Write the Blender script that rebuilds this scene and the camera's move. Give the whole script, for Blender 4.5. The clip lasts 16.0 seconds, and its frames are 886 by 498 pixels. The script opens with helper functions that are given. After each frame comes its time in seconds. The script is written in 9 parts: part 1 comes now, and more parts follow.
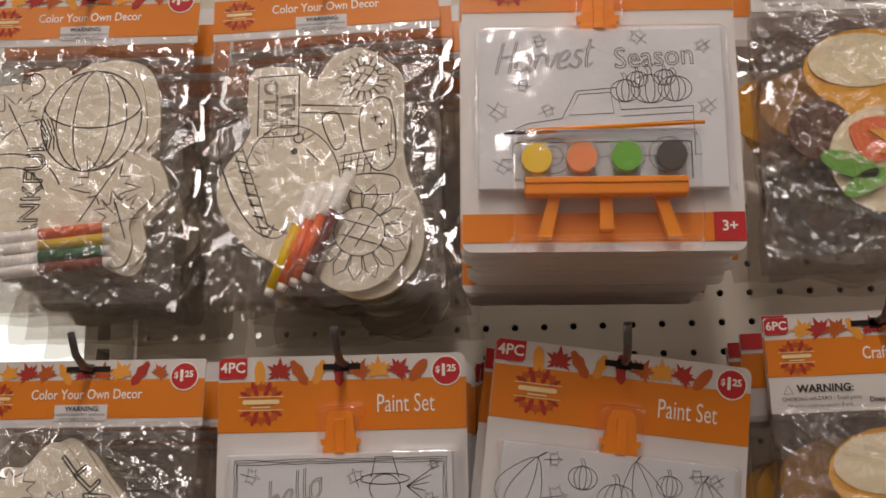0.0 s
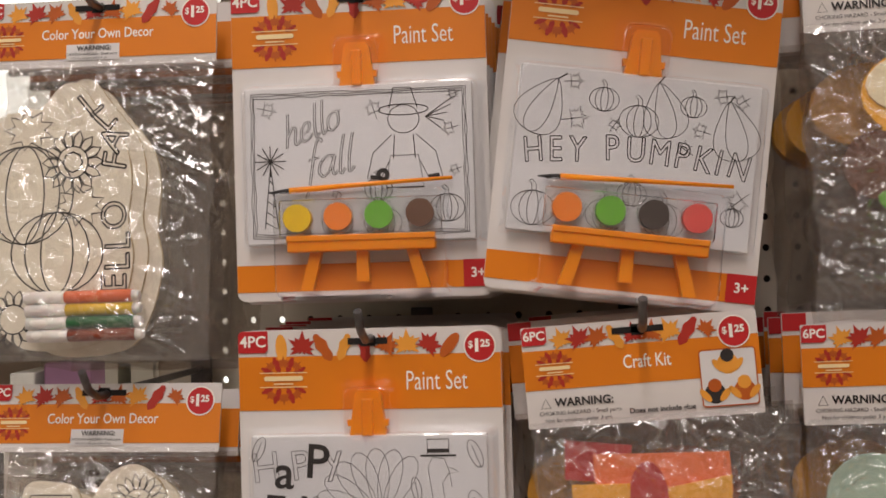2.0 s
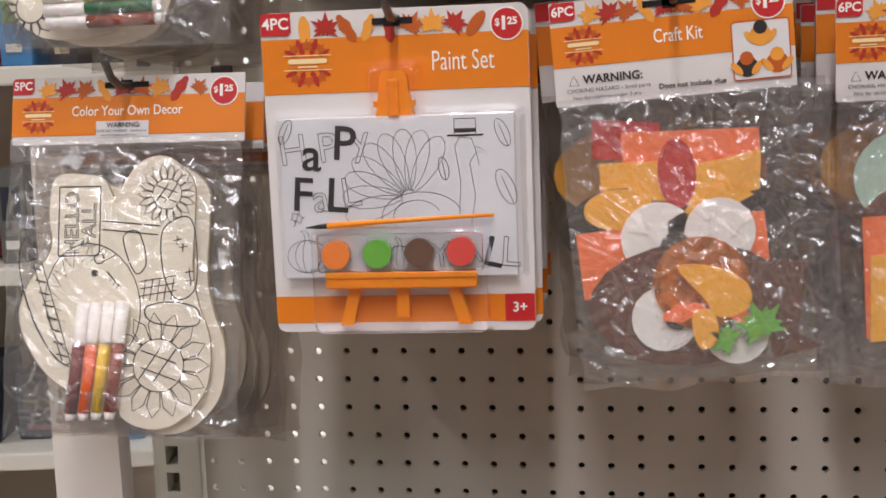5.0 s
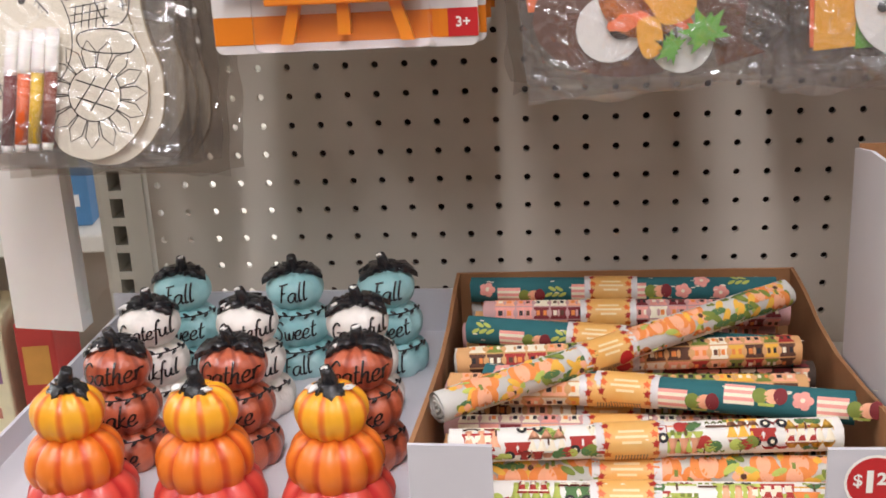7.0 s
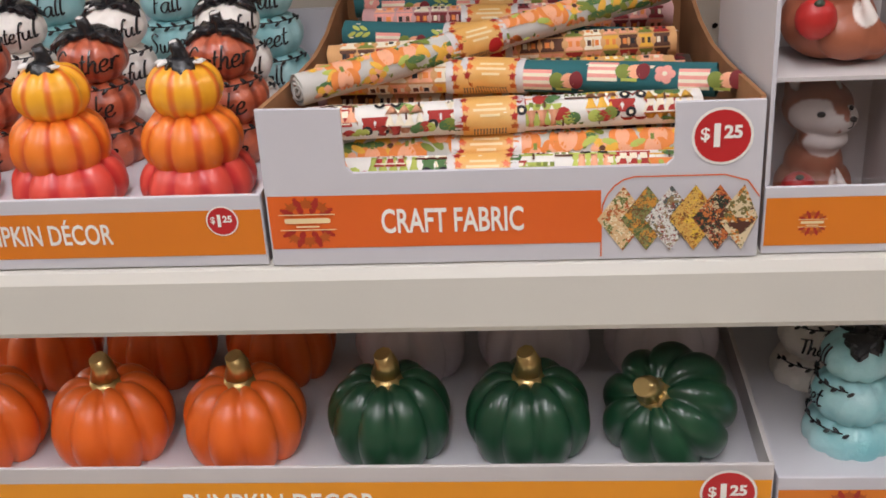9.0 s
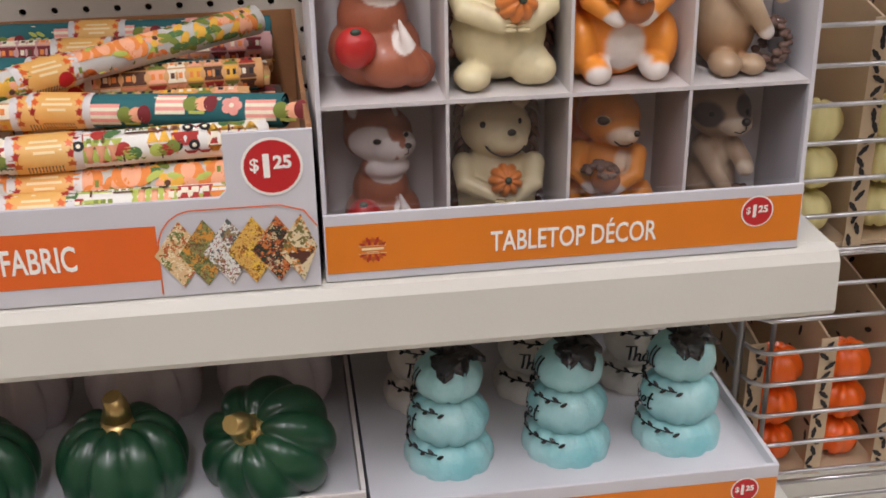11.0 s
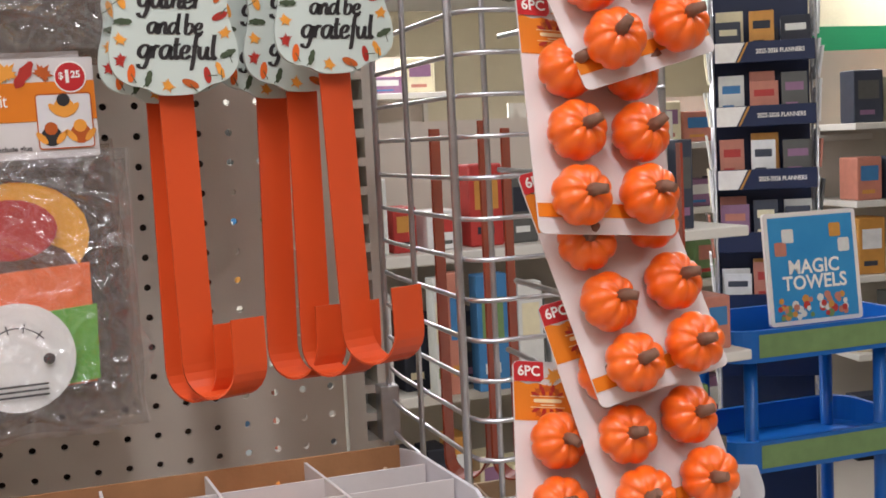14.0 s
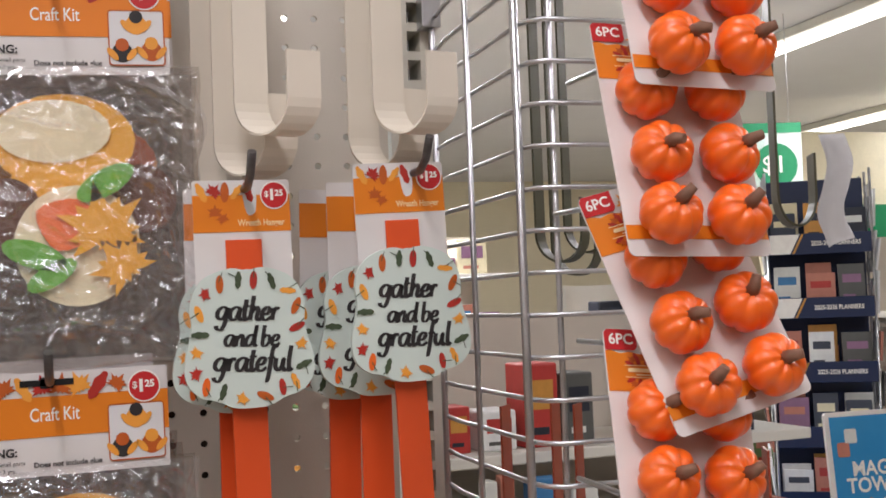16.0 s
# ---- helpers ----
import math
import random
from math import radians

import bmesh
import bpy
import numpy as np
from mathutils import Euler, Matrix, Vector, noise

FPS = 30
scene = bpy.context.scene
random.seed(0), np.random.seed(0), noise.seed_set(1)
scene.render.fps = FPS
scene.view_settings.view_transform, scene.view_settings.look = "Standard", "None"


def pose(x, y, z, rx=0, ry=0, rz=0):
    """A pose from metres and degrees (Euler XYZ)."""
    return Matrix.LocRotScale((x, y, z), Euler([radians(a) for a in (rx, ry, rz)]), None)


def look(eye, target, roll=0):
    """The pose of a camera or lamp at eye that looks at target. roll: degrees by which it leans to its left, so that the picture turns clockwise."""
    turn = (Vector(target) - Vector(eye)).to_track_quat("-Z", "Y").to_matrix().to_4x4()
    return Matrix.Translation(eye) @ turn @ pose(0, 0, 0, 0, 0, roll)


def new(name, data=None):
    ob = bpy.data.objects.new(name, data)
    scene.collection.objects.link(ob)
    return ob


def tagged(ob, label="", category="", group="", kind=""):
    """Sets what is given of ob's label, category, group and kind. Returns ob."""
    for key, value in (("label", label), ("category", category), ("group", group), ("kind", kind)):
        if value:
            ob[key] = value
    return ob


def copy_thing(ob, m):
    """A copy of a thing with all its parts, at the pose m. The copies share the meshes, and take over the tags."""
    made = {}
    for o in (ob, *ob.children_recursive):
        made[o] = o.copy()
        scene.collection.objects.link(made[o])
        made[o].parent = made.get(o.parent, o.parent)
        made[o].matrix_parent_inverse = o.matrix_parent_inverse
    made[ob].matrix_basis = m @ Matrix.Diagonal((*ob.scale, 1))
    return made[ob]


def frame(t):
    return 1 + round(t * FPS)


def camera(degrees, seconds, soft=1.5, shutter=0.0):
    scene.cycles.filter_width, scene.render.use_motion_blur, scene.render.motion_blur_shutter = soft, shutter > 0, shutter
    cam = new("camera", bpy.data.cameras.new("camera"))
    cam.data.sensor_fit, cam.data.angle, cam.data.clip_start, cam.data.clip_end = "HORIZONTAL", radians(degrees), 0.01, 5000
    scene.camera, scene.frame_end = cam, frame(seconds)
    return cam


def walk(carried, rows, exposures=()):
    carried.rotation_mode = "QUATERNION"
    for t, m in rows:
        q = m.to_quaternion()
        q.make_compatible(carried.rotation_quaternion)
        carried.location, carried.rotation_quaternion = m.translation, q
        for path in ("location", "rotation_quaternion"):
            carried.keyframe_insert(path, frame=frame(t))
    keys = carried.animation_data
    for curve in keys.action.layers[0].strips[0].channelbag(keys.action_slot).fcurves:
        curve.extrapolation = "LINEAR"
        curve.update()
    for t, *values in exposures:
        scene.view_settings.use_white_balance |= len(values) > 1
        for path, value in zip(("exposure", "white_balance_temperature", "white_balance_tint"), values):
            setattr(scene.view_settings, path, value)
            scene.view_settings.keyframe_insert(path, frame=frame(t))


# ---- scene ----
cam = camera(41.7, 16.0, soft=1.7)
PATH = [
    (0, (0.18, -1.006, 1.744), (0.007, 0.933, 2.204), -0.8),
    (0.5, (0.182, -0.998, 1.722), (-0.011, 0.961, 2.081), -0.9),
    (1, (0.185, -0.989, 1.69), (-0.015, 0.983, 1.956), -1.1),
    (1.5, (0.19, -0.976, 1.675), (-0.037, 1.005, 1.828), -1.5),
    (2, (0.189, -0.973, 1.662), (-0.064, 1.01, 1.713), -1.4),
    (2.5, (0.193, -0.968, 1.669), (-0.104, 1.009, 1.606), -1.1),
    (3, (0.174, -0.973, 1.668), (-0.085, 1.006, 1.545), -1.2),
    (5.3, (0.179, -0.97, 1.583), (-0.115, 0.977, 1.236), -2.2),
    (5.5, (0.178, -0.969, 1.579), (-0.126, 0.971, 1.201), -2.2),
    (6, (0.172, -0.972, 1.558), (-0.107, 0.959, 1.119), -1.8),
    (6.5, (0.177, -0.976, 1.544), (-0.061, 0.937, 1.012), -2.2),
    (7, (0.18, -0.979, 1.528), (-0.021, 0.913, 0.914), -2.9),
    (7.5, (0.188, -0.996, 1.512), (0.019, 0.874, 0.824), -3.1),
    (8, (0.207, -0.998, 1.48), (0.029, 0.85, 0.735), -3.4),
    (10.3, (0.307, -1.001, 1.411), (0.379, 0.735, 0.419), -1.2),
    (10.5, (0.32, -0.998, 1.411), (0.457, 0.742, 0.433), -0.6),
    (11, (0.361, -0.992, 1.422), (0.612, 0.804, 0.578), -0.8),
    (11.5, (0.375, -0.992, 1.459), (0.679, 0.857, 0.759), -2.0),
    (12, (0.377, -0.99, 1.47), (0.739, 0.887, 0.884), -2.8),
    (12.5, (0.39, -0.995, 1.491), (0.855, 0.889, 1.004), -2.3),
    (13, (0.414, -0.998, 1.509), (1.0, 0.874, 1.118), -2.1),
    (13.5, (0.425, -1.0, 1.54), (1.076, 0.869, 1.251), -2.5),
    (14, (0.423, -1.001, 1.564), (1.08, 0.879, 1.378), -2.8),
    (14.5, (0.417, -1.009, 1.602), (1.055, 0.885, 1.537), -2.7),
    (15, (0.416, -1.007, 1.633), (1.039, 0.893, 1.644), -2.7),
    (15.5, (0.427, -1.002, 1.648), (1.029, 0.905, 1.714), -2.4),
    (16, (0.415, -0.974, 1.662), (1.009, 0.933, 1.755), -2.1),
]
EXPOSURES = [(0.0, -1.12, 7500, 12), (1.5, -0.72, 7500, 12), (3.0, -0.45, 7000, 11), (5.5, -0.12, 6500, 10), (7.0, 0.0, 6500, 10), (8.0, -0.12, 6500, 10), (10.5, -0.2, 6500, 10), (12.5, -0.08, 6500, 10), (14.0, -0.12, 6500, 10), (16.0, -0.34, 6500, 10)]
walk(cam, [(t, look(eye, target, roll)) for t, eye, target, roll in PATH], EXPOSURES)

# ---------------------------------------------------------------- light
world = bpy.data.worlds.new("world")
scene.world = world
world.use_nodes = True
bg_node = world.node_tree.nodes["Background"]
bg_node.inputs[0].default_value = (0.9, 0.95, 1.0, 1)
bg_node.inputs[1].default_value = 0.03



def area_lamp(name, at, target, sx, sy, watts, colour):
    d = bpy.data.lights.new(name, "AREA")
    d.shape, d.size, d.size_y, d.energy, d.color = "RECTANGLE", sx, sy, watts, colour
    ob = new(name, d)
    ob.matrix_world = look(at, target)
    return ob


WARM = (1.0, 0.975, 1.04)
# rows of fluorescent tubes under the ceiling, along the aisles
# the weak pair at y -2.6 is unseen, added for highlights on the film
CEIL = 3.3
STRIPS = [(-2.6, -0.6), (0.15, -1.75), (2.9, -0.6), (-1.0, -2.6), (1.3, -2.6), (4.75, 4.9), (7.4, 8.0), (1.5, 4.6), (-2.5, 4.6)]
for sx, sy in STRIPS:
    area_lamp("tube_light", (sx, sy, CEIL - 0.16), (sx, sy, 0), 0.16, 3.2 if sx > 4 else 2.4, 118 if sy > 2 else 40 if sy > -2 else 15, WARM)
# daylight from the shop window behind the shelves
area_lamp("window_light", (-4.6, 3.0, 1.9), (-0.5, 0.3, 1.5), 2.6, 1.8, 100, (0.85, 0.93, 1.0))


# ---------------------------------------------------------------- materials
MATS = {}


def rgb(r, g, b):
    """sRGB 0-255 to linear."""
    return tuple(((c / 255) / 12.92 if c / 255 <= 0.04045 else ((c / 255 + 0.055) / 1.055) ** 2.4) for c in (r, g, b))


def mat(name, col, rough=0.5, metal=0.0, var=0.08, scale=40.0, bump=0.0, bscale=None, col2=None, coat=0.0, sss=0.0, per_object=0.0, grooves=None):
    """A painted, printed or cast surface: two scales of tone, fine relief."""
    if name in MATS:
        return MATS[name]
    m = bpy.data.materials.new(name)
    m.use_nodes = True
    nt = m.node_tree
    n, l = nt.nodes, nt.links
    b = n["Principled BSDF"]
    b.inputs["Roughness"].default_value = rough
    b.inputs["Metallic"].default_value = metal
    b.inputs["Coat Weight"].default_value = coat
    b.inputs["Coat Roughness"].default_value = 0.15
    if sss:
        b.inputs["Subsurface Weight"].default_value = sss
        b.inputs["Subsurface Scale"].default_value = 0.004
    tc = n.new("ShaderNodeTexCoord")
    n1 = n.new("ShaderNodeTexNoise")
    n1.inputs["Scale"].default_value = scale
    n1.inputs["Detail"].default_value = 5
    n2 = n.new("ShaderNodeTexNoise")
    n2.inputs["Scale"].default_value = scale / 7
    n2.inputs["Detail"].default_value = 2
    l.new(tc.outputs["Object"], n1.inputs["Vector"])
    l.new(tc.outputs["Object"], n2.inputs["Vector"])
    add = n.new("ShaderNodeMath")
    add.operation = "ADD"
    l.new(n1.outputs["Fac"], add.inputs[0])
    l.new(n2.outputs["Fac"], add.inputs[1])
    half = n.new("ShaderNodeMath")
    half.operation = "MULTIPLY"
    half.inputs[1].default_value = 0.5
    l.new(add.outputs[0], half.inputs[0])
    ramp = n.new("ShaderNodeValToRGB")
    ramp.color_ramp.elements[0].position = 0.35
    ramp.color_ramp.elements[1].position = 0.65
    c2 = col2 if col2 else tuple(min(1, c * (1 + var)) for c in col)
    c1 = col if col2 else tuple(c * (1 - var) for c in col)
    ramp.color_ramp.elements[0].color = (*c1, 1)
    ramp.color_ramp.elements[1].color = (*c2, 1)
    l.new(half.outputs[0], ramp.inputs[0])
    tone = ramp.outputs[0]
    if grooves:
        # grooves between the ribs: gathered paint on the glazed pumpkins, a darker tone on rust
        gr = n.new("ShaderNodeTexGradient")
        gr.gradient_type = "RADIAL"
        l.new(tc.outputs["Object"], gr.inputs["Vector"])
        mu = n.new("ShaderNodeMath")
        mu.operation = "MULTIPLY"
        mu.inputs[1].default_value = 2 * math.pi * grooves[0]
        l.new(gr.outputs["Fac"], mu.inputs[0])
        co = n.new("ShaderNodeMath")
        co.operation = "COSINE"
        l.new(mu.outputs[0], co.inputs[0])
        wob = n.new("ShaderNodeMath")
        wob.operation = "MULTIPLY_ADD"
        wob.inputs[1].default_value = 1.2
        l.new(n2.outputs["Fac"], wob.inputs[0])
        l.new(co.outputs[0], wob.inputs[2])
        gm_ = n.new("ShaderNodeMapRange")
        gm_.inputs["From Min"].default_value = 0.95
        gm_.inputs["From Max"].default_value = 1.75
        l.new(wob.outputs[0], gm_.inputs["Value"])
        gx = n.new("ShaderNodeMix")
        gx.data_type = "RGBA"
        l.new(gm_.outputs[0], gx.inputs[0])
        l.new(tone, gx.inputs[6])
        gx.inputs[7].default_value = (*grooves[1], 1)
        tone = gx.outputs[2]
    if per_object:
        oi = n.new("ShaderNodeObjectInfo")
        hs = n.new("ShaderNodeHueSaturation")
        mr = n.new("ShaderNodeMapRange")
        mr.inputs["To Min"].default_value = 1 - per_object
        mr.inputs["To Max"].default_value = 1 + per_object
        l.new(oi.outputs["Random"], mr.inputs["Value"])
        l.new(mr.outputs[0], hs.inputs["Value"])
        l.new(tone, hs.inputs["Color"])
        l.new(hs.outputs[0], b.inputs["Base Color"])
    else:
        l.new(tone, b.inputs["Base Color"])
    if bump:
        n3 = n.new("ShaderNodeTexNoise")
        n3.inputs["Scale"].default_value = bscale or scale * 6
        n3.inputs["Detail"].default_value = 4
        l.new(tc.outputs["Object"], n3.inputs["Vector"])
        bp = n.new("ShaderNodeBump")
        bp.inputs["Strength"].default_value = bump
        bp.inputs["Distance"].default_value = 0.002
        l.new(n3.outputs["Fac"], bp.inputs["Height"])
        l.new(bp.outputs[0], b.inputs["Normal"])
    MATS[name] = m
    return m


def film_mat(name, tint, gloss, rough, scale=60, haze=0.0, crease=False):
    """Thin clear plastic: mostly see-through, with crumpled glossy streaks."""
    m = bpy.data.materials.new(name)
    m.use_nodes = True
    nt = m.node_tree
    n, l = nt.nodes, nt.links
    n.remove(n["Principled BSDF"])
    out = n["Material Output"]
    tr = n.new("ShaderNodeBsdfTransparent")
    tr.inputs[0].default_value = (*tint, 1)
    gl = n.new("ShaderNodeBsdfGlossy")
    gl.inputs["Roughness"].default_value = rough
    gl.inputs[0].default_value = (0.95, 0.97, 1, 1)
    fr = n.new("ShaderNodeFresnel")
    fr.inputs[0].default_value = 1.5
    tc = n.new("ShaderNodeTexCoord")
    no = n.new("ShaderNodeTexNoise")
    no.inputs["Scale"].default_value = scale
    no.inputs["Detail"].default_value = 3
    if crease:
        no.noise_type = "RIDGED_MULTIFRACTAL"
    l.new(tc.outputs["Object"], no.inputs["Vector"])
    bp = n.new("ShaderNodeBump")
    bp.inputs["Strength"].default_value = 0.8
    bp.inputs["Distance"].default_value = 0.005
    l.new(no.outputs["Fac"], bp.inputs["Height"])
    l.new(bp.outputs[0], gl.inputs["Normal"])
    l.new(bp.outputs[0], fr.inputs["Normal"])
    mx = n.new("ShaderNodeMath")
    mx.operation = "MULTIPLY_ADD"
    mx.inputs[1].default_value = 2.2
    mx.inputs[2].default_value = gloss
    l.new(fr.outputs[0], mx.inputs[0])
    cl = n.new("ShaderNodeClamp")
    l.new(mx.outputs[0], cl.inputs[0])
    ms = n.new("ShaderNodeMixShader")
    l.new(cl.outputs[0], ms.inputs[0])
    l.new(tr.outputs[0], ms.inputs[1])
    l.new(gl.outputs[0], ms.inputs[2])
    hz = n.new("ShaderNodeBsdfDiffuse")
    hz.inputs[0].default_value = (0.9, 0.9, 0.92, 1)
    mh = n.new("ShaderNodeMixShader")
    mh.inputs[0].default_value = haze
    l.new(ms.outputs[0], mh.inputs[1])
    l.new(hz.outputs[0], mh.inputs[2])
    l.new(mh.outputs[0], out.inputs[0])
    MATS[name] = m
    return m


def glow_mat(name, col, power):
    m = bpy.data.materials.new(name)
    m.use_nodes = True
    b = m.node_tree.nodes["Principled BSDF"]
    b.inputs["Base Color"].default_value = (*col, 1)
    b.inputs["Emission Color"].default_value = (*col, 1)
    b.inputs["Emission Strength"].default_value = power
    return m


M_BOARD = mat("pegboard_paint", rgb(216, 207, 193), 0.55, var=0.05, scale=6, bump=0.06, bscale=500)
M_STEEL_WHITE = mat("white_enamel", rgb(214, 211, 201), 0.38, var=0.03, scale=9, bump=0.04, bscale=300)
M_UPRIGHT = mat("upright_enamel", rgb(214, 209, 196), 0.4, var=0.04, scale=12)
# near black: shade inside slots, and the paint of the kick plates
M_DARK = mat("black_and_slot_shade", rgb(24, 20, 18), 0.9)
M_CHROME = mat("galvanised_wire", (0.62, 0.62, 0.64), 0.28, 0.95, var=0.12, scale=80)
M_HOOK = mat("hook_steel", (0.13, 0.12, 0.12), 0.38, 0.8, var=0.25, scale=150)
M_CARD = mat("white_card", rgb(222, 217, 214), 0.42, var=0.03, scale=25, coat=0.1)
M_CARD_EDGE = mat("grey_card_edge", rgb(176, 160, 158), 0.8, var=0.12, scale=200)
M_PAPER = mat("white_paper", rgb(222, 220, 220), 0.7, var=0.02, scale=30)
M_ORANGE = mat("orange_print", rgb(228, 128, 26), 0.42, var=0.05, scale=20, coat=0.1)
M_ORANGE2 = mat("deep_orange_print", rgb(232, 104, 32), 0.42, var=0.04, scale=20, coat=0.1)
M_RED = mat("red_print", rgb(196, 36, 40), 0.45, var=0.05)
M_LEAF_O = mat("leaf_print_amber", rgb(238, 160, 60), 0.5)
M_LEAF_R = mat("leaf_print_red", rgb(176, 44, 32), 0.5)
M_LEAF_D = mat("leaf_print_rust", rgb(190, 90, 26), 0.5)
M_LEAF_G = mat("leaf_print_green", rgb(70, 84, 60), 0.5)
M_INK = mat("black_ink", rgb(42, 38, 38), 0.6)
M_INK2 = mat("grey_ink", rgb(112, 104, 100), 0.6)
M_WHITE_INK = mat("white_ink", rgb(250, 244, 236), 0.5)
M_CREAM_INK = mat("cream_ink", rgb(250, 222, 170), 0.5)
M_PLY = mat("cut_plywood", rgb(228, 218, 198), 0.6, var=0.05, scale=14, bump=0.05)
M_PLY_EDGE = mat("plywood_edge", rgb(196, 172, 134), 0.75, var=0.15, scale=120)
M_EASEL = mat("orange_plastic", rgb(250, 150, 30), 0.35, var=0.04, sss=0.15)
M_STRAP = mat("orange_enamel", rgb(222, 84, 38), 0.36, var=0.05, scale=15, coat=0.15)
M_STRAP_W = mat("cream_enamel", rgb(226, 216, 200), 0.4, var=0.03, scale=15)
M_STRAP_G = mat("olive_enamel", rgb(74, 72, 52), 0.4, var=0.08, scale=15)
M_PLAQUE = mat("pale_mint_paint", rgb(206, 218, 210), 0.6, var=0.03, scale=18)
M_FILM = film_mat("clear_film", (0.97, 0.97, 0.97), 0.035, 0.045, 26, 0.06, True)
# brownish tint darkens layer by layer, in place of shade between the bags
M_FILM_BACK = film_mat("shaded_film", (0.76, 0.73, 0.70), 0.015, 0.05, 30, 0.012, True)
M_BLISTER = film_mat("blister_plastic", (0.985, 0.985, 0.985), 0.0, 0.1, 20)
CLEAR = [M_FILM, M_FILM_BACK, M_BLISTER]
M_KRAFT = mat("kraft_board", rgb(166, 118, 78), 0.85, var=0.1, scale=60, bump=0.1)
M_BOXWHITE = mat("white_box_board", rgb(210, 208, 213), 0.6, var=0.03, scale=20, bump=0.04)
M_BOXGREY = mat("pale_insert_board", rgb(206, 200, 198), 0.7, var=0.05, scale=20, bump=0.05)


# ---------------------------------------------------------------- mesh tools
def thing(name, m, label, category, group="", kind=""):
    ob = new(name)
    ob.empty_display_size = 0.02
    ob.matrix_world = m
    return tagged(ob, label, category, group, kind)


def mesh_of(bm, material, smooth=False):
    me = bpy.data.meshes.new("mesh")
    if smooth:
        for f in bm.faces:
            f.smooth = True
    bm.to_mesh(me)
    bm.free()
    if isinstance(material, (list, tuple)):
        for x in material:
            me.materials.append(x)
    else:
        me.materials.append(material)
    return me


def part(name, bm, material, parent, label="", smooth=False):
    """One mesh object under a thing or a part, in the coordinates of its top thing."""
    ob = new(name, mesh_of(bm, material, smooth))
    ob.parent = parent
    if label:
        ob["label"] = label
    if material in CLEAR:
        ob.visible_shadow = False
    return ob


def whole(name, bm, material, label, category, group="", kind="", smooth=False, m=None):
    ob = new(name, mesh_of(bm, material, smooth))
    if m is not None:
        ob.matrix_world = m
    return tagged(ob, label, category, group, kind)


def box(bm, x0, x1, y0, y1, z0, z1, bevel=0.0, mi=0):
    vs = [bm.verts.new((x, y, z)) for x in (x0, x1) for y in (y0, y1) for z in (z0, z1)]
    fs = []
    for q in ((0, 1, 3, 2), (4, 6, 7, 5), (0, 4, 5, 1), (2, 3, 7, 6), (0, 2, 6, 4), (1, 5, 7, 3)):
        f = bm.faces.new([vs[i] for i in q])
        f.material_index = mi
        fs.append(f)
    if bevel:
        es = list({e for f in fs for e in f.edges})
        bmesh.ops.bevel(bm, geom=es, offset=bevel, segments=2, affect="EDGES", profile=0.5)
    return bm


def slab(bm, pts, y0, y1, mi=0, mi_edge=None):
    """A flat piece cut to the outline pts (x, z), its face at y0 (towards the aisle) and its back at y1."""
    a = [bm.verts.new((x, y0, z)) for x, z in pts]
    b = [bm.verts.new((x, y1, z)) for x, z in pts]
    f = bm.faces.new(a)
    g = bm.faces.new(b[::-1])
    f.material_index = g.material_index = mi
    n = len(pts)
    for i in range(n):
        e = bm.faces.new((a[i], b[i], b[(i + 1) % n], a[(i + 1) % n]))
        e.material_index = mi if mi_edge is None else mi_edge
    return bm


def flat(bm, pts, y, mi=0):
    f = bm.faces.new([bm.verts.new((x, y, z)) for x, z in pts])
    f.material_index = mi
    return bm


def rrect(x0, x1, z0, z1, r, seg=5):
    out = []
    for cx, cz, a0 in ((x1 - r, z1 - r, 0), (x0 + r, z1 - r, 90), (x0 + r, z0 + r, 180), (x1 - r, z0 + r, 270)):
        for i in range(seg + 1):
            a = radians(a0 + 90 * i / seg)
            out.append((cx + r * math.cos(a), cz + r * math.sin(a)))
    return out


def disc(cx, cz, rx, rz=None, n=20, rot=0.0):
    rz = rz or rx
    c, s = math.cos(radians(rot)), math.sin(radians(rot))
    out = []
    for i in range(n):
        a = 2 * math.pi * i / n
        u, v = rx * math.cos(a), rz * math.sin(a)
        out.append((cx + u * c - v * s, cz + u * s + v * c))
    return out


def stroke(bm, pts, y, w=0.0005, closed=False, mi=0):
    """An inked line: a thin ribbon along pts (x, z)."""
    p = [Vector((a, b)) for a, b in pts]
    n = len(p)
    L, R = [], []
    for i in range(n):
        a = p[(i - 1) % n] if (closed or i > 0) else p[i]
        b = p[(i + 1) % n] if (closed or i < n - 1) else p[i]
        d = b - a
        if d.length < 1e-9:
            d = Vector((1, 0))
        d.normalize()
        o = Vector((-d.y, d.x)) * w / 2
        L.append(bm.verts.new((p[i].x + o.x, y, p[i].y + o.y)))
        R.append(bm.verts.new((p[i].x - o.x, y, p[i].y - o.y)))
    for i in range(n if closed else n - 1):
        j = (i + 1) % n
        f = bm.faces.new((L[i], R[i], R[j], L[j]))
        f.material_index = mi


def arc(cx, cz, rx, rz, a0, a1, n=14, rot=0.0):
    c, s = math.cos(radians(rot)), math.sin(radians(rot))
    out = []
    for i in range(n + 1):
        a = radians(a0 + (a1 - a0) * i / n)
        u, v = rx * math.cos(a), rz * math.sin(a)
        out.append((cx + u * c - v * s, cz + u * s + v * c))
    return out


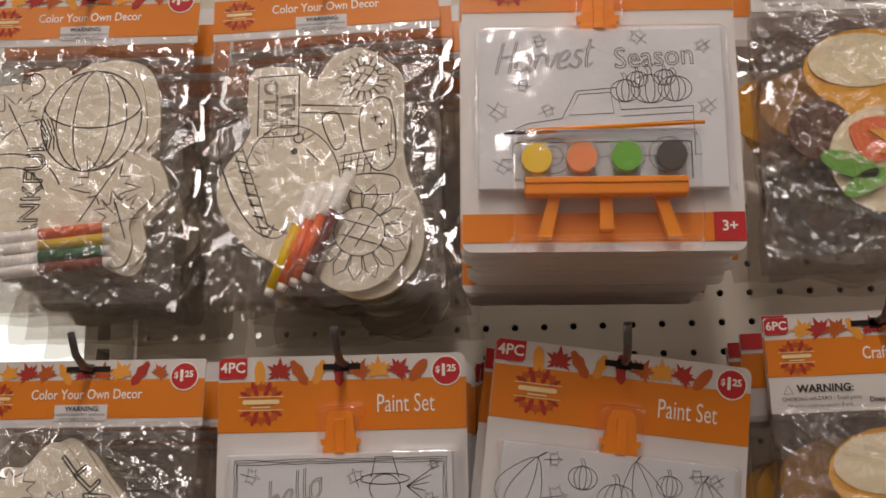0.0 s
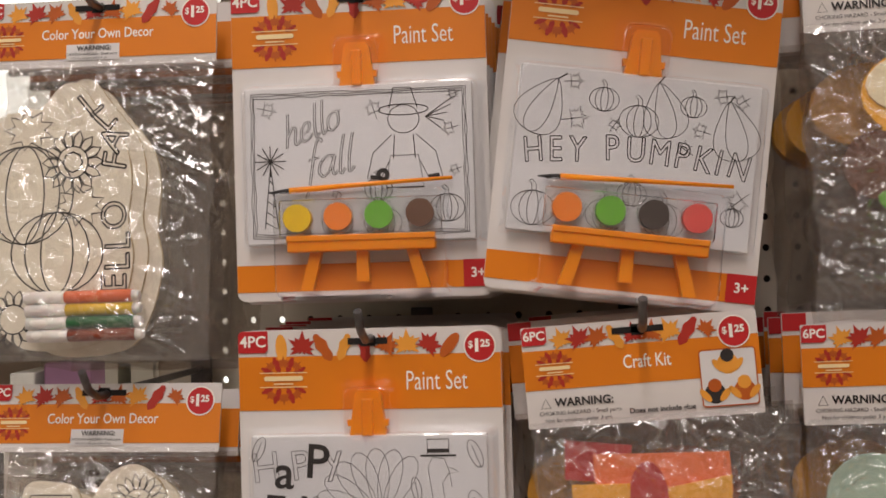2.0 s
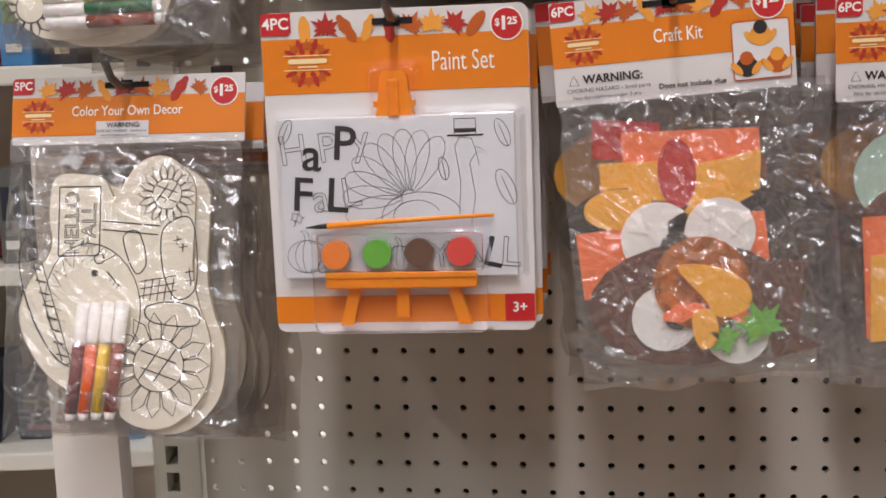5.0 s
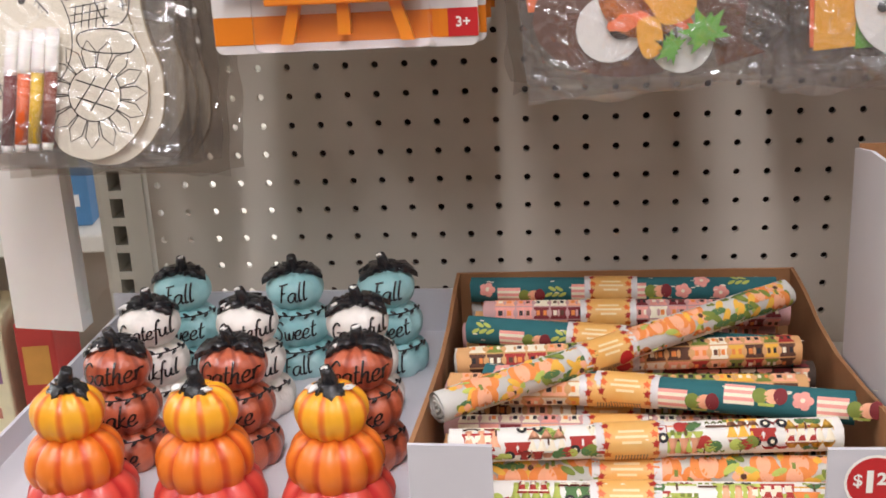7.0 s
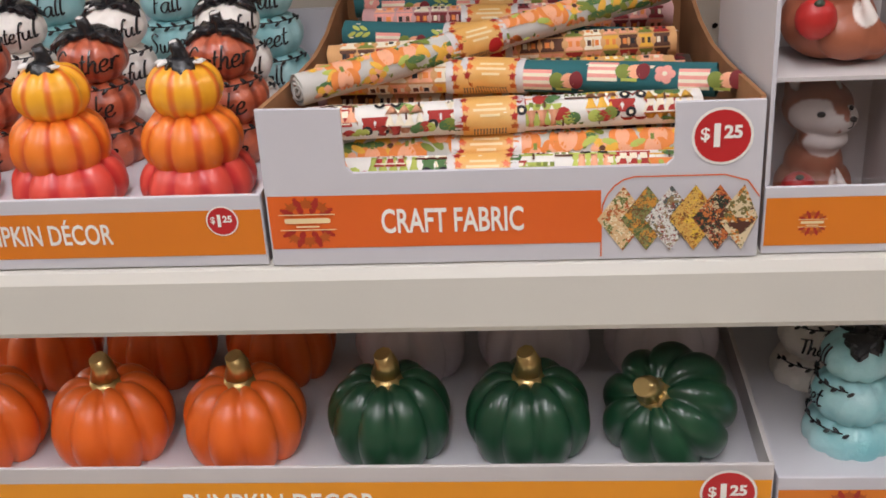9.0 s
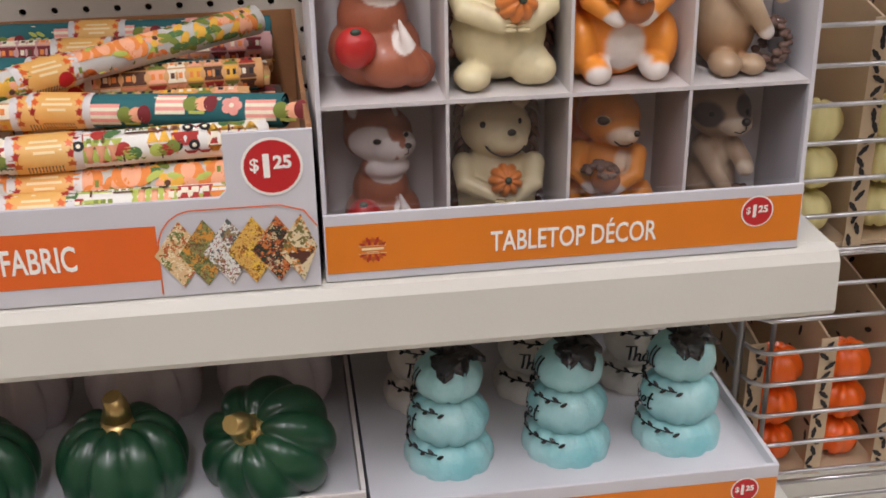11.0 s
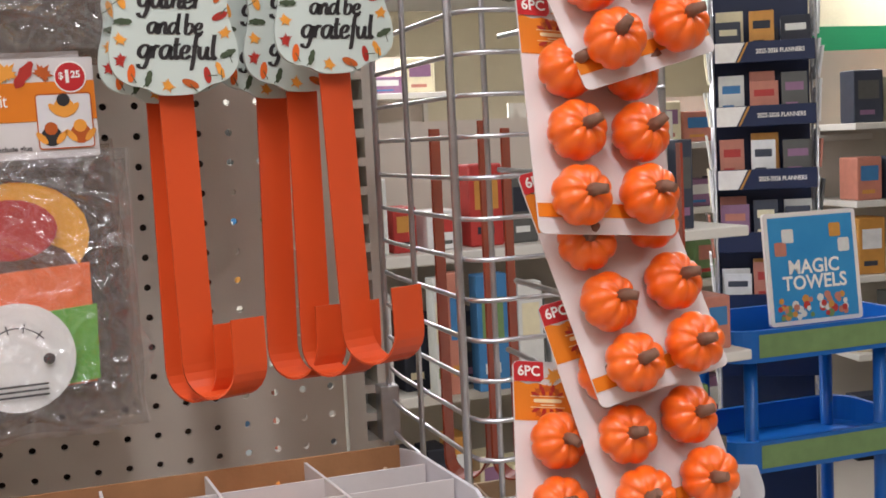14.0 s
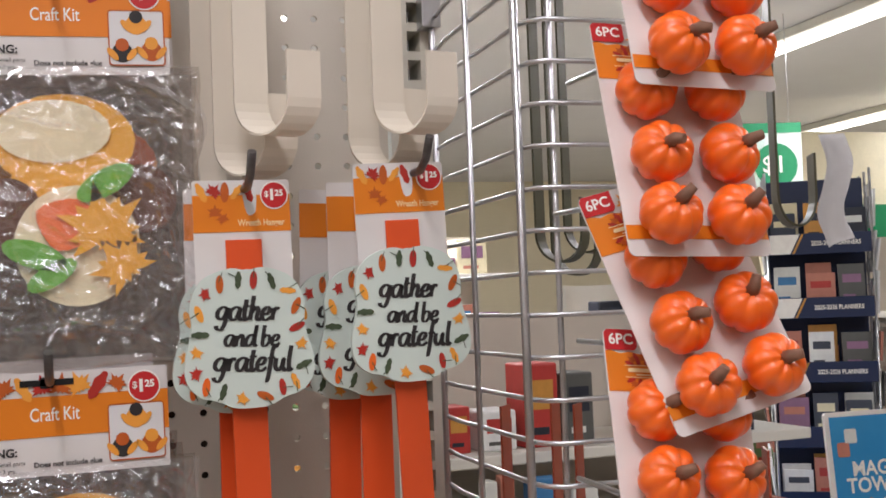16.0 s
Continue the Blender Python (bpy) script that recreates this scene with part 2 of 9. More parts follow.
def tube(bm, pts, r, n=8, taper=None, mi=0):
    pts = [Vector(p) for p in pts]
    rings = []
    side = None
    for i, p in enumerate(pts):
        d = (pts[min(i + 1, len(pts) - 1)] - pts[max(i - 1, 0)]).normalized()
        ref = Vector((0, 0, 1)) if abs(d.z) < 0.9 else Vector((0, 1, 0))
        s = d.cross(ref).normalized() if side is None else (side - d * side.dot(d)).normalized()
        side = s
        t = d.cross(s)
        rr = r if taper is None else r + (taper - r) * i / (len(pts) - 1)
        rings.append([bm.verts.new(p + (s * math.cos(2 * math.pi * k / n) + t * math.sin(2 * math.pi * k / n)) * rr) for k in range(n)])
    for a, b in zip(rings, rings[1:]):
        for k in range(n):
            f = bm.faces.new((a[k], a[(k + 1) % n], b[(k + 1) % n], b[k]))
            f.material_index = mi
            f.smooth = True
    for ring in (rings[0][::-1], rings[-1]):
        f = bm.faces.new(ring)
        f.material_index = mi
    return bm


def band(bm, pts, across, thick=0.0016, mi=0):
    """A bent flat strap along pts, its width along the vector across."""
    pts = [Vector(p) for p in pts]
    ac = Vector(across)
    rows = []
    for i, p in enumerate(pts):
        d = (pts[min(i + 1, len(pts) - 1)] - pts[max(i - 1, 0)]).normalized()
        nrm = d.cross(ac).normalized() * thick / 2
        rows.append([bm.verts.new(p + ac / 2 + nrm), bm.verts.new(p - ac / 2 + nrm), bm.verts.new(p - ac / 2 - nrm), bm.verts.new(p + ac / 2 - nrm)])
    for a, b in zip(rows, rows[1:]):
        for k in range(4):
            f = bm.faces.new((a[k], a[(k + 1) % 4], b[(k + 1) % 4], b[k]))
    bm.faces.new(rows[0][::-1])
    bm.faces.new(rows[-1])
    return bm


def ball(bm, c, rx, ry, rz, seg=16, rings=10, rot=None, mi=0):
    """A smooth rounded lump."""
    c = Vector(c)
    rows = []
    for j in range(rings + 1):
        ph = math.pi * j / rings
        row = []
        for i in range(seg):
            th = 2 * math.pi * i / seg
            v = Vector((rx * math.sin(ph) * math.cos(th), ry * math.sin(ph) * math.sin(th), rz * math.cos(ph)))
            if rot is not None:
                v = rot @ v
            row.append(v + c)
            if j in (0, rings):
                break
        rows.append([bm.verts.new(v) for v in row])
    for a, b in zip(rows, rows[1:]):
        for i in range(seg):
            k = (i + 1) % seg
            q = [a[i % len(a)], b[i % len(b)], b[k % len(b)], a[k % len(a)]]
            q = list(dict.fromkeys(q))
            if len(q) > 2:
                f = bm.faces.new(q)
                f.material_index = mi
                f.smooth = True
    return bm


def gourd(bm, cx, cy, cz, R, H, ribs=10, depth=0.14, dimple=0.25, seg=60, rings=16, mi=0, tilt=None):
    """A ribbed pumpkin body centred at cx, cy, cz."""
    rows = []
    for j in range(rings + 1):
        ph = math.pi * (0.04 + 0.92 * j / rings)
        row = []
        for i in range(seg):
            th = 2 * math.pi * i / seg
            groove = abs(math.sin(ribs * th / 2)) ** 0.55
            k = 1 - depth * (1 - groove)
            r = R * math.sin(ph) ** 0.8 * k
            z = H / 2 * math.cos(ph) * (0.9 + 0.1 * groove)
            z -= math.copysign(1, math.cos(ph)) * dimple * H / 2 * max(0, 1 - r / (R * 0.55)) ** 1.5
            v = Vector((r * math.cos(th), r * math.sin(th), z))
            if tilt is not None:
                v = tilt @ v
            row.append(bm.verts.new(v + Vector((cx, cy, cz))))
        rows.append(row)
    for a, b in zip(rows, rows[1:]):
        for i in range(seg):
            k = (i + 1) % seg
            f = bm.faces.new((a[i], b[i], b[k], a[k]))
            f.smooth = True
            f.material_index = mi
    for row in (rows[0], rows[-1][::-1]):
        f = bm.faces.new(row)
        f.material_index = mi
    return bm


TEXTS = {}


def text_tris(s, size, bold=0.0, shear=0.0, squeeze=1.0):
    """Outline of written words in Blender's own font as (verts, faces), centred."""
    key = (s, size, bold, shear, squeeze)
    if key not in TEXTS:
        cu = bpy.data.curves.new("words", "FONT")
        cu.body, cu.size, cu.offset, cu.shear = s, size, bold, shear
        cu.align_x, cu.align_y = "CENTER", "CENTER"
        cu.resolution_u = 3
        ob = new("words", cu)
        dg = bpy.context.evaluated_depsgraph_get()
        me = bpy.data.meshes.new_from_object(ob.evaluated_get(dg))
        vs = [(v.co.x * squeeze, v.co.y) for v in me.vertices]
        fs = [tuple(p.vertices) for p in me.polygons]
        bpy.data.objects.remove(ob)
        bpy.data.curves.remove(cu)
        bpy.data.meshes.remove(me)
        TEXTS[key] = (vs, fs)
    return TEXTS[key]


def words(bm, s, cx, cz, y, size, bold=0.0, rot=0.0, shear=0.0, squeeze=1.0, mi=0, wrap=None):
    vs, fs = text_tris(s, size, bold, shear, squeeze)
    c, sn = math.cos(radians(rot)), math.sin(radians(rot))
    out = []
    for u, v in vs:
        x, z = cx + u * c - v * sn, cz + u * sn + v * c
        out.append(bm.verts.new((x, y if wrap is None else wrap(x, z), z)))
    for f in fs:
        try:
            g = bm.faces.new([out[i] for i in f])
            g.material_index = mi
        except ValueError:
            pass


def outline_words(bm, s, cx, cz, y, size, w=0.0004, rot=0.0, squeeze=1.0, shear=0.0):
    """Words drawn as an outline only."""
    vs, fs = text_tris(s, size, 0.0, shear, squeeze)
    c, sn = math.cos(radians(rot)), math.sin(radians(rot))
    count = {}
    for f in fs:
        for i in range(len(f)):
            e = tuple(sorted((f[i], f[(i + 1) % len(f)])))
            count[e] = count.get(e, 0) + 1
    for (i, j), k in count.items():
        if k == 1:
            a, b = vs[i], vs[j]
            stroke(bm, [(cx + a[0] * c - a[1] * sn, cz + a[0] * sn + a[1] * c), (cx + b[0] * c - b[1] * sn, cz + b[0] * sn + b[1] * c)], y, w)


GLYPHS = {}


def glyph(ch, advance, *lines):
    """A hand-brushed letter: pen lines in units of the x-height."""
    GLYPHS[ch] = (advance, [[tuple(float(c) for c in p.split(",")) for p in ln.split()] for ln in lines])


glyph("a", 1.0, ".8,.9 .5,1 .15,.75 .1,.3 .35,0 .65,.25 .85,.95 .8,.3 .95,0 1.1,.15")
glyph("b", .92, ".15,1.9 .13,1 .15,.1 .45,0 .75,.35 .7,.85 .4,.95 .18,.7")
glyph("d", 1.0, ".8,.85 .5,1 .15,.7 .1,.25 .35,0 .65,.25 .85,1 .92,1.9 .85,.5 .95,0 1.1,.15")
glyph("e", .8, ".08,.45 .5,.5 .65,.85 .4,1 .12,.65 .15,.15 .45,0 .85,.25")
glyph("f", .6, ".7,1.75 .5,1.95 .35,1.5 .28,0 .2,-.75 .05,-.8", ".05,.95 .62,1")
glyph("g", .98, ".8,.85 .5,1 .15,.75 .1,.3 .4,.05 .7,.35 .85,.95 .75,-.2 .5,-.75 .15,-.65 .1,-.45")
glyph("h", .95, ".22,1.9 .18,.8 .12,0", ".15,.5 .5,1 .7,.8 .65,.2 .8,0 1,.15")
glyph("i", .42, ".1,.95 .15,.2 .3,0 .5,.2", ".15,1.35 .2,1.42")
glyph("k", .8, ".2,1.9 .15,0", ".65,.95 .2,.45 .7,0 .85,.1")
glyph("l", .46, ".22,1.9 .17,.8 .27,0 .5,.2")
glyph("m", 1.15, ".1,.95 .12,0", ".13,.5 .35,1 .5,.8 .5,0", ".52,.5 .75,1 .9,.8 .9,.1 1.1,.1")
glyph("n", .9, ".1,.95 .12,0", ".13,.5 .45,1 .65,.8 .62,.15 .8,0 .95,.15")
glyph("o", .85, ".45,1 .12,.7 .15,.15 .45,0 .75,.3 .7,.85 .45,1 .9,.9")
glyph("r", .65, ".1,.95 .15,.5 .12,0", ".14,.5 .35,.95 .62,.85")
glyph("s", .65, ".6,.9 .3,1 .2,.7 .55,.35 .4,0 .05,.1")
glyph("t", .56, ".25,1.6 .2,.6 .3,0 .6,.2", "0,1.05 .55,1.1")
glyph("u", .95, ".1,.95 .12,.3 .35,0 .6,.3 .7,.95 .68,.3 .85,0 1,.15")
glyph("v", .68, ".05,.95 .3,0 .65,.95")
glyph("w", 1.05, ".1,.95 .2,.1 .45,.1 .55,.8 .6,.1 .9,.15 1,.95")
glyph("F", .9, ".35,1.8 .25,0", ".05,1.75 .9,1.9", ".3,1 .7,1.05")
glyph("G", 1.1, ".95,1.6 .6,1.9 .15,1.3 .15,.4 .5,0 .9,.4 .95,.85 .55,.8")
glyph("H", 1.1, ".2,1.85 .15,0", ".95,1.85 .85,0", "0,.9 1.1,1.05")
glyph("S", .95, ".85,1.6 .5,1.9 .2,1.5 .7,.8 .6,.1 .2,0 .05,.35")
glyph("T", .8, "0,1.75 1,1.85", ".5,1.8 .45,0")
GLYPHS[" "] = (.5, [])


def smooth_line(pts, n=5):
    out = []
    for i in range(len(pts) - 1):
        p0, p1, p2, p3 = (Vector(pts[min(max(i + j - 1, 0), len(pts) - 1)]) for j in range(4))
        for q in range(n):
            t = q / n
            out.append(0.5 * ((2 * p1) + (p2 - p0) * t + (2 * p0 - 5 * p1 + 4 * p2 - p3) * t * t + (3 * p1 - p0 - 3 * p2 + p3) * t ** 3))
    return out + [Vector(pts[-1])]


def script(bm, s, cx, cz, y, size, w, rot=0.0, shear=0.12, wrap=None, mi=0, contrast=0.5):
    """Brush script centred on cx with its baseline at cz; down strokes are the thick ones."""
    total = sum(GLYPHS[ch][0] for ch in s)
    c, sn = math.cos(radians(rot)), math.sin(radians(rot))
    pen = -total / 2
    for ch in s:
        adv, lines = GLYPHS[ch]
        for ln in lines:
            p = smooth_line(ln)
            L, R = [], []
            for i, q in enumerate(p):
                d = p[min(i + 1, len(p) - 1)] - p[max(i - 1, 0)]
                d = d.normalized() if d.length > 1e-9 else Vector((1, 0))
                hw = w / size / 2 * (1 - contrast + contrast * 1.5 * abs(d.y))
                for side, sg in ((L, 1), (R, -1)):
                    u, v = q.x - sg * d.y * hw, q.y + sg * d.x * hw
                    u, v = (pen + u + v * shear) * size, v * size
                    x, z = cx + u * c - v * sn, cz + u * sn + v * c
                    side.append(bm.verts.new((x, y if wrap is None else wrap(x, z), z)))
            for i in range(len(p) - 1):
                f = bm.faces.new((L[i], R[i], R[i + 1], L[i + 1]))
                f.material_index = mi
        pen += adv


def leaf_shape(cx, cz, r, rot, kind=0):
    """Outline of a printed maple (0), oak (1) or beech (2) leaf."""
    out = []
    if kind == 0:
        prof = [1, .62, .5, .72, .56, .95, .58, .46, .7, .5, .82, .48, .3, .42, .3, .2]
        n = len(prof)
        full = prof + prof[::-1][1:-1]
        for i, p in enumerate(full):
            a = radians(rot + 90 + 360 * i / len(full))
            out.append((cx + r * p * math.cos(a), cz + r * p * math.sin(a)))
    else:
        n = 14
        for i in range(n):
            a = 2 * math.pi * i / n
            k = 1 if kind == 2 else (1 if i % 2 else 0.72)
            u, v = r * 0.42 * k * math.sin(a), r * math.cos(a)
            c, s = math.cos(radians(rot)), math.sin(radians(rot))
            out.append((cx + u * c - v * s, cz + u * s + v * c))
    return out


# ---------------------------------------------------------------- the room
def room():
    bm = bmesh.new()
    box(bm, -6, 12, -3.0, 14, -0.1, 0.0)
    whole("floor", bm, mat("vinyl_tile", rgb(196, 188, 176), 0.35, var=0.06, scale=3, bump=0.03), "pale worn vinyl shop floor", "floor", kind="structure")
    bm = bmesh.new()
    box(bm, -6, 12, -3.0, 14, CEIL, CEIL + 0.1)
    whole("ceiling", bm, mat("ceiling_white", rgb(222, 222, 222), 0.9, var=0.03, scale=2, bump=0.1, bscale=60), "white suspended shop ceiling", "ceiling", kind="structure")
    wallm = mat("wall_cream", rgb(226, 216, 190), 0.8, var=0.04, scale=3)
    for nm, b in (("wall_west", (-6.1, -6, -3.0, 14)), ("wall_east", (12, 12.1, -3.0, 14)), ("wall_north", (-6, 12, 14, 14.1))):
        bm = bmesh.new()
        box(bm, *b, 0, CEIL)
        whole(nm, bm, wallm, "plain cream painted shop wall", "wall", kind="structure")
    # unseen closing wall, toned dark so that less light bounces onto the board
    bm = bmesh.new()
    box(bm, -6, 12, -3.1, -3.0, 0, CEIL)
    whole("wall_south", bm, mat("wall_low_bounce", rgb(118, 104, 92), 0.85, var=0.1, scale=3), "plain unseen taupe wall, added in place of the stocked aisle opposite", "wall", kind="structure")
    # tube lights
    gm = glow_mat("tube_glow", (1.0, 0.97, 0.9), 6.0)
    for sx, sy in STRIPS:
        t = thing("ceiling_light", pose(sx, sy, CEIL), "long fluorescent strip light under the ceiling", "light", "strip lights")
        bm = bmesh.new()
        ln = 1.6 if sx > 4 else 1.2
        box(bm, -0.1, 0.1, -ln, ln, -0.06, -0.002, 0.01)
        part("housing", bm, M_STEEL_WHITE, t)
        bm = bmesh.new()
        tube(bm, [(0, -ln + 0.03, -0.09), (0, ln - 0.03, -0.09)], 0.025, 10)
        part("lamp_tube", bm, gm, t, "glowing white fluorescent tube")


room()

# ---------------------------------------------------------------- the shelf bay
P = 0.0254
BX0, BX1 = -0.1865, 0.672


def pegboard():
    """The punched back panel: every hole is cut through."""
    bm = bmesh.new()
    cols, r0, r1 = list(range(-7, 27)), -40, 36
    seg, hr, th = 8, 0.0031, 0.0045
    xs0 = BX0
    for r in range(r0, r1):
        zc = 1.30 - P * r
        for i in cols:
            xc = P * i
            xl = BX0 if i == cols[0] else xc - P / 2
            xr = BX1 if i == cols[-1] else xc + P / 2
            zt, zb = zc + P / 2, zc - P / 2
            outer = [(xr, zc), (xr, zt), (xc, zt), (xl, zt), (xl, zc), (xl, zb), (xc, zb), (xr, zb)]
            f0 = [bm.verts.new((x, 0, z)) for x, z in outer]
            h0 = [bm.verts.new((xc + hr * math.cos(math.pi * k / 4), 0, zc + hr * math.sin(math.pi * k / 4))) for k in range(8)]
            h1 = [bm.verts.new((v.co.x, th, v.co.z)) for v in h0]
            for k in range(8):
                j = (k + 1) % 8
                bm.faces.new((f0[k], f0[j], h0[j], h0[k]))
                bm.faces.new((h0[k], h0[j], h1[j], h1[k]))
    bmesh.ops.remove_doubles(bm, verts=bm.verts[:], dist=1e-5)
    whole("pegboard", bm, M_BOARD, "beige punched pegboard back panel of the shelf bay", "pegboard", kind="structure")


pegboard()


def upright(name, x0, x1, slot_x):
    """A slotted steel upright: paired slots cut between webs, a dark strip behind as their shade."""
    t = thing(name, pose(0, 0, 0), "cream slotted steel shelf upright", "upright", "shelf uprights", kind="structure")
    bm = bmesh.new()
    w = 0.006
    z0, z1, pitch = 0.3, 2.35, 0.0254
    box(bm, x0, slot_x - w, -0.008, 0.03, z0, z1)
    box(bm, slot_x + w, x1, -0.008, 0.03, z0, z1)
    n = int((z1 - z0) / pitch)
    for i in range(n):
        z = z0 + i * pitch
        box(bm, slot_x - w, slot_x + w, -0.0076, 0.03, z, z + 0.0075)
    part("post", bm, M_UPRIGHT, t)
    # dark strip in place of the shade inside the slots
    bm = bmesh.new()
    box(bm, slot_x - w, slot_x + w, 0.031, 0.04, z0, z1)
    part("back_web", bm, M_DARK, t, "dark strip standing for the shade inside the slots")


upright("upright_left", -0.232, -0.1885, -0.2145)
upright("upright_right", 0.6735, 0.712, 0.696)


def shelf(name, ztop, yfront, lip, x0, x1):
    t = thing(name, pose(0, 0, 0), "cream enamelled steel shelf with a deep front lip", "shelf", "bay shelves", kind="structure")
    bm = bmesh.new()
    box(bm, x0, x1, yfront + 0.012, -0.004, ztop - 0.02, ztop, 0.002)
    part("deck", bm, M_STEEL_WHITE, t)
    bm = bmesh.new()
    prof = [(yfront + 0.012, ztop), (yfront + 0.004, ztop - 0.002), (yfront, ztop - 0.008), (yfront - 0.002, ztop - lip + 0.004), (yfront, ztop - lip), (yfront + 0.008, ztop - lip)]
    a = [bm.verts.new((x0, y, z)) for y, z in prof]
    b = [bm.verts.new((x1, y, z)) for y, z in prof]
    bm.faces.new(a)
    bm.faces.new(b[::-1])
    for i in range(len(prof)):
        j = (i + 1) % len(prof)
        bm.faces.new((a[i], b[i], b[j], a[j]))
    part("front_lip", bm, M_STEEL_WHITE, t)


shelf("shelf_upper", 1.120, -0.392, 0.044, -0.222, 0.690)
shelf("shelf_lower", 0.918, -0.40, 0.062, -0.222, 0.690)
shelf("shelf_base", 0.722, -0.42, 0.08, -0.222, 0.690)


def dark_backing():
    """A dark brown sheet added to block light behind the holes, narrower than the pegboard."""
    bm = bmesh.new()
    box(bm, -0.078, 0.572, 0.060, 0.066, 0.3, 2.33)
    whole("panel_behind", bm, mat("dark_brown_backing", rgb(60, 46, 38), 0.9, var=0.2, scale=14), "dark sheet added behind the pegboard to keep most holes unlit", "panel", kind="structure")


dark_backing()


# ---------------------------------------------------------------- printed headers
def leaf_row(bm, x0, x1, zbase, y, rnd, n=9, r=0.008):
    for i in range(n):
        x = x0 + (x1 - x0) * (i + 0.5) / n
        flat(bm, leaf_shape(x, zbase + r * 0.55, r * rnd.uniform(0.85, 1.2), rnd.uniform(-40, 40), [0, 0, 2, 1][rnd.randrange(4)]), y - 0.00002 * i, [0, 1, 2][i % 3])


def badge(root, cx, cz, y, r):
    bm = bmesh.new()
    flat(bm, disc(cx, cz, r * 1.1, n=24), y)
    part("price_ring", bm, M_WHITE_INK, root)
    bm = bmesh.new()
    flat(bm, disc(cx, cz, r, n=24), y - 0.0002)
    disc_ob = part("price_badge", bm, M_RED, root, "round red price badge")
    bm = bmesh.new()
    words(bm, "$", cx - r * 0.62, cz + r * 0.08, y - 0.0005, r * 0.66, r * .012)
    words(bm, "1", cx - r * 0.20, cz, y - 0.0005, r * 1.15, r * .060)
    words(bm, "25", cx + r * 0.38, cz + r * 0.14, y - 0.0005, r * 0.66, r * .026)
    part("price_text", bm, M_WHITE_INK, disc_ob)


def logo(root, cx, cz, y, s):
    """Sprays of leaves above and below plain bars where the maker's mark stands."""
    bm = bmesh.new()
    for k in range(7):
        a = radians(24 + 22 * k)
        for sg in (1, -1):
            r = s * (0.20 + 0.14 * math.sin(a))
            flat(bm, leaf_shape(cx + s * 0.72 * math.cos(a), cz + sg * s * (0.22 + 0.42 * math.sin(a)), r, sg * (math.degrees(a) - 90) + (0 if sg > 0 else 180), 0 if k % 2 else 1), y - 0.00002 * k, k % 2)
    part("leaf_emblem", bm, [M_LEAF_R, M_LEAF_D], root)
    bm = bmesh.new()
    stroke(bm, [(cx - s * 0.95, cz + s * 0.30), (cx + s * 0.95, cz + s * 0.30)], y - 0.0003, s * 0.035)
    stroke(bm, [(cx - s * 0.95, cz - s * 0.26), (cx + s * 0.95, cz - s * 0.26)], y - 0.0003, s * 0.035)
    flat(bm, rrect(cx - s * 0.78, cx + s * 0.78, cz - s * 0.02, cz + s * 0.17, s * 0.08, 3), y - 0.0003)
    flat(bm, rrect(cx - s * 0.4, cx + s * 0.4, cz - s * 0.17, cz - s * 0.11, s * 0.02, 2), y - 0.0003)
    part("emblem_bar", bm, M_CREAM_INK, root)


def count_tab(root, x0, x1, z0, z1, y, s):
    bm = bmesh.new()
    flat(bm, [(x0, z0), (x1 - 0.002, z0), (x1, z0 + 0.002), (x1, z1), (x0 + 0.002, z1), (x0, z1 - 0.002)], y)
    tab = part("count_tab", bm, M_RED, root, "dark red count tab")
    bm = bmesh.new()
    words(bm, s, (x0 + x1) / 2, (z0 + z1) / 2, y - 0.0003, (z1 - z0) * 0.72, 0.0002)
    part("count_mark", bm, M_WHITE_INK, tab)


def hook(x, y, z, group="display hooks"):
    """A dark steel peg hook from the pegboard to a product, with an upturned tip."""
    bm = bmesh.new()
    ln = -y
    tube(bm, [(x, 0.004, z + 0.002), (x, -0.02, z), (x, y - 0.012, z - 0.002), (x, y - 0.026, z + 0.004), (x, y - 0.036, z + 0.017)], 0.0028, 8)
    box(bm, x - 0.009, x + 0.009, -0.006, -0.0005, z - 0.02, z + 0.012, 0.001)
    whole("display_hook", bm, M_HOOK, "dark steel peg hook with an upturned tip", "hook", group)


# ---------------------------------------------------------------- line drawings
def draw_pumpkin(bm, cx, cz, r, y, w=0.0005, rot=0.0, squash=0.8):
    for k in (1.0, 0.62, 0.25):
        stroke(bm, arc(cx, cz, r * k, r * squash, 0, 360, 26, rot)[:-1], y, w, True)
    c, s = math.cos(radians(rot)), math.sin(radians(rot))
    st = [(-0.1, squash), (-0.14, squash + 0.3), (-0.3, squash + 0.42), (-0.12, squash + 0.5), (0.08, squash + 0.3), (0.1, squash)]
    stroke(bm, [(cx + r * (a * c - b * s), cz + r * (a * s + b * c)) for a, b in st], y, w)


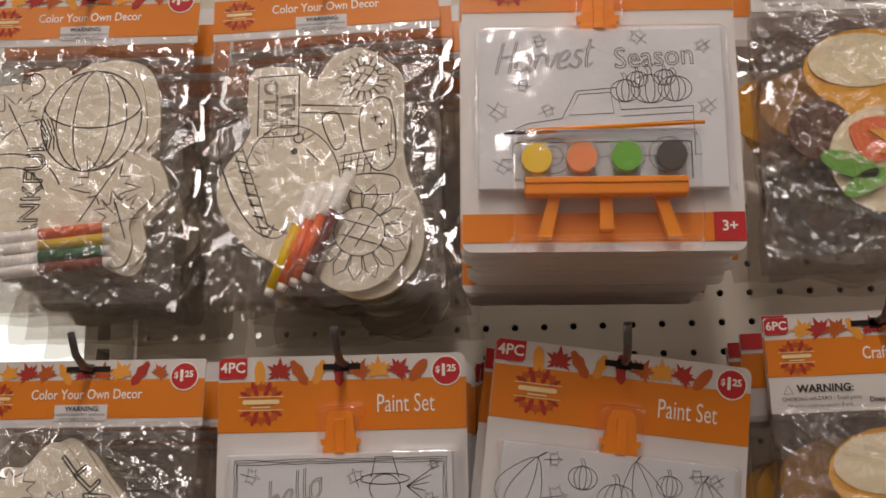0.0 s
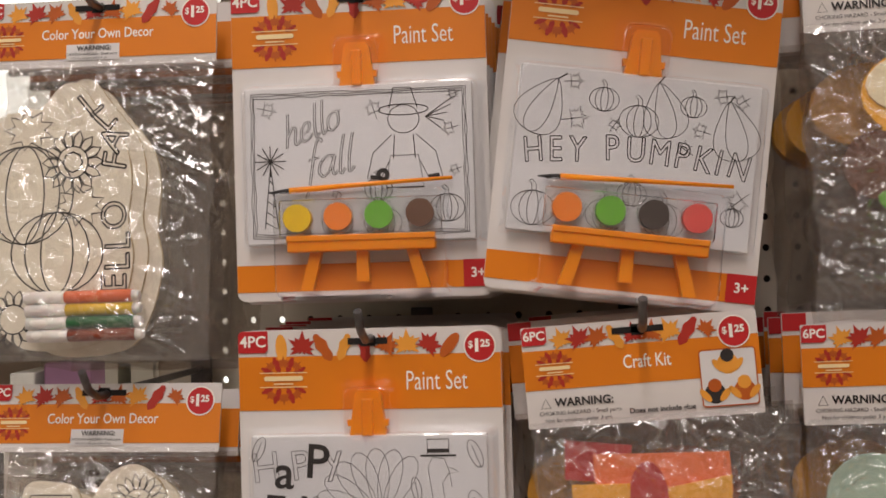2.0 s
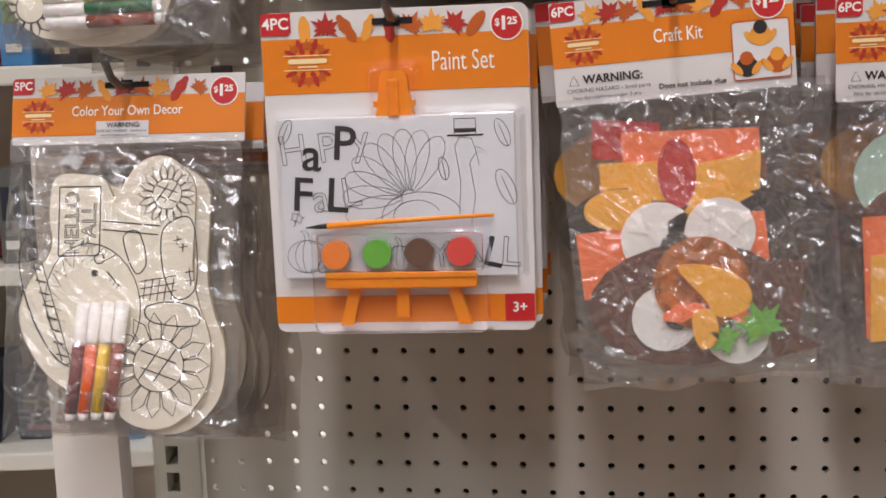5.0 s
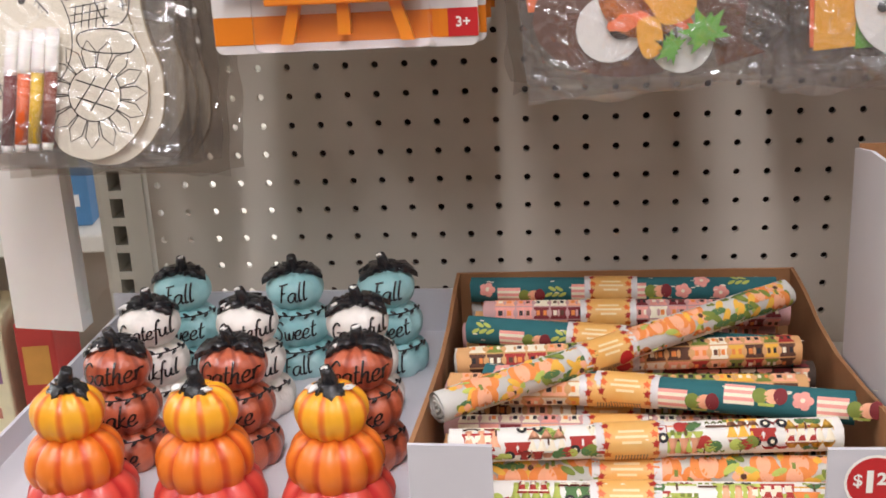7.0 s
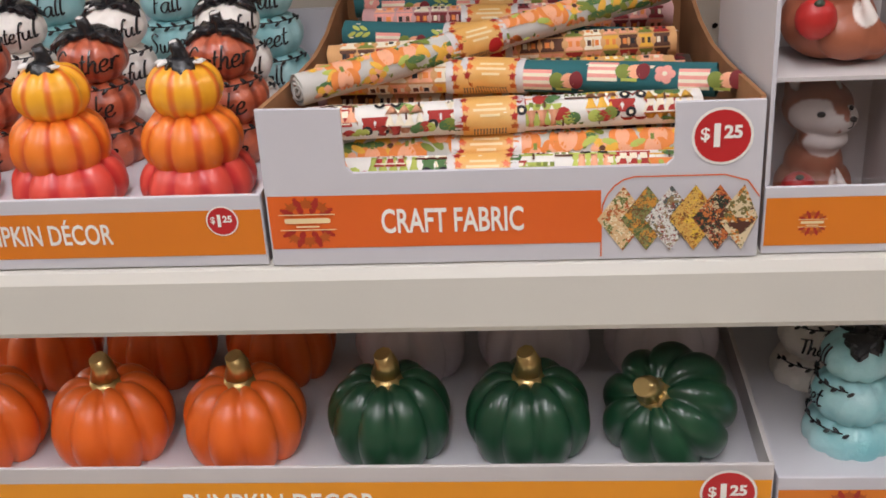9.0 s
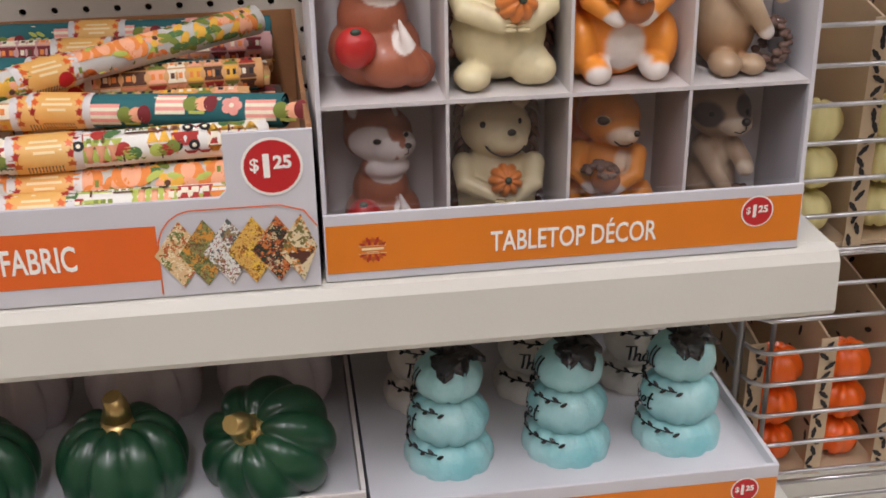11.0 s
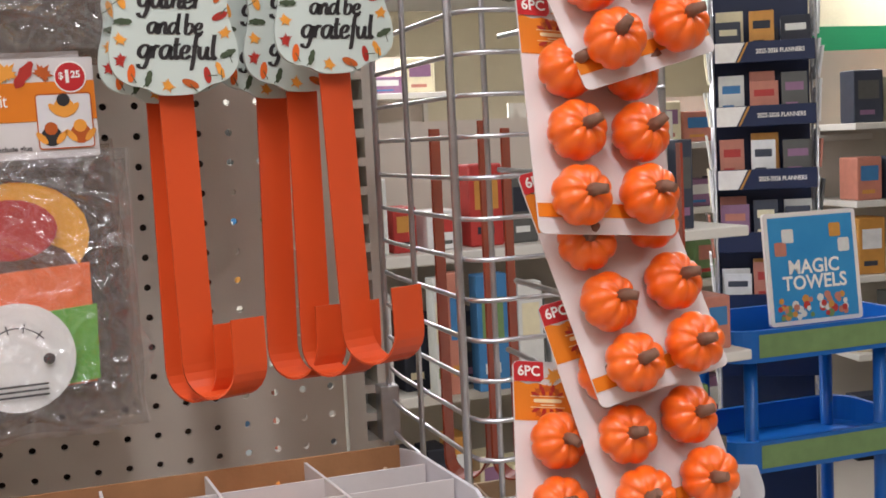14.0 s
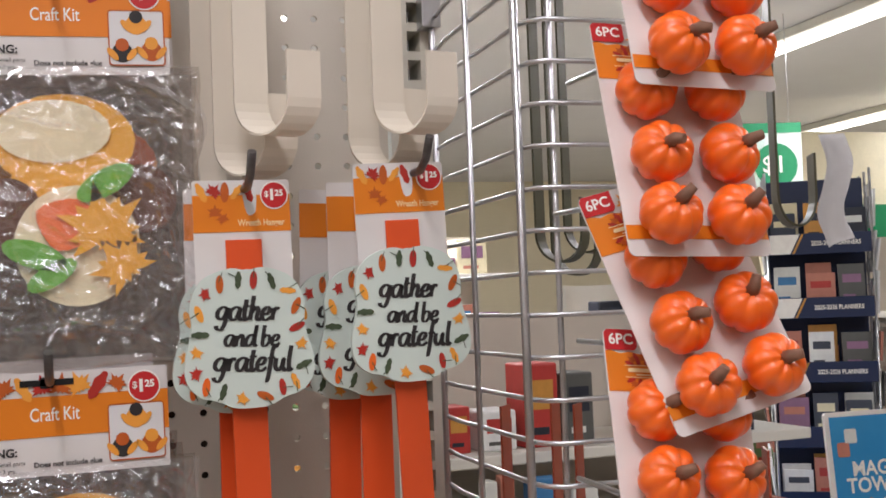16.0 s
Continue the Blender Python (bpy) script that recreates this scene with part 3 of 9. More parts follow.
def draw_flower(bm, cx, cz, r, y, n=16, w=0.0005, hatch=True):
    stroke(bm, disc(cx, cz, r * 0.5, n=24), y, w, True)
    for k in range(n):
        a = 2 * math.pi * k / n
        for rr, aw in ((1.0, 0.9 / n * math.pi),):
            tip = (cx + r * rr * math.cos(a), cz + r * rr * math.sin(a))
            p0 = (cx + r * 0.5 * math.cos(a - aw), cz + r * 0.5 * math.sin(a - aw))
            p1 = (cx + r * 0.5 * math.cos(a + aw), cz + r * 0.5 * math.sin(a + aw))
            m0 = (cx + r * 0.8 * math.cos(a - aw * 0.9), cz + r * 0.8 * math.sin(a - aw * 0.9))
            m1 = (cx + r * 0.8 * math.cos(a + aw * 0.9), cz + r * 0.8 * math.sin(a + aw * 0.9))
            stroke(bm, [p0, m0, tip, m1, p1], y, w)
    if hatch:
        for d in (-0.16, 0.16):
            stroke(bm, [(cx + r * (d - 0.25), cz - r * 0.3), (cx + r * (d + 0.2), cz + r * 0.33)], y, w * 1.3)
            stroke(bm, [(cx - r * 0.35, cz + r * (d + 0.12)), (cx + r * 0.35, cz + r * (d - 0.12))], y, w * 1.3)


def draw_leaf(bm, cx, cz, r, rot, y, w=0.0004, kind=0):
    stroke(bm, leaf_shape(cx, cz, r, rot, kind), y, w, True)
    a = radians(rot + 90)
    stroke(bm, [(cx - r * math.cos(a), cz - r * math.sin(a)), (cx + r * 0.6 * math.cos(a), cz + r * 0.6 * math.sin(a))], y, w)


def draw_gourd(bm, cx, cz, h, rot, y, w=0.0004):
    c, s = math.cos(radians(rot)), math.sin(radians(rot))
    for k in (1.0, 0.45):
        pts = []
        for i in range(25):
            a = 2 * math.pi * i / 24
            v = math.cos(a)
            u = math.sin(a) * (0.36 - 0.2 * v) * k
            pts.append((cx + h * (u * c - v * 0.5 * s), cz + h * (u * s + v * 0.5 * c)))
        stroke(bm, pts[:-1], y, w, True)
    stroke(bm, [(cx - h * 0.5 * s, cz + h * 0.5 * c), (cx - h * 0.62 * s + 0.004, cz + h * 0.62 * c)], y, w * 2)


def outline_script(bm, s, cx, cz, y, size, w, rot, shear):
    """Script drawn hollow: a dark brush line with the paper showing inside it."""
    script(bm, s, cx, cz, y, size, w, rot, shear, None, 0, .25)
    script(bm, s, cx, cz, y - .00012, size, w - .0009, rot, shear, None, 1, .25)


def art_harvest(bm, w, h, y):
    outline_script(bm, "Harvest", -w * 0.235, h * 0.235, y, h * 0.108, 0.0016, 5, .3)
    outline_words(bm, "Season", w * 0.22, h * 0.31, y, h * 0.19, 0.0005, 3, 0.9)
    for x, z, r in ((-.25, .42, .05), (.16, .44, .06), (.42, .38, .05), (-.32, .14, .05), (-.42, -.02, .07), (-.22, -.02, .05), (.43, .0, .06), (-.4, -.36, .06)):
        draw_leaf(bm, x * w, z * h, r * h * 1.1, x * 300, y)
    # pick-up truck with a load of pumpkins
    body = [(-.36, -.3), (-.36, -.14), (-.3, -.1), (-.16, -.07), (-.1, .1), (.06, .12), (.08, -.02), (.37, -.0), (.37, -.3)]
    stroke(bm, [(a * w, b * h) for a, b in body], y, 0.0006)
    stroke(bm, [(-.13 * w, -.05 * h), (-.09 * w, .08 * h), (.04 * w, .09 * h), (.05 * w, -.04 * h)], y, 0.0005, True)
    stroke(bm, [(.08 * w, -.06 * h), (.37 * w, -.04 * h)], y, 0.0005)
    stroke(bm, [(.08 * w, -.11 * h), (.37 * w, -.09 * h)], y, 0.0005)
    stroke(bm, [(-.4 * w, -.32 * h), (.4 * w, -.3 * h)], y, 0.0005)
    for x in (-.2, .26):
        for r in (.11, .06):
            stroke(bm, disc(x * w, -.3 * h, r * h, n=18), y, 0.0005, True)
    for x, z, r in ((.1, .1, .07), (.2, .11, .09), (.3, .11, .08), (.15, .17, .05), (.26, .18, .05)):
        draw_pumpkin(bm, x * w, z * h, r * h * 1.25, y, 0.0005)


def art_hello(bm, w, h, y):
    for k in range(3):
        o = 0.004 + 0.0013 * k
        rn = random.Random(k)
        for (x0, z0), (x1, z1) in (((-w / 2 + o, -h / 2 + o), (w / 2 - o, -h / 2 + o)), ((w / 2 - o, -h / 2 + o), (w / 2 - o, h / 2 - o)), ((w / 2 - o, h / 2 - o), (-w / 2 + o, h / 2 - o)), ((-w / 2 + o, h / 2 - o), (-w / 2 + o, -h / 2 + o))):
            pts = [(x0 + (x1 - x0) * i / 14 + rn.uniform(-.0006, .0006), z0 + (z1 - z0) * i / 14 + rn.uniform(-.0006, .0006)) for i in range(15)]
            stroke(bm, pts, y, 0.0004)
    outline_script(bm, "hello", -w * 0.2, h * 0.17, y, h * 0.108, 0.0017, 20, .35)
    outline_script(bm, "fall", -w * 0.13, -h * 0.07, y, h * 0.125, 0.0017, 10, .3)
    for x, z, r in ((-.4, .36, .06), (.07, .34, .06), (.4, .2, .05), (.42, .42, .04), (.42, -.06, .04), (-.1, -.2, .04)):
        draw_leaf(bm, x * w, z * h, r * h * 1.1, x * 260, y)
    # windmill
    for k in range(12):
        a = math.pi * k / 6
        stroke(bm, [(-.39 * w, .03 * h), (-.39 * w + .1 * h * math.cos(a), .03 * h + .1 * h * math.sin(a))], y, 0.0007)
    for d in (-.03, .03):
        stroke(bm, [(-.39 * w, 0), ((-.39 + d) * w, -.4 * h)], y, 0.0006)
    for k in range(5):
        stroke(bm, [((-.4 - .004 * k) * w, (-.08 - .07 * k) * h), ((-.38 + .004 * k) * w, (-.12 - .07 * k) * h)], y, 0.0005)
    # scarecrow: hat, round head, overalls, out-stretched arms
    X = .2 * w
    stroke(bm, arc(X, .27 * h, .1 * h, .09 * h, 0, 360, 20)[:-1], y, 0.0005, True)
    stroke(bm, arc(X, .33 * h, .16 * h, .035 * h, 0, 360, 20)[:-1], y, 0.0006, True)
    stroke(bm, [(X - .09 * h, .34 * h), (X - .06 * h, .47 * h), (X + .05 * h, .47 * h), (X + .09 * h, .34 * h)], y, 0.0006)
    for k in range(5):
        stroke(bm, [(X + .14 * h, .28 * h), (X + (.24 + .02 * k) * h, (.2 + .05 * k) * h)], y, 0.0005)
    for sg in (-1, 1):
        stroke(bm, [(X + sg * .08 * h, .17 * h), (X + sg * .2 * h, .06 * h), (X + sg * .24 * h, -.1 * h), (X + sg * .16 * h, -.12 * h), (X + sg * .1 * h, .0)], y, 0.0005)
        stroke(bm, [(X + sg * .06 * h, .17 * h), (X + sg * .07 * h, .02 * h)], y, 0.0006)
        stroke(bm, [(X + sg * .22 * h, -.09 * h), (X + sg * .15 * h, -.1 * h)], y, 0.0025)
    stroke(bm, [(X - .09 * h, .04 * h), (X + .09 * h, .04 * h), (X + .12 * h, -.16 * h), (X - .12 * h, -.16 * h)], y, 0.0005, True)
    stroke(bm, disc(X - .14 * h, -.08 * h, .03 * h, n=10), y, 0.003, True)
    draw_pumpkin(bm, X - .17 * h, -.17 * h, .09 * h, y, 0.0005)
    draw_pumpkin(bm, .38 * w, -.3 * h, .11 * h, y, 0.0005)
    draw_pumpkin(bm, -.1 * w, -.38 * h, .1 * h, y, 0.0005)
    draw_pumpkin(bm, .1 * w, -.38 * h, .12 * h, y, 0.0005)


def art_pumpkin(bm, w, h, y):
    for x, ch, rot in zip((-.42, -.33, -.24, -.1, .0, .1, .19, .28, .345, .43), "HEYPUMPKIN", (10, 6, 2, 6, 2, -2, -6, -8, -8, -12)):
        z = -.02 - .5 * (x / .9) ** 2 * .35 + (.04 if x < -.2 else .06)
        outline_words(bm, ch, x * w, z * h, y, h * 0.22, 0.0006, rot, 0.8)
    draw_gourd(bm, -.4 * w, .26 * h, h * .36, -25, y)
    draw_gourd(bm, .4 * w, .22 * h, h * .36, 15, y)
    draw_gourd(bm, .1 * w, .3 * h, h * .34, 15, y)
    for x, z, r in ((-.15, .33, .09), (.0, .22, .12), (.22, .34, .08), (-.4, -.36, .13), (-.1, -.36, .12), (.14, -.36, .13), (.0, -.22, .09), (.42, -.3, .07)):
        draw_pumpkin(bm, x * w, z * h, r * h, y, 0.0004)
    for x, z, r in ((-.28, .42, .05), (-.26, .2, .07), (-.1, .18, .04), (.34, .42, .05), (.2, .08, .05), (.42, .4, .05), (.44, -.2, .07), (.26, .2, .05)):
        draw_leaf(bm, x * w, z * h, r * h * 1.2, x * 300, y)


def art_happy(bm, w, h, y):
    for i, (ch, x, z) in enumerate((("H", -.44, .3), ("a", -.36, .27), ("P", -.29, .31), ("P", -.22, .33), ("y", -.15, .36), ("F", -.41, .02), ("a", -.33, .0), ("L", -.26, .01), ("L", -.2, .03))):
        if ch in "aPFL" and i not in (2, 6, 8):
            words(bm, ch, x * w, z * h, y, h * 0.3, 0.0003, (-1) ** i * 5)
        else:
            outline_words(bm, ch, x * w, z * h, y, h * 0.26, 0.0004, (-1) ** i * 6)
    words(bm, "L", .4 * w, -.36 * h, y, h * 0.26, 0.0003, -14)
    outline_words(bm, "L", .47 * w, -.36 * h, y, h * 0.26, 0.0005, -5)
    outline_words(bm, "Y'A", .24 * w, -.36 * h, y, h * 0.22, 0.0005, 6)
    # turkey: fan of tail feathers, body, neck and pilgrim hat
    for k in range(9):
        a = 60 + 17 * k
        ca, sa = math.cos(radians(a)), math.sin(radians(a))
        L = .42 * h
        pts = []
        for i in range(17):
            b = math.pi * 2 * i / 16
            u, v = L * (0.55 + 0.45 * math.cos(b)), L * 0.16 * math.sin(b) * (1.3 - 0.5 * (1 - math.cos(b)) / 2)
            pts.append((.05 * w + u * ca - v * sa, .0 * h + u * sa + v * ca))
        stroke(bm, pts[:-1], y, 0.0003, True)
    stroke(bm, arc(.1 * w, -.12 * h, .17 * w, .15 * h, 10, 190, 22), y, 0.00034)
    stroke(bm, arc(.08 * w, -.12 * h, .1 * w, .1 * h, 20, 200, 22), y, 0.00034)
    stroke(bm, [(.26 * w, -.14 * h), (.27 * w, .1 * h), (.25 * w, .3 * h), (.27 * w, .36 * h), (.32 * w, .35 * h), (.34 * w, .27 * h), (.31 * w, .2 * h), (.33 * w, .0), (.31 * w, -.18 * h)], y, 0.00034)
    stroke(bm, [(.22 * w, .37 * h), (.37 * w, .37 * h)], y, 0.0012)
    stroke(bm, [(.25 * w, .38 * h), (.25 * w, .47 * h), (.34 * w, .47 * h), (.34 * w, .38 * h)], y, 0.0006)
    stroke(bm, [(.25 * w, .4 * h), (.34 * w, .4 * h)], y, 0.0025)
    stroke(bm, [(.34 * w, .3 * h), (.38 * w, .27 * h), (.34 * w, .26 * h), (.35 * w, .18 * h)], y, 0.00034)
    for x, z, r, k in ((-.47, .42, .09, 2), (.45, .38, .1, 2), (.46, .05, .13, 2), (.2, .17, .08, 2), (-.44, -.12, .06, 0)):
        draw_leaf(bm, x * w, z * h, r * h * .9, x * 50, y, 0.0004, k)
    draw_pumpkin(bm, -.4 * w, -.36 * h, .13 * h, y, 0.00034)
    draw_pumpkin(bm, .0 * w, -.38 * h, .1 * h, y, 0.0004)


# ---------------------------------------------------------------- paint-by-number easel set on a blister card
POTS = {"yellow": rgb(246, 206, 30), "peach": rgb(255, 156, 100), "green": rgb(110, 190, 60), "black": rgb(64, 56, 56), "brown": rgb(112, 74, 56), "orange": rgb(255, 142, 44), "red": rgb(238, 70, 62), "coral": rgb(240, 92, 88)}


def paint_set(m, art, pots, label, stack=6, stack_dx=0.004, stack_depth=0.012):
    """Card 172 x 209 mm: orange header and foot, mini canvas on an orange easel, brush and four pots."""
    W, H = 0.172, 0.209
    t = thing("paint_set", m, label, "paint set", "paint sets")
    x0, x1, z1, z0 = -W / 2, W / 2, 0.018, 0.018 - H
    bm = bmesh.new()
    slab(bm, rrect(x0, x1, z0, z1, 0.006), 0, 0.0008)
    part("backing_card", bm, M_CARD, t, "white blister card")
    y = -0.0004
    bm = bmesh.new()
    flat(bm, [(x0 + .0002, 0.001), (x0 + .0002, -0.034), (x1 - .0002, -0.034), (x1 - .0002, 0.001)], y)
    part("header_band", bm, M_ORANGE, t, "orange printed band")
    bm = bmesh.new()
    flat(bm, [(x0 + .0002, z0 + 0.024), (x0 + .0002, z0 + 0.006), (x1 - .0002, z0 + 0.006), (x1 - .0002, z0 + 0.024)], y)
    part("foot_band", bm, M_ORANGE, t, "orange printed band")
    bm = bmesh.new()
    leaf_row(bm, x0 + 0.022, x1 - 0.026, 0.001, y - 0.0003, random.Random(3), 9, 0.0098)
    part("leaf_print", bm, [M_LEAF_O, M_LEAF_R, M_LEAF_D], t)
    count_tab(t, x0 + 0.0003, x0 + 0.02, 0.0035, z1 - 0.0003, y - 0.0005, "4PC")
    badge(t, x1 - 0.0135, 0.0055, y - 0.0006, 0.0095)
    logo(t, x0 + 0.03, -0.0145, y - 0.0003, 0.0165)
    bm = bmesh.new()
    words(bm, "Paint Set", x1 - 0.042, -0.0165, y - 0.0004, 0.0178, -0.00005, 0, 0, 0.64)
    part("title", bm, M_WHITE_INK, t)
    bm = bmesh.new()
    flat(bm, rrect(x1 - 0.0195, x1 - 0.0003, z0 + 0.0062, z0 + 0.0242, 0.0004, 1), y - 0.0004)
    ab = part("age_mark", bm, M_RED, t, "dark red age mark")
    bm = bmesh.new()
    words(bm, "3+", x1 - 0.0098, z0 + 0.0152, y - 0.0007, 0.009, 0.0002)
    part("age_text", bm, M_WHITE_INK, ab)
    # hang slot: the hole's shade is painted as dark strokes on the uncut card
    bm = bmesh.new()
    for sg in (-1, 1):
        stroke(bm, [(sg * 0.004, 0.010), (sg * 0.013, 0.010)], y - 0.0006, 0.0042)
    stroke(bm, [(-0.005, 0.010), (0.005, 0.010)], y - 0.0006, 0.0066)
    part("hang_slot", bm, M_DARK, t, "hang slot, its dark opening painted on the card")
    # canvas
    cw, ch = 0.152, 0.104
    cz = -0.0495 - ch / 2
    bm = bmesh.new()
    box(bm, -cw / 2, cw / 2, -0.0085, -0.001, cz - ch / 2, cz + ch / 2, 0.0008)
    canvas = part("canvas", bm, M_PAPER, t, "white mini canvas printed with a line drawing")
    bm = bmesh.new()
    art(bm, cw, ch, -0.0088)
    for v in bm.verts:
        v.co.z += cz
    part("line_drawing", bm, [M_INK2 if art is art_harvest else M_INK, M_PAPER], canvas)
    # easel: clip above, ledge and three legs below
    bm = bmesh.new()
    slab(bm, [(-0.012, -0.052), (-0.0085, -0.024), (-0.006, -0.021), (0.006, -0.021), (0.0085, -0.024), (0.012, -0.052)], -0.008, -0.001)
    box(bm, -0.0035, 0.0035, -0.0105, -0.002, -0.05, -0.0265, 0.0008)
    slab(bm, [(-0.013, -0.044), (-0.0135, -0.04), (0.0135, -0.04), (0.013, -0.044)], -0.0075, -0.003)
    part("easel_clip", bm, M_EASEL, t, "orange plastic easel clip")
    lz = cz - ch / 2
    bm = bmesh.new()
    box(bm, -0.048, 0.050, -0.017, -0.006, lz - 0.006, lz + 0.002, 0.0012)
    box(bm, -0.048, 0.050, -0.018, -0.016, lz + 0.001, lz + 0.005, 0.0006)
    part("easel_ledge", bm, M_EASEL, t, "orange plastic easel ledge")
    for lx, dx in ((-0.030, -0.0065), (0.001, 0.0), (0.034, 0.0075)):
        bm = bmesh.new()
        zb = lz - (0.031 if dx else 0.026)
        slab(bm, [(lx - 0.0038, lz - 0.006), (lx + dx - 0.0042, zb), (lx + dx + 0.0042, zb), (lx + 0.0038, lz - 0.006)], -0.011, -0.003)
        part("easel_leg", bm, M_EASEL, t)
    # brush
    bm = bmesh.new()
    bz = lz + 0.036
    tube(bm, [(-0.046, -0.013, bz - 0.001), (-0.01, -0.013, bz + 0.001), (0.062, -0.013, bz + 0.004)], 0.0021, 8, 0.0012)
    br = part("paint_brush", bm, M_EASEL, t, "orange paint brush handle")
    bm = bmesh.new()
    tube(bm, [(-0.046, -0.013, bz - 0.001), (-0.052, -0.013, bz - 0.0014)], 0.0018, 8, 0.0014)
    tube(bm, [(-0.052, -0.013, bz - 0.0014), (-0.060, -0.013, bz - 0.002)], 0.0014, 8, 0.0004)
    part("brush_tip", bm, M_INK, br)
    # pots under clear caps
    for k, c in enumerate(pots):
        px, pz = -0.0405 + 0.027 * k, lz + 0.0165 + 0.0004 * k
        bm = bmesh.new()
        tube(bm, [(px, -0.009, pz), (px, -0.019, pz)], 0.0085, 20, 0.0092)
        pot = part("paint_pot", bm, mat("paint_" + c, POTS[c], 0.35, var=0.03), t, c + " paint pot")
        bm = bmesh.new()
        tube(bm, [(px, -0.0192, pz), (px, -0.0212, pz)], 0.0115, 20, 0.0108)
        part("pot_lid", bm, M_BLISTER, pot, "clear pot lid")
    bm = bmesh.new()
    box(bm, -0.054, 0.054, -0.0125, -0.0092, lz + 0.004, lz + 0.029, 0.002)
    part("pot_strip", bm, M_BLISTER, t, "clear moulded pot strip")
    bm = bmesh.new()
    dome(bm, -0.078, 0.080, lz - 0.002, cz + ch / 2 + 0.002, -0.0115)
    dome(bm, -0.016, 0.016, -0.053, -0.0175, -0.0135)
    dome(bm, -0.056, 0.058, lz - 0.035, lz + 0.034, -0.0245)
    part("blister", bm, M_BLISTER, t, "clear moulded blister")
    t_root = t
    # the packs hanging behind it on the same hook
    rnd = random.Random(len(label))
    for k in range(stack):
        bm = bmesh.new()
        dx, dz = rnd.uniform(-stack_dx, stack_dx * 1.6), rnd.uniform(-0.003, 0.002)
        yy = stack_depth * (k + 1)
        slab(bm, rrect(x0 + dx, x1 + dx, z0 + dz, z1 + dz, 0.006), yy, yy + 0.0008, 0, 1)
        flat(bm, [(x0 + dx, dz + 0.001), (x0 + dx, dz - 0.034), (x1 + dx, dz - 0.034), (x1 + dx, dz + 0.001)], yy - 0.0003, 2)
        flat(bm, [(x0 + dx, z0 + dz + 0.024), (x0 + dx, z0 + dz + 0.006), (x1 + dx, z0 + dz + 0.006), (x1 + dx, z0 + dz + 0.024)], yy - 0.0003, 2)
        flat(bm, [(x0 + dx + .0003, dz + 0.0035), (x0 + dx + 0.02, dz + 0.0035), (x0 + dx + 0.02, dz + 0.0177), (x0 + dx + .0003, dz + 0.0177)], yy - 0.0005, 3)
        box(bm, -cw / 2 + dx, cw / 2 + dx, yy - 0.009, yy - 0.001, cz - ch / 2 + dz, cz + ch / 2 + dz, 0, 0)
        box(bm, -0.048 + dx, 0.050 + dx, yy - 0.011, yy - 0.003, lz - 0.03 + dz, lz + dz, 0, 2)
        w_ob = whole("paint_set_behind", bm, [M_CARD, M_CARD_EDGE, M_ORANGE, M_RED], "carded paint set hanging behind the front one", "paint set", "paint sets")
        w_ob.matrix_world = m @ pose(0, 0.0, 0)
    return t


def dome(bm, x0, x1, z0, z1, y):
    """A moulded clear bubble: flat face, sloping rounded walls down to the card."""
    rings = []
    for k, (inset, yy) in enumerate(((-0.003, -0.0012), (0.0, y * 0.6), (0.0008, y * 0.9), (0.0025, y))):
        rings.append([bm.verts.new((px, yy, pz)) for px, pz in rrect(x0 + inset, x1 - inset, z0 + inset, z1 - inset, 0.006)])
    n = len(rings[0])
    for a, b in zip(rings, rings[1:]):
        for i in range(n):
            f = bm.faces.new((a[i], a[(i + 1) % n], b[(i + 1) % n], b[i]))
            f.smooth = True
    bm.faces.new(rings[-1])


def hang(x, z, y, roll=0.0, twist=0.0, lean=0.0):
    return Matrix.Translation((x, y, z)) @ Euler((radians(lean), radians(roll), radians(twist))).to_matrix().to_4x4()


PS = [
    (0.219, 2.094, -0.314, 0.8, 3, art_harvest, ("yellow", "peach", "green", "black"), "carded easel paint set with a harvest truck drawing", 15, 0.012),
    (0.0376, 1.841, -0.212, -0.3, 2, art_hello, ("yellow", "orange", "green", "brown"), "carded easel paint set with a hello fall drawing", 13, 0.015),
    (0.229, 1.835, -0.230, 7.3, 9, art_pumpkin, ("orange", "green", "black", "coral"), "carded easel paint set with a gourd drawing, hanging askew", 15, 0.0142),
    (0.044, 1.613, -0.232, -0.2, 1, art_happy, ("orange", "green", "brown", "red"), "carded easel paint set with a turkey drawing", 14, 0.0152),
]
for x, z, y, roll, twist, art, pots, lab, st, sd in PS:
    paint_set(hang(x, z, y, roll, twist), art, pots, lab, st, 0.003, sd)
    hook(x + 0.002, y - 0.006, z + 0.0135)


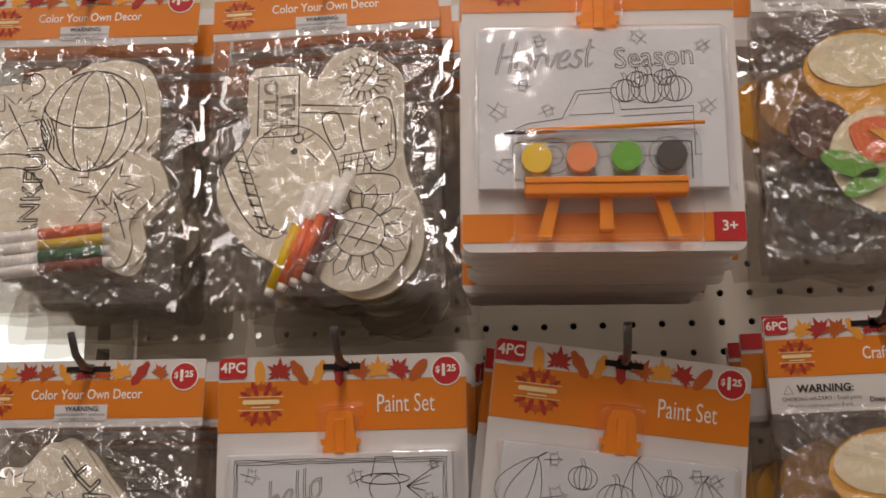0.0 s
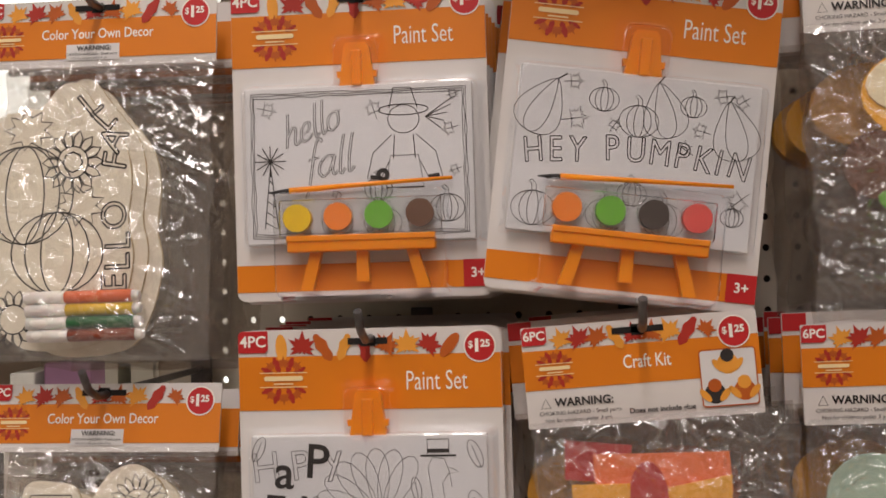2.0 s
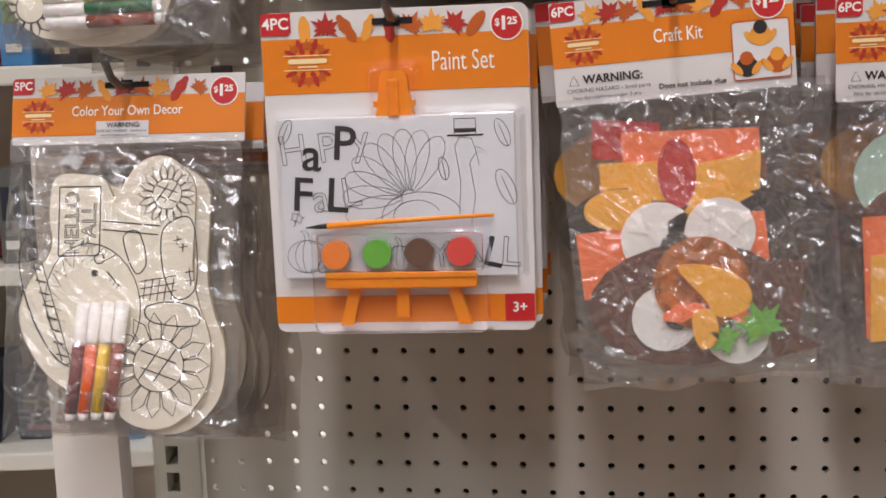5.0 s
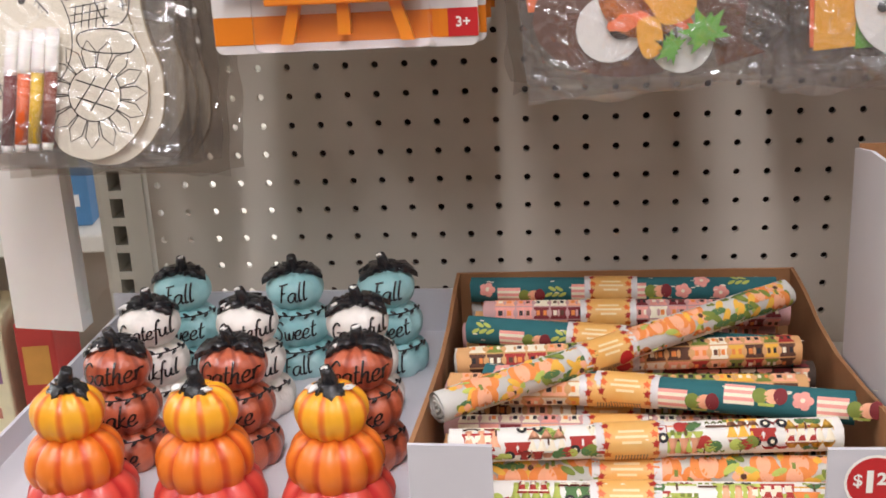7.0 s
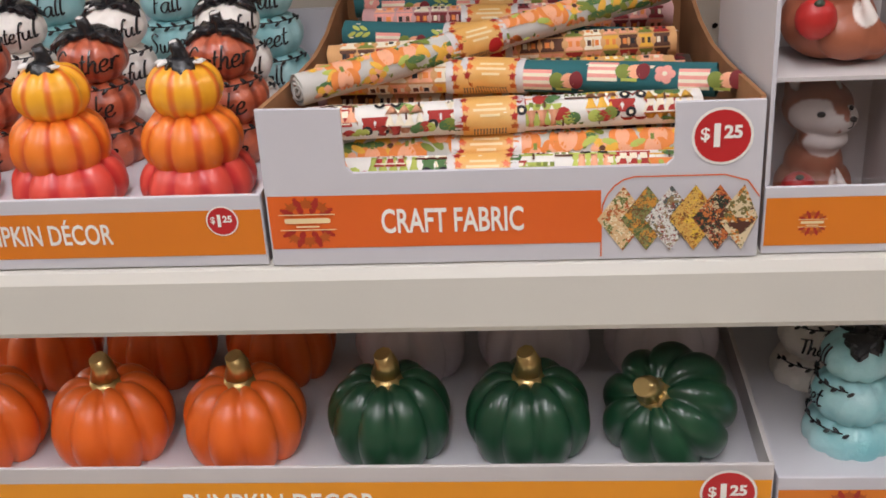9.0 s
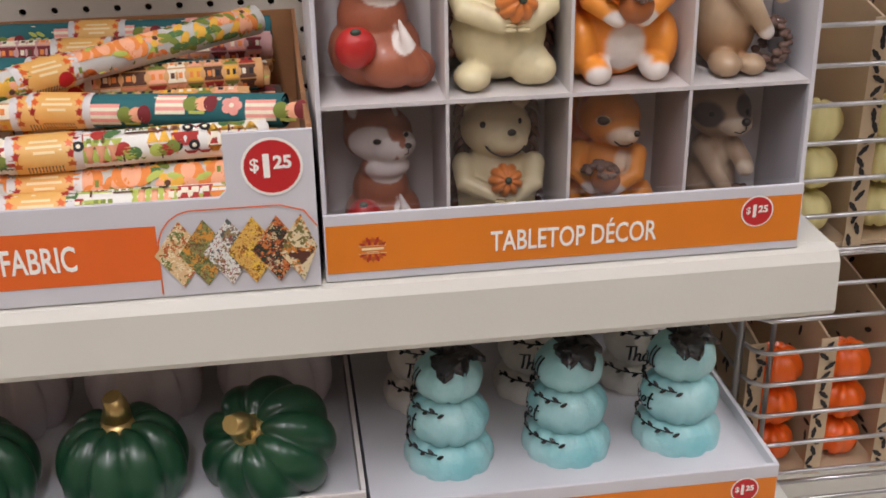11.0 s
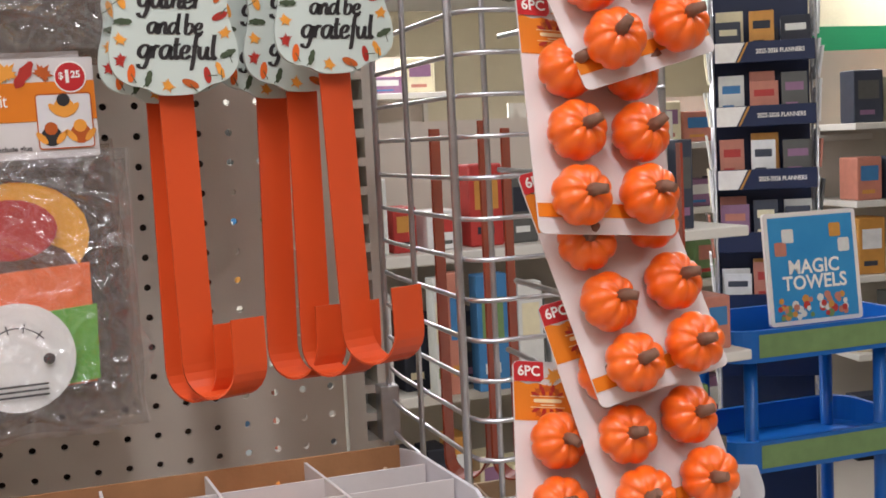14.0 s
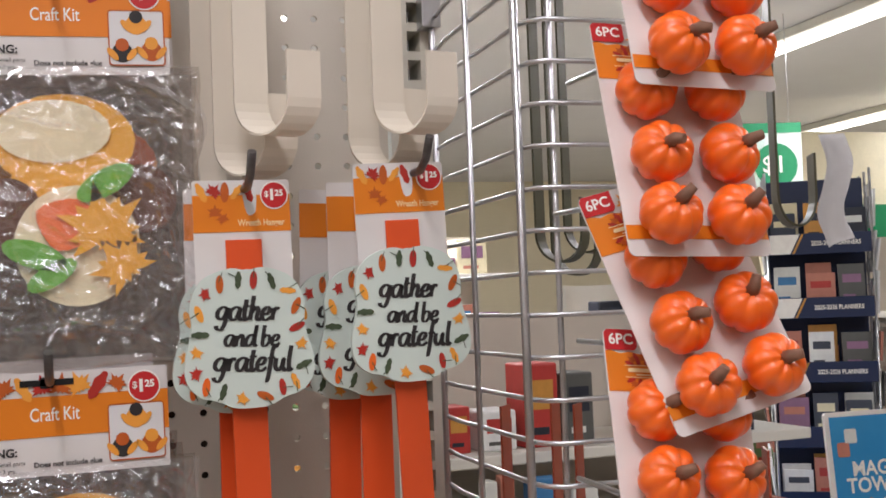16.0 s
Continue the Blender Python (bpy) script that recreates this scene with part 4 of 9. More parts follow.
# ---------------------------------------------------------------- bags
def crumpled(bm, x0, x1, z0, z1, y, nx, nz, seed, amp=0.004, bulge=0.01, ragged=0.003):
    """A film sheet with creases: ridged noise on a fine grid, flat along its seams."""
    off = Vector((seed * 7.31, seed * 3.17, seed * 1.7))
    rows = []
    for j in range(nz + 1):
        row = []
        for i in range(nx + 1):
            u, v = i / nx, j / nz
            x, z = x0 + (x1 - x0) * u, z0 + (z1 - z0) * v
            edge = min(1, 6 * min(u, 1 - u)) * min(1, 8 * min(v, 1 - v) + 0.1)
            p = Vector((x * 22, z * 22, 0)) + off
            r1 = 1 - abs(noise.noise(p)) * 2
            r2 = 1 - abs(noise.noise(p * 2.3 + Vector((5, 2, 1)))) * 2
            r3 = 1 - abs(noise.noise(p * 5.1)) * 2
            pull = Vector((x * 14 + (z - z1) * 26, x * 9 - (z - z1) * 6, 2)) + off
            r4 = max(0.0, 1 - abs(noise.noise(pull)) * 7)
            r5 = max(0.0, 1 - abs(noise.noise(p * 1.6 + Vector((9, 4, 2)))) * 9)
            fold = Vector((x * 66 + z * 34, z * 42 - x * 24, 1.3)) + off + Vector((noise.noise(p * 1.3), noise.noise(p * 1.3 + off), 0)) * 0.5
            dist = noise.voronoi(fold)[0]
            r6 = min(0.24, dist[1] - dist[0])
            d = amp * (-2.4 * r6 + 0.42 * r1 + 0.26 * r2 + 0.14 * r3 + 0.85 * r4 + 0.65 * r5) * (0.25 + 0.75 * edge) + bulge * math.sin(math.pi * u) ** 0.6 * math.sin(math.pi * min(1, v * 1.02)) ** 0.5
            wob = ragged * noise.noise(Vector((seed, z * 30, 3))) * (abs(u - 0.5) * 2) ** 3
            dz = ragged * noise.noise(Vector((x * 30, seed, 1))) * (1 - v) ** 4
            row.append(bm.verts.new((x + wob, y - d, z + dz)))
        rows.append(row)
    for a, b in zip(rows, rows[1:]):
        for i in range(nx):
            f = bm.faces.new((a[i], a[i + 1], b[i + 1], b[i]))
            f.smooth = True
    return bm


def marker(root, x, z, rot, y, col, ln=0.062):
    c, s = math.cos(radians(rot)), math.sin(radians(rot))

    def at(u):
        return (x + u * c, y, z + u * s)
    bm = bmesh.new()
    tube(bm, [at(0), at(ln * 0.62)], 0.0042, 12)
    body = part("marker", bm, mat("marker_%d%d%d" % tuple(int(q * 99) for q in col), col, 0.4), root, "small felt-tip marker with a white cap")
    bm = bmesh.new()
    tube(bm, [at(ln * 0.62), at(ln * 0.66), at(ln)], 0.0047, 12, 0.0042)
    part("marker_cap", bm, M_WHITE_PLASTIC, body)
    bm = bmesh.new()
    tube(bm, [at(-0.005), at(0)], 0.0030, 12, 0.0038)
    part("marker_tail", bm, M_WHITE_PLASTIC, body)


M_WHITE_PLASTIC = mat("white_plastic", rgb(240, 234, 228), 0.35, var=0.02, sss=0.1)
C_RUST, C_ORA, C_YEL, C_GRN, C_MAR = rgb(140, 62, 38), rgb(232, 104, 44), rgb(232, 192, 28), rgb(34, 104, 60), rgb(112, 34, 36)


def blob(pts, n=8):
    """A closed smooth outline through pts (Catmull-Rom)."""
    out = []
    k = len(pts)
    for i in range(k):
        p0, p1, p2, p3 = (Vector(pts[(i + j - 1) % k]) for j in range(4))
        for s in range(n):
            t = s / n
            q = 0.5 * ((2 * p1) + (p2 - p0) * t + (2 * p0 - 5 * p1 + 4 * p2 - p3) * t * t + (3 * p1 - p0 - 3 * p2 + p3) * t ** 3)
            out.append((q.x, q.y))
    return out


def header_card(root, W, hh, y, count, title, dz=0.0, warn=True, kit=False):
    x0, x1 = -W / 2, W / 2
    zt, zb = 0.014, 0.014 - hh
    bm = bmesh.new()
    slab(bm, rrect(x0, x1, zb, zt, 0.001, 2), y, y + 0.0012)
    part("header_card", bm, M_CARD, root, "white folded header card")
    y -= 0.0004
    bm = bmesh.new()
    if kit:
        flat(bm, [(x0, -0.001), (x0, -0.026), (x1, -0.026), (x1, -0.001)], y)
    else:
        flat(bm, [(x0, 0.0), (x0, zb + 0.006), (x1, zb + 0.006), (x1, 0.0)], y)
    part("orange_band", bm, M_ORANGE, root, "orange printed band")
    bm = bmesh.new()
    leaf_row(bm, x0 + 0.02, x1 - 0.026, -0.001, y - 0.0003, random.Random(5), 9, 0.009)
    part("leaf_print", bm, [M_LEAF_O, M_LEAF_R, M_LEAF_D], root)
    count_tab(root, x0 + 0.0003, x0 + 0.016, 0.0025, zt - 0.0003, y - 0.0005, count)
    badge(root, x1 - 0.0145, 0.0015, y - 0.0006, 0.0092)
    logo(root, x0 + 0.0195, -0.0135, y - 0.0003, 0.0125)
    bm = bmesh.new()
    words(bm, title, 0.0 + (0.004 if kit else 0.0), -0.0105 if not kit else -0.0125, y - 0.0004, 0.0098 if not kit else 0.0118, 0.0001, 0, 0, 0.82 if not kit else 0.7)
    part("title", bm, M_WHITE_INK, root)
    bm = bmesh.new()
    if kit:
        zz = -0.0345
        words(bm, "WARNING:", x0 + 0.036, zz, y - 0.0004, 0.0072, 0.0002)
        words(bm, "CHOKING HAZARD - Small parts", x0 + 0.033, zz - 0.0065, y - 0.0004, 0.0036)
        words(bm, "Not for children under 3 yrs.", x0 + 0.032, zz - 0.011, y - 0.0004, 0.0036)
        words(bm, "Does not include glue", x0 + 0.084, zz - 0.0085, y - 0.0004, 0.0046, 0.0001)
        stroke(bm, [(x0 + 0.009, zz - 0.003), (x0 + 0.012, zz + 0.003), (x0 + 0.015, zz - 0.003)], y - 0.0004, 0.0005, True)
    else:
        words(bm, "WARNING:", -0.002, -0.0205, y - 0.0007, 0.0048, 0.0001)
        words(bm, "CHOKING HAZARD - Small parts", -0.004, -0.0245, y - 0.0007, 0.0026)
        words(bm, "Not for children under 3 yrs.", -0.005, -0.0272, y - 0.0007, 0.0022)
    part("warning_text", bm, M_INK, root)
    bm = bmesh.new()
    if kit:
        flat(bm, rrect(x1 - 0.037, x1 - 0.003, zb + 0.006, -0.009, 0.002, 3), y - 0.0004)
    else:
        flat(bm, [(-0.022, -0.0285), (0.016, -0.0285), (0.016, -0.0175), (-0.022, -0.0175)], y - 0.0003)
    lab = part("label_panel", bm, M_PAPER, root)
    if kit:
        bm = bmesh.new()
        stroke(bm, rrect(x1 - 0.037, x1 - 0.003, zb + 0.006, -0.009, 0.002, 3), y - 0.0006, 0.0008, True, 2)
        for cx, cz, c in ((x1 - 0.02, -0.018, 0), (x1 - 0.029, -0.036, 1), (x1 - 0.011, -0.035, 2)):
            flat(bm, disc(cx, cz, 0.0065, n=14), y - 0.0006, c)
            flat(bm, disc(cx, cz + 0.005, 0.0042, n=12), y - 0.0008, (c + 1) % 3)
            flat(bm, leaf_shape(cx - 0.006, cz - 0.001, 0.005, 40, 2), y - 0.0009, 0)
            flat(bm, leaf_shape(cx + 0.006, cz - 0.001, 0.005, -40, 2), y - 0.0009, 0)
        part("kit_picture", bm, [M_LEAF_O, M_INK, M_LEAF_D], lab)
    # slot not cut through: dark strokes give the shade of its opening
    bm = bmesh.new()
    stroke(bm, [(-0.016, 0.0075), (0.016, 0.0075)], y - 0.0007, 0.004)
    stroke(bm, [(-0.004, 0.0075), (0.004, 0.0075)], y - 0.0007, 0.007)
    part("hang_slot", bm, M_DARK, root, "hang slot, its dark opening painted on the card")


def decor_bag(m, style, label, W=0.168, H=0.247, seed=1, stack=5, markers="v"):
    """A bag of plywood cut-outs to colour, with four felt-tip markers."""
    t = thing("craft_bag", m, label, "craft bag", "bags of wooden cut-outs")
    header_card(t, W, 0.047, -0.009, "5PC", "Color Your Own Decor")
    z0, z1 = 0.014 - H, -0.030
    y = -0.004
    S = W / 0.168
    if style == "scarecrow":
        out = blob([(-.052, -.058), (-.030, -.056), (-.016, -.060), (-.008, -.074), (.000, -.060), (.010, -.048), (.028, -.044), (.046, -.058), (.048, -.080), (.047, -.120), (.052, -.145), (.060, -.168), (.058, -.200), (.040, -.222), (.018, -.228), (-.002, -.220), (-.008, -.200), (-.03, -.206), (-.058, -.190), (-.076, -.160), (-.072, -.135), (-.054, -.108), (-.056, -.085)], 5)
    elif style == "thankful":
        out = blob([(-.072, -.070), (-.060, -.062), (-.045, -.066), (-.038, -.052), (-.026, -.050), (-.018, -.060), (.006, -.045), (.034, -.050), (.046, -.070), (.050, -.105), (.042, -.118), (.054, -.130), (.060, -.150), (.045, -.170), (.048, -.190), (.038, -.205), (.0, -.195), (-.06, -.205), (-.078, -.18), (-.084, -.13), (-.070, -.100)], 5)
    else:
        out = blob([(-.072, -.066), (-.045, -.062), (-.028, -.045), (-.015, -.044), (.0, -.062), (.018, -.085), (.024, -.110), (.022, -.140), (.026, -.165), (.018, -.2), (.0, -.222), (-.05, -.225), (-.075, -.2), (-.082, -.16), (-.080, -.11)], 5)
    # cut-outs, the lower ones slipped sideways
    for k, (dx, dz) in enumerate(((0, 0), (0.009 if style != "scarecrow" else -0.003, 0.003), (0.018 if style == "hello" else 0.008, -0.004))):
        bm = bmesh.new()
        yy = y + 0.0035 * k
        slab(bm, [((x + dx) * S, z + dz) for x, z in out], yy, yy + 0.003, 0, 1)
        cut = part("wooden_cutout", bm, [M_PLY, M_PLY_EDGE], t, "pale plywood cut-out with a black line drawing")
        if k == 0:
            front = cut
    bm = bmesh.new()
    yl = y - 0.0003
    cxm, czm = sum(p[0] for p in out) / len(out), sum(p[1] for p in out) / len(out)
    if style == "scarecrow":
        stroke(bm, rrect(-.050, -.020, -.110, -.062, .001, 2), yl, .0009, True)
        outline_words(bm, "HELLO", -.040, -.087, yl, .0145, .0006, 90)
        outline_words(bm, "FALL", -.0275, -.089, yl, .0145, .0006, 90)
        draw_flower(bm, .028, -.068, .021, yl, 18, .0006)
        draw_flower(bm, .024, -.185, .036, yl, 15, .0007)
        stroke(bm, disc(-.024, -.143, .034, .042, 28, 15), yl, .0007, True)
        stroke(bm, arc(-.052, -.140, .02, .05, 60, 290, 20, 22), yl, .0007)
        stroke(bm, arc(-.058, -.142, .013, .046, 60, 300, 20, 22), yl, .0009)
        for k in range(8):
            a = -.118 - .0085 * k
            x = -.066 + .0028 * k
            stroke(bm, [(x - .003, a), (x + .005, a - .002)], yl, .0012)
        stroke(bm, [(-.068, -.116), (-.044, -.186)], yl, .0008)
        stroke(bm, [(-.062, -.114), (-.039, -.184)], yl, .0008)
        flat(bm, disc(-.023, -.122, .0026, n=12), yl)
        stroke(bm, disc(-.020, -.112, .0036, n=14), yl, .0009, True)
        stroke(bm, [(-.014, -.121), (-.005, -.131)], yl, .0009)
        for k in range(4):
            stroke(bm, [(-.013 + .0025 * k, -.126 - .0025 * k + .004), (-.0115 + .0025 * k - .003, -.1235 - .0025 * k - .002)], yl, .0005)
        for k in range(9):
            a = radians(60 + 18 * k)
            stroke(bm, [(-.024 + .034 * math.cos(a), -.140 + .036 * math.sin(a)), (-.026 + .022 * math.cos(a + .2), -.140 + .026 * math.sin(a + .2)), (-.024 + .034 * math.cos(a + .25), -.140 + .036 * math.sin(a + .25))], yl, .0005)
        stroke(bm, blob([(.026, -.092), (.046, -.086), (.05, -.13), (.036, -.14), (.026, -.12)], 5), yl, .0009, True)
        stroke(bm, [(-.018, -.086), (.024, -.090)], yl, .0009)
        stroke(bm, [(-.018, -.092), (.022, -.096)], yl, .0009)
        stroke(bm, blob([(-.003, -.098), (.008, -.094), (.014, -.115), (.006, -.122)], 5), yl, .0009, True)
        for k in range(5):
            stroke(bm, [(.014 + .005 * k, -.126), (.012 + .005 * k, -.141)], yl, .0007)
        for k in range(3):
            stroke(bm, [(.010, -.128 - .005 * k), (.036, -.124 - .005 * k)], yl, .0007)
        stroke(bm, blob([(.014, -.146), (.03, -.142), (.05, -.146), (.05, -.158), (.02, -.156)], 5), yl, .0009, True)
        for x, z in ((.036, -.1), (.04, -.105), (.045, -.122), (.046, -.128)):
            stroke(bm, [(x - .003, z), (x + .003, z + .001)], yl, .0009)
            stroke(bm, [(x, z - .003), (x, z + .003)], yl, .0009)
    elif style == "thankful":
        for kx in (1, .7, .35):
            stroke(bm, disc(.008, -.092, .038 * kx, .040, 28), yl, .0010, True)
        stroke(bm, arc(.008, -.08, .037, .018, 180, 360, 16), yl, .0011)
        for r in (.042, .03):
            stroke(bm, arc(-.05, -.155, r, r * .9, 20, 200, 18), yl, .0010)
        stroke(bm, arc(-.040, -.062, .009, .009, -90, 220, 14), yl, .0010)
        draw_leaf(bm, .022, -.145, .030, -30, yl, .0010)
        draw_leaf(bm, .036, -.165, .02, 20, yl, .0010)
        draw_leaf(bm, -.05, -.09, .024, 30, yl, .0010)
        for k in range(5):
            stroke(bm, [(-.035 + .003 * k, -.09), (-.025 + .002 * k, -.105), (-.03 + .004 * k, -.115)], yl, .0011)
        outline_words(bm, "WE", -.066, -.165, yl, .02, .0010, 90)
        outline_words(bm, "THANKFUL", -.030, -.16, yl, .021, .0010, 90)
    else:
        for kx in (1, .72, .4):
            stroke(bm, disc(-.052, -.12, .035 * kx, .034, 24), yl, .0010, True)
        for kx in (1, .7, .35):
            stroke(bm, disc(-.028, -.160, .033 * kx, .028, 24), yl, .0010, True)
        draw_flower(bm, -.018, -.098, .022, yl, 14, .0010, False)
        stroke(bm, disc(-.018, -.098, .007, n=8), yl, .0012, True)
        draw_flower(bm, -.058, -.205, .02, yl, 14, .0010, False)
        for k, (ch, x, z, r) in enumerate((("F", .013, -.098, 80), ("A", .011, -.083, 62), ("L", .004, -.069, 48), ("L", -.006, -.058, 40), ("O", .013, -.135, 92), ("L", .016, -.153, 92), ("L", .016, -.167, 92), ("E", .014, -.181, 92), ("H", .012, -.196, 95))):
            outline_words(bm, ch, x, z, yl, .0255, .0012, r)
        for cx, cz in ((-.05, -.075), (-.012, -.128)):
            pts = []
            for i in range(18):
                a = 2 * math.pi * i / 18
                rr = .018 if i % 2 else .011
                pts.append((cx + rr * math.cos(a), cz + rr * .8 * math.sin(a)))
            stroke(bm, pts, yl, .0010, True)
    for v in bm.verts:
        v.co.x *= S
    part("line_drawing", bm, M_INK, front)
    if markers == "v":
        cols, px, pz, rot = (C_RUST, C_YEL, C_ORA, C_MAR), -.019, -.214, 82
        cols = (C_MAR, C_ORA, C_YEL, C_RUST)
        for k, c in enumerate(cols):
            marker(t, -.034 + .0093 * k, -.2175 + .0005 * k, 84, -.013, c, .075)
    elif markers == "d":
        for k, c in enumerate((C_YEL, C_ORA, C_ORA, C_MAR)):
            marker(t, -.036 + .0086 * k, -.226 + .003 * k, 68, -.013, c, .078)
    else:
        for k, c in enumerate((C_ORA, C_YEL, C_GRN, C_RUST)):
            marker(t, .030 + .001 * k, -.190 - .0085 * k + (.012 if style == "thankful" else 0), 180 + (6 if style == "thankful" else 1), -.013, c, .075)
    bm = bmesh.new()
    crumpled(bm, -W / 2 + .001, W / 2 - .001, z0, z1, -0.0130, 84, 110, seed, 0.0050, 0.007)
    part("film_front", bm, M_FILM, t, "clear crinkled bag film")
    bm = bmesh.new()
    crumpled(bm, -W / 2, W / 2, z0 - 0.001, z1, 0.010, 16, 22, seed + 3, 0.003, 0.0)
    part("film_back", bm, M_FILM_BACK, t, "bag back film, tinted dark for the shade between bags")
    # more bags behind
    rnd = random.Random(seed)
    for k in range(stack):
        yy = 0.024 + 0.030 * k
        dx, dz = rnd.uniform(0.002, 0.010) + 0.002 * k, rnd.uniform(-0.010, 0.004)
        b = thing("craft_bag_behind", m @ pose(dx, yy, dz), "clear bag of wooden cut-outs hanging behind the front one", "craft bag", "bags of wooden cut-outs")
        bm = bmesh.new()
        slab(bm, rrect(-W / 2, W / 2, -0.033, 0.014, 0.001, 2), -0.003, -0.001)
        hc = part("header_card", bm, M_CARD, b)
        bm = bmesh.new()
        flat(bm, [(-W / 2, 0), (-W / 2, -0.027), (W / 2, -0.027), (W / 2, 0)], -0.0034)
        part("orange_band", bm, M_ORANGE, hc)
        bm = bmesh.new()
        slab(bm, [(x * S * 0.95, z) for x, z in out[::2]], 0.0, 0.006, 0, 1)
        part("wooden_cutout", bm, [M_PLY, M_PLY_EDGE], b)
        bm = bmesh.new()
        crumpled(bm, -W / 2, W / 2, z0, z1, -0.006, 20, 26, seed * 5 + k, 0.004, 0.006, 0.006)
        part("film_front", bm, M_FILM_BACK, b)
    return t


BAGS = [
    (-0.154, 2.128, -0.211, 1.5, -4, "thankful", "h", "clear bag of plywood pumpkin cut-outs with felt-tip markers", 3, 5),
    (0.025, 2.127, -0.211, -1.0, -4, "scarecrow", "d", "clear bag of plywood scarecrow cut-outs with felt-tip markers", 5, 5),
    (-0.142, 1.845, -0.207, 0.5, -4, "hello", "h", "clear bag of plywood pumpkin and sunflower cut-outs with markers", 8, 4),
    (-0.149, 1.579, -0.192, 0.2, -13, "scarecrow", "v", "clear bag of plywood scarecrow cut-outs with upright markers", 13, 4),
]
for x, z, y, roll, twist, style, mk, lab, seed, st in BAGS:
    decor_bag(hang(x, z, y, roll, 0, twist), style, lab, 0.168, 0.247, seed, st, mk)
    hook(x + 0.002, y - 0.012, z + 0.0105)


# ---------------------------------------------------------------- foam craft kits
FOAM = {"brown": rgb(96, 58, 40), "orange": rgb(246, 120, 60), "amber": rgb(244, 176, 50), "red": rgb(190, 44, 40), "green": rgb(104, 176, 60), "dark": rgb(56, 48, 40), "cream": rgb(240, 226, 190), "white": rgb(238, 236, 230), "mint": rgb(170, 200, 180), "glitter": rgb(206, 120, 34)}


def foam(root, pts, y, c, label=""):
    bm = bmesh.new()
    slab(bm, pts, y, y + 0.0018)
    if c == "glitter":
        m = mat("glitter_foam", FOAM[c], 0.25, 0.5, var=0.6, scale=900, bump=0.9, bscale=1500)
    else:
        m = mat("foam_" + c, FOAM[c], 0.8, var=0.05, scale=60, bump=0.1)
    return part("foam_shape", bm, m, root, label)


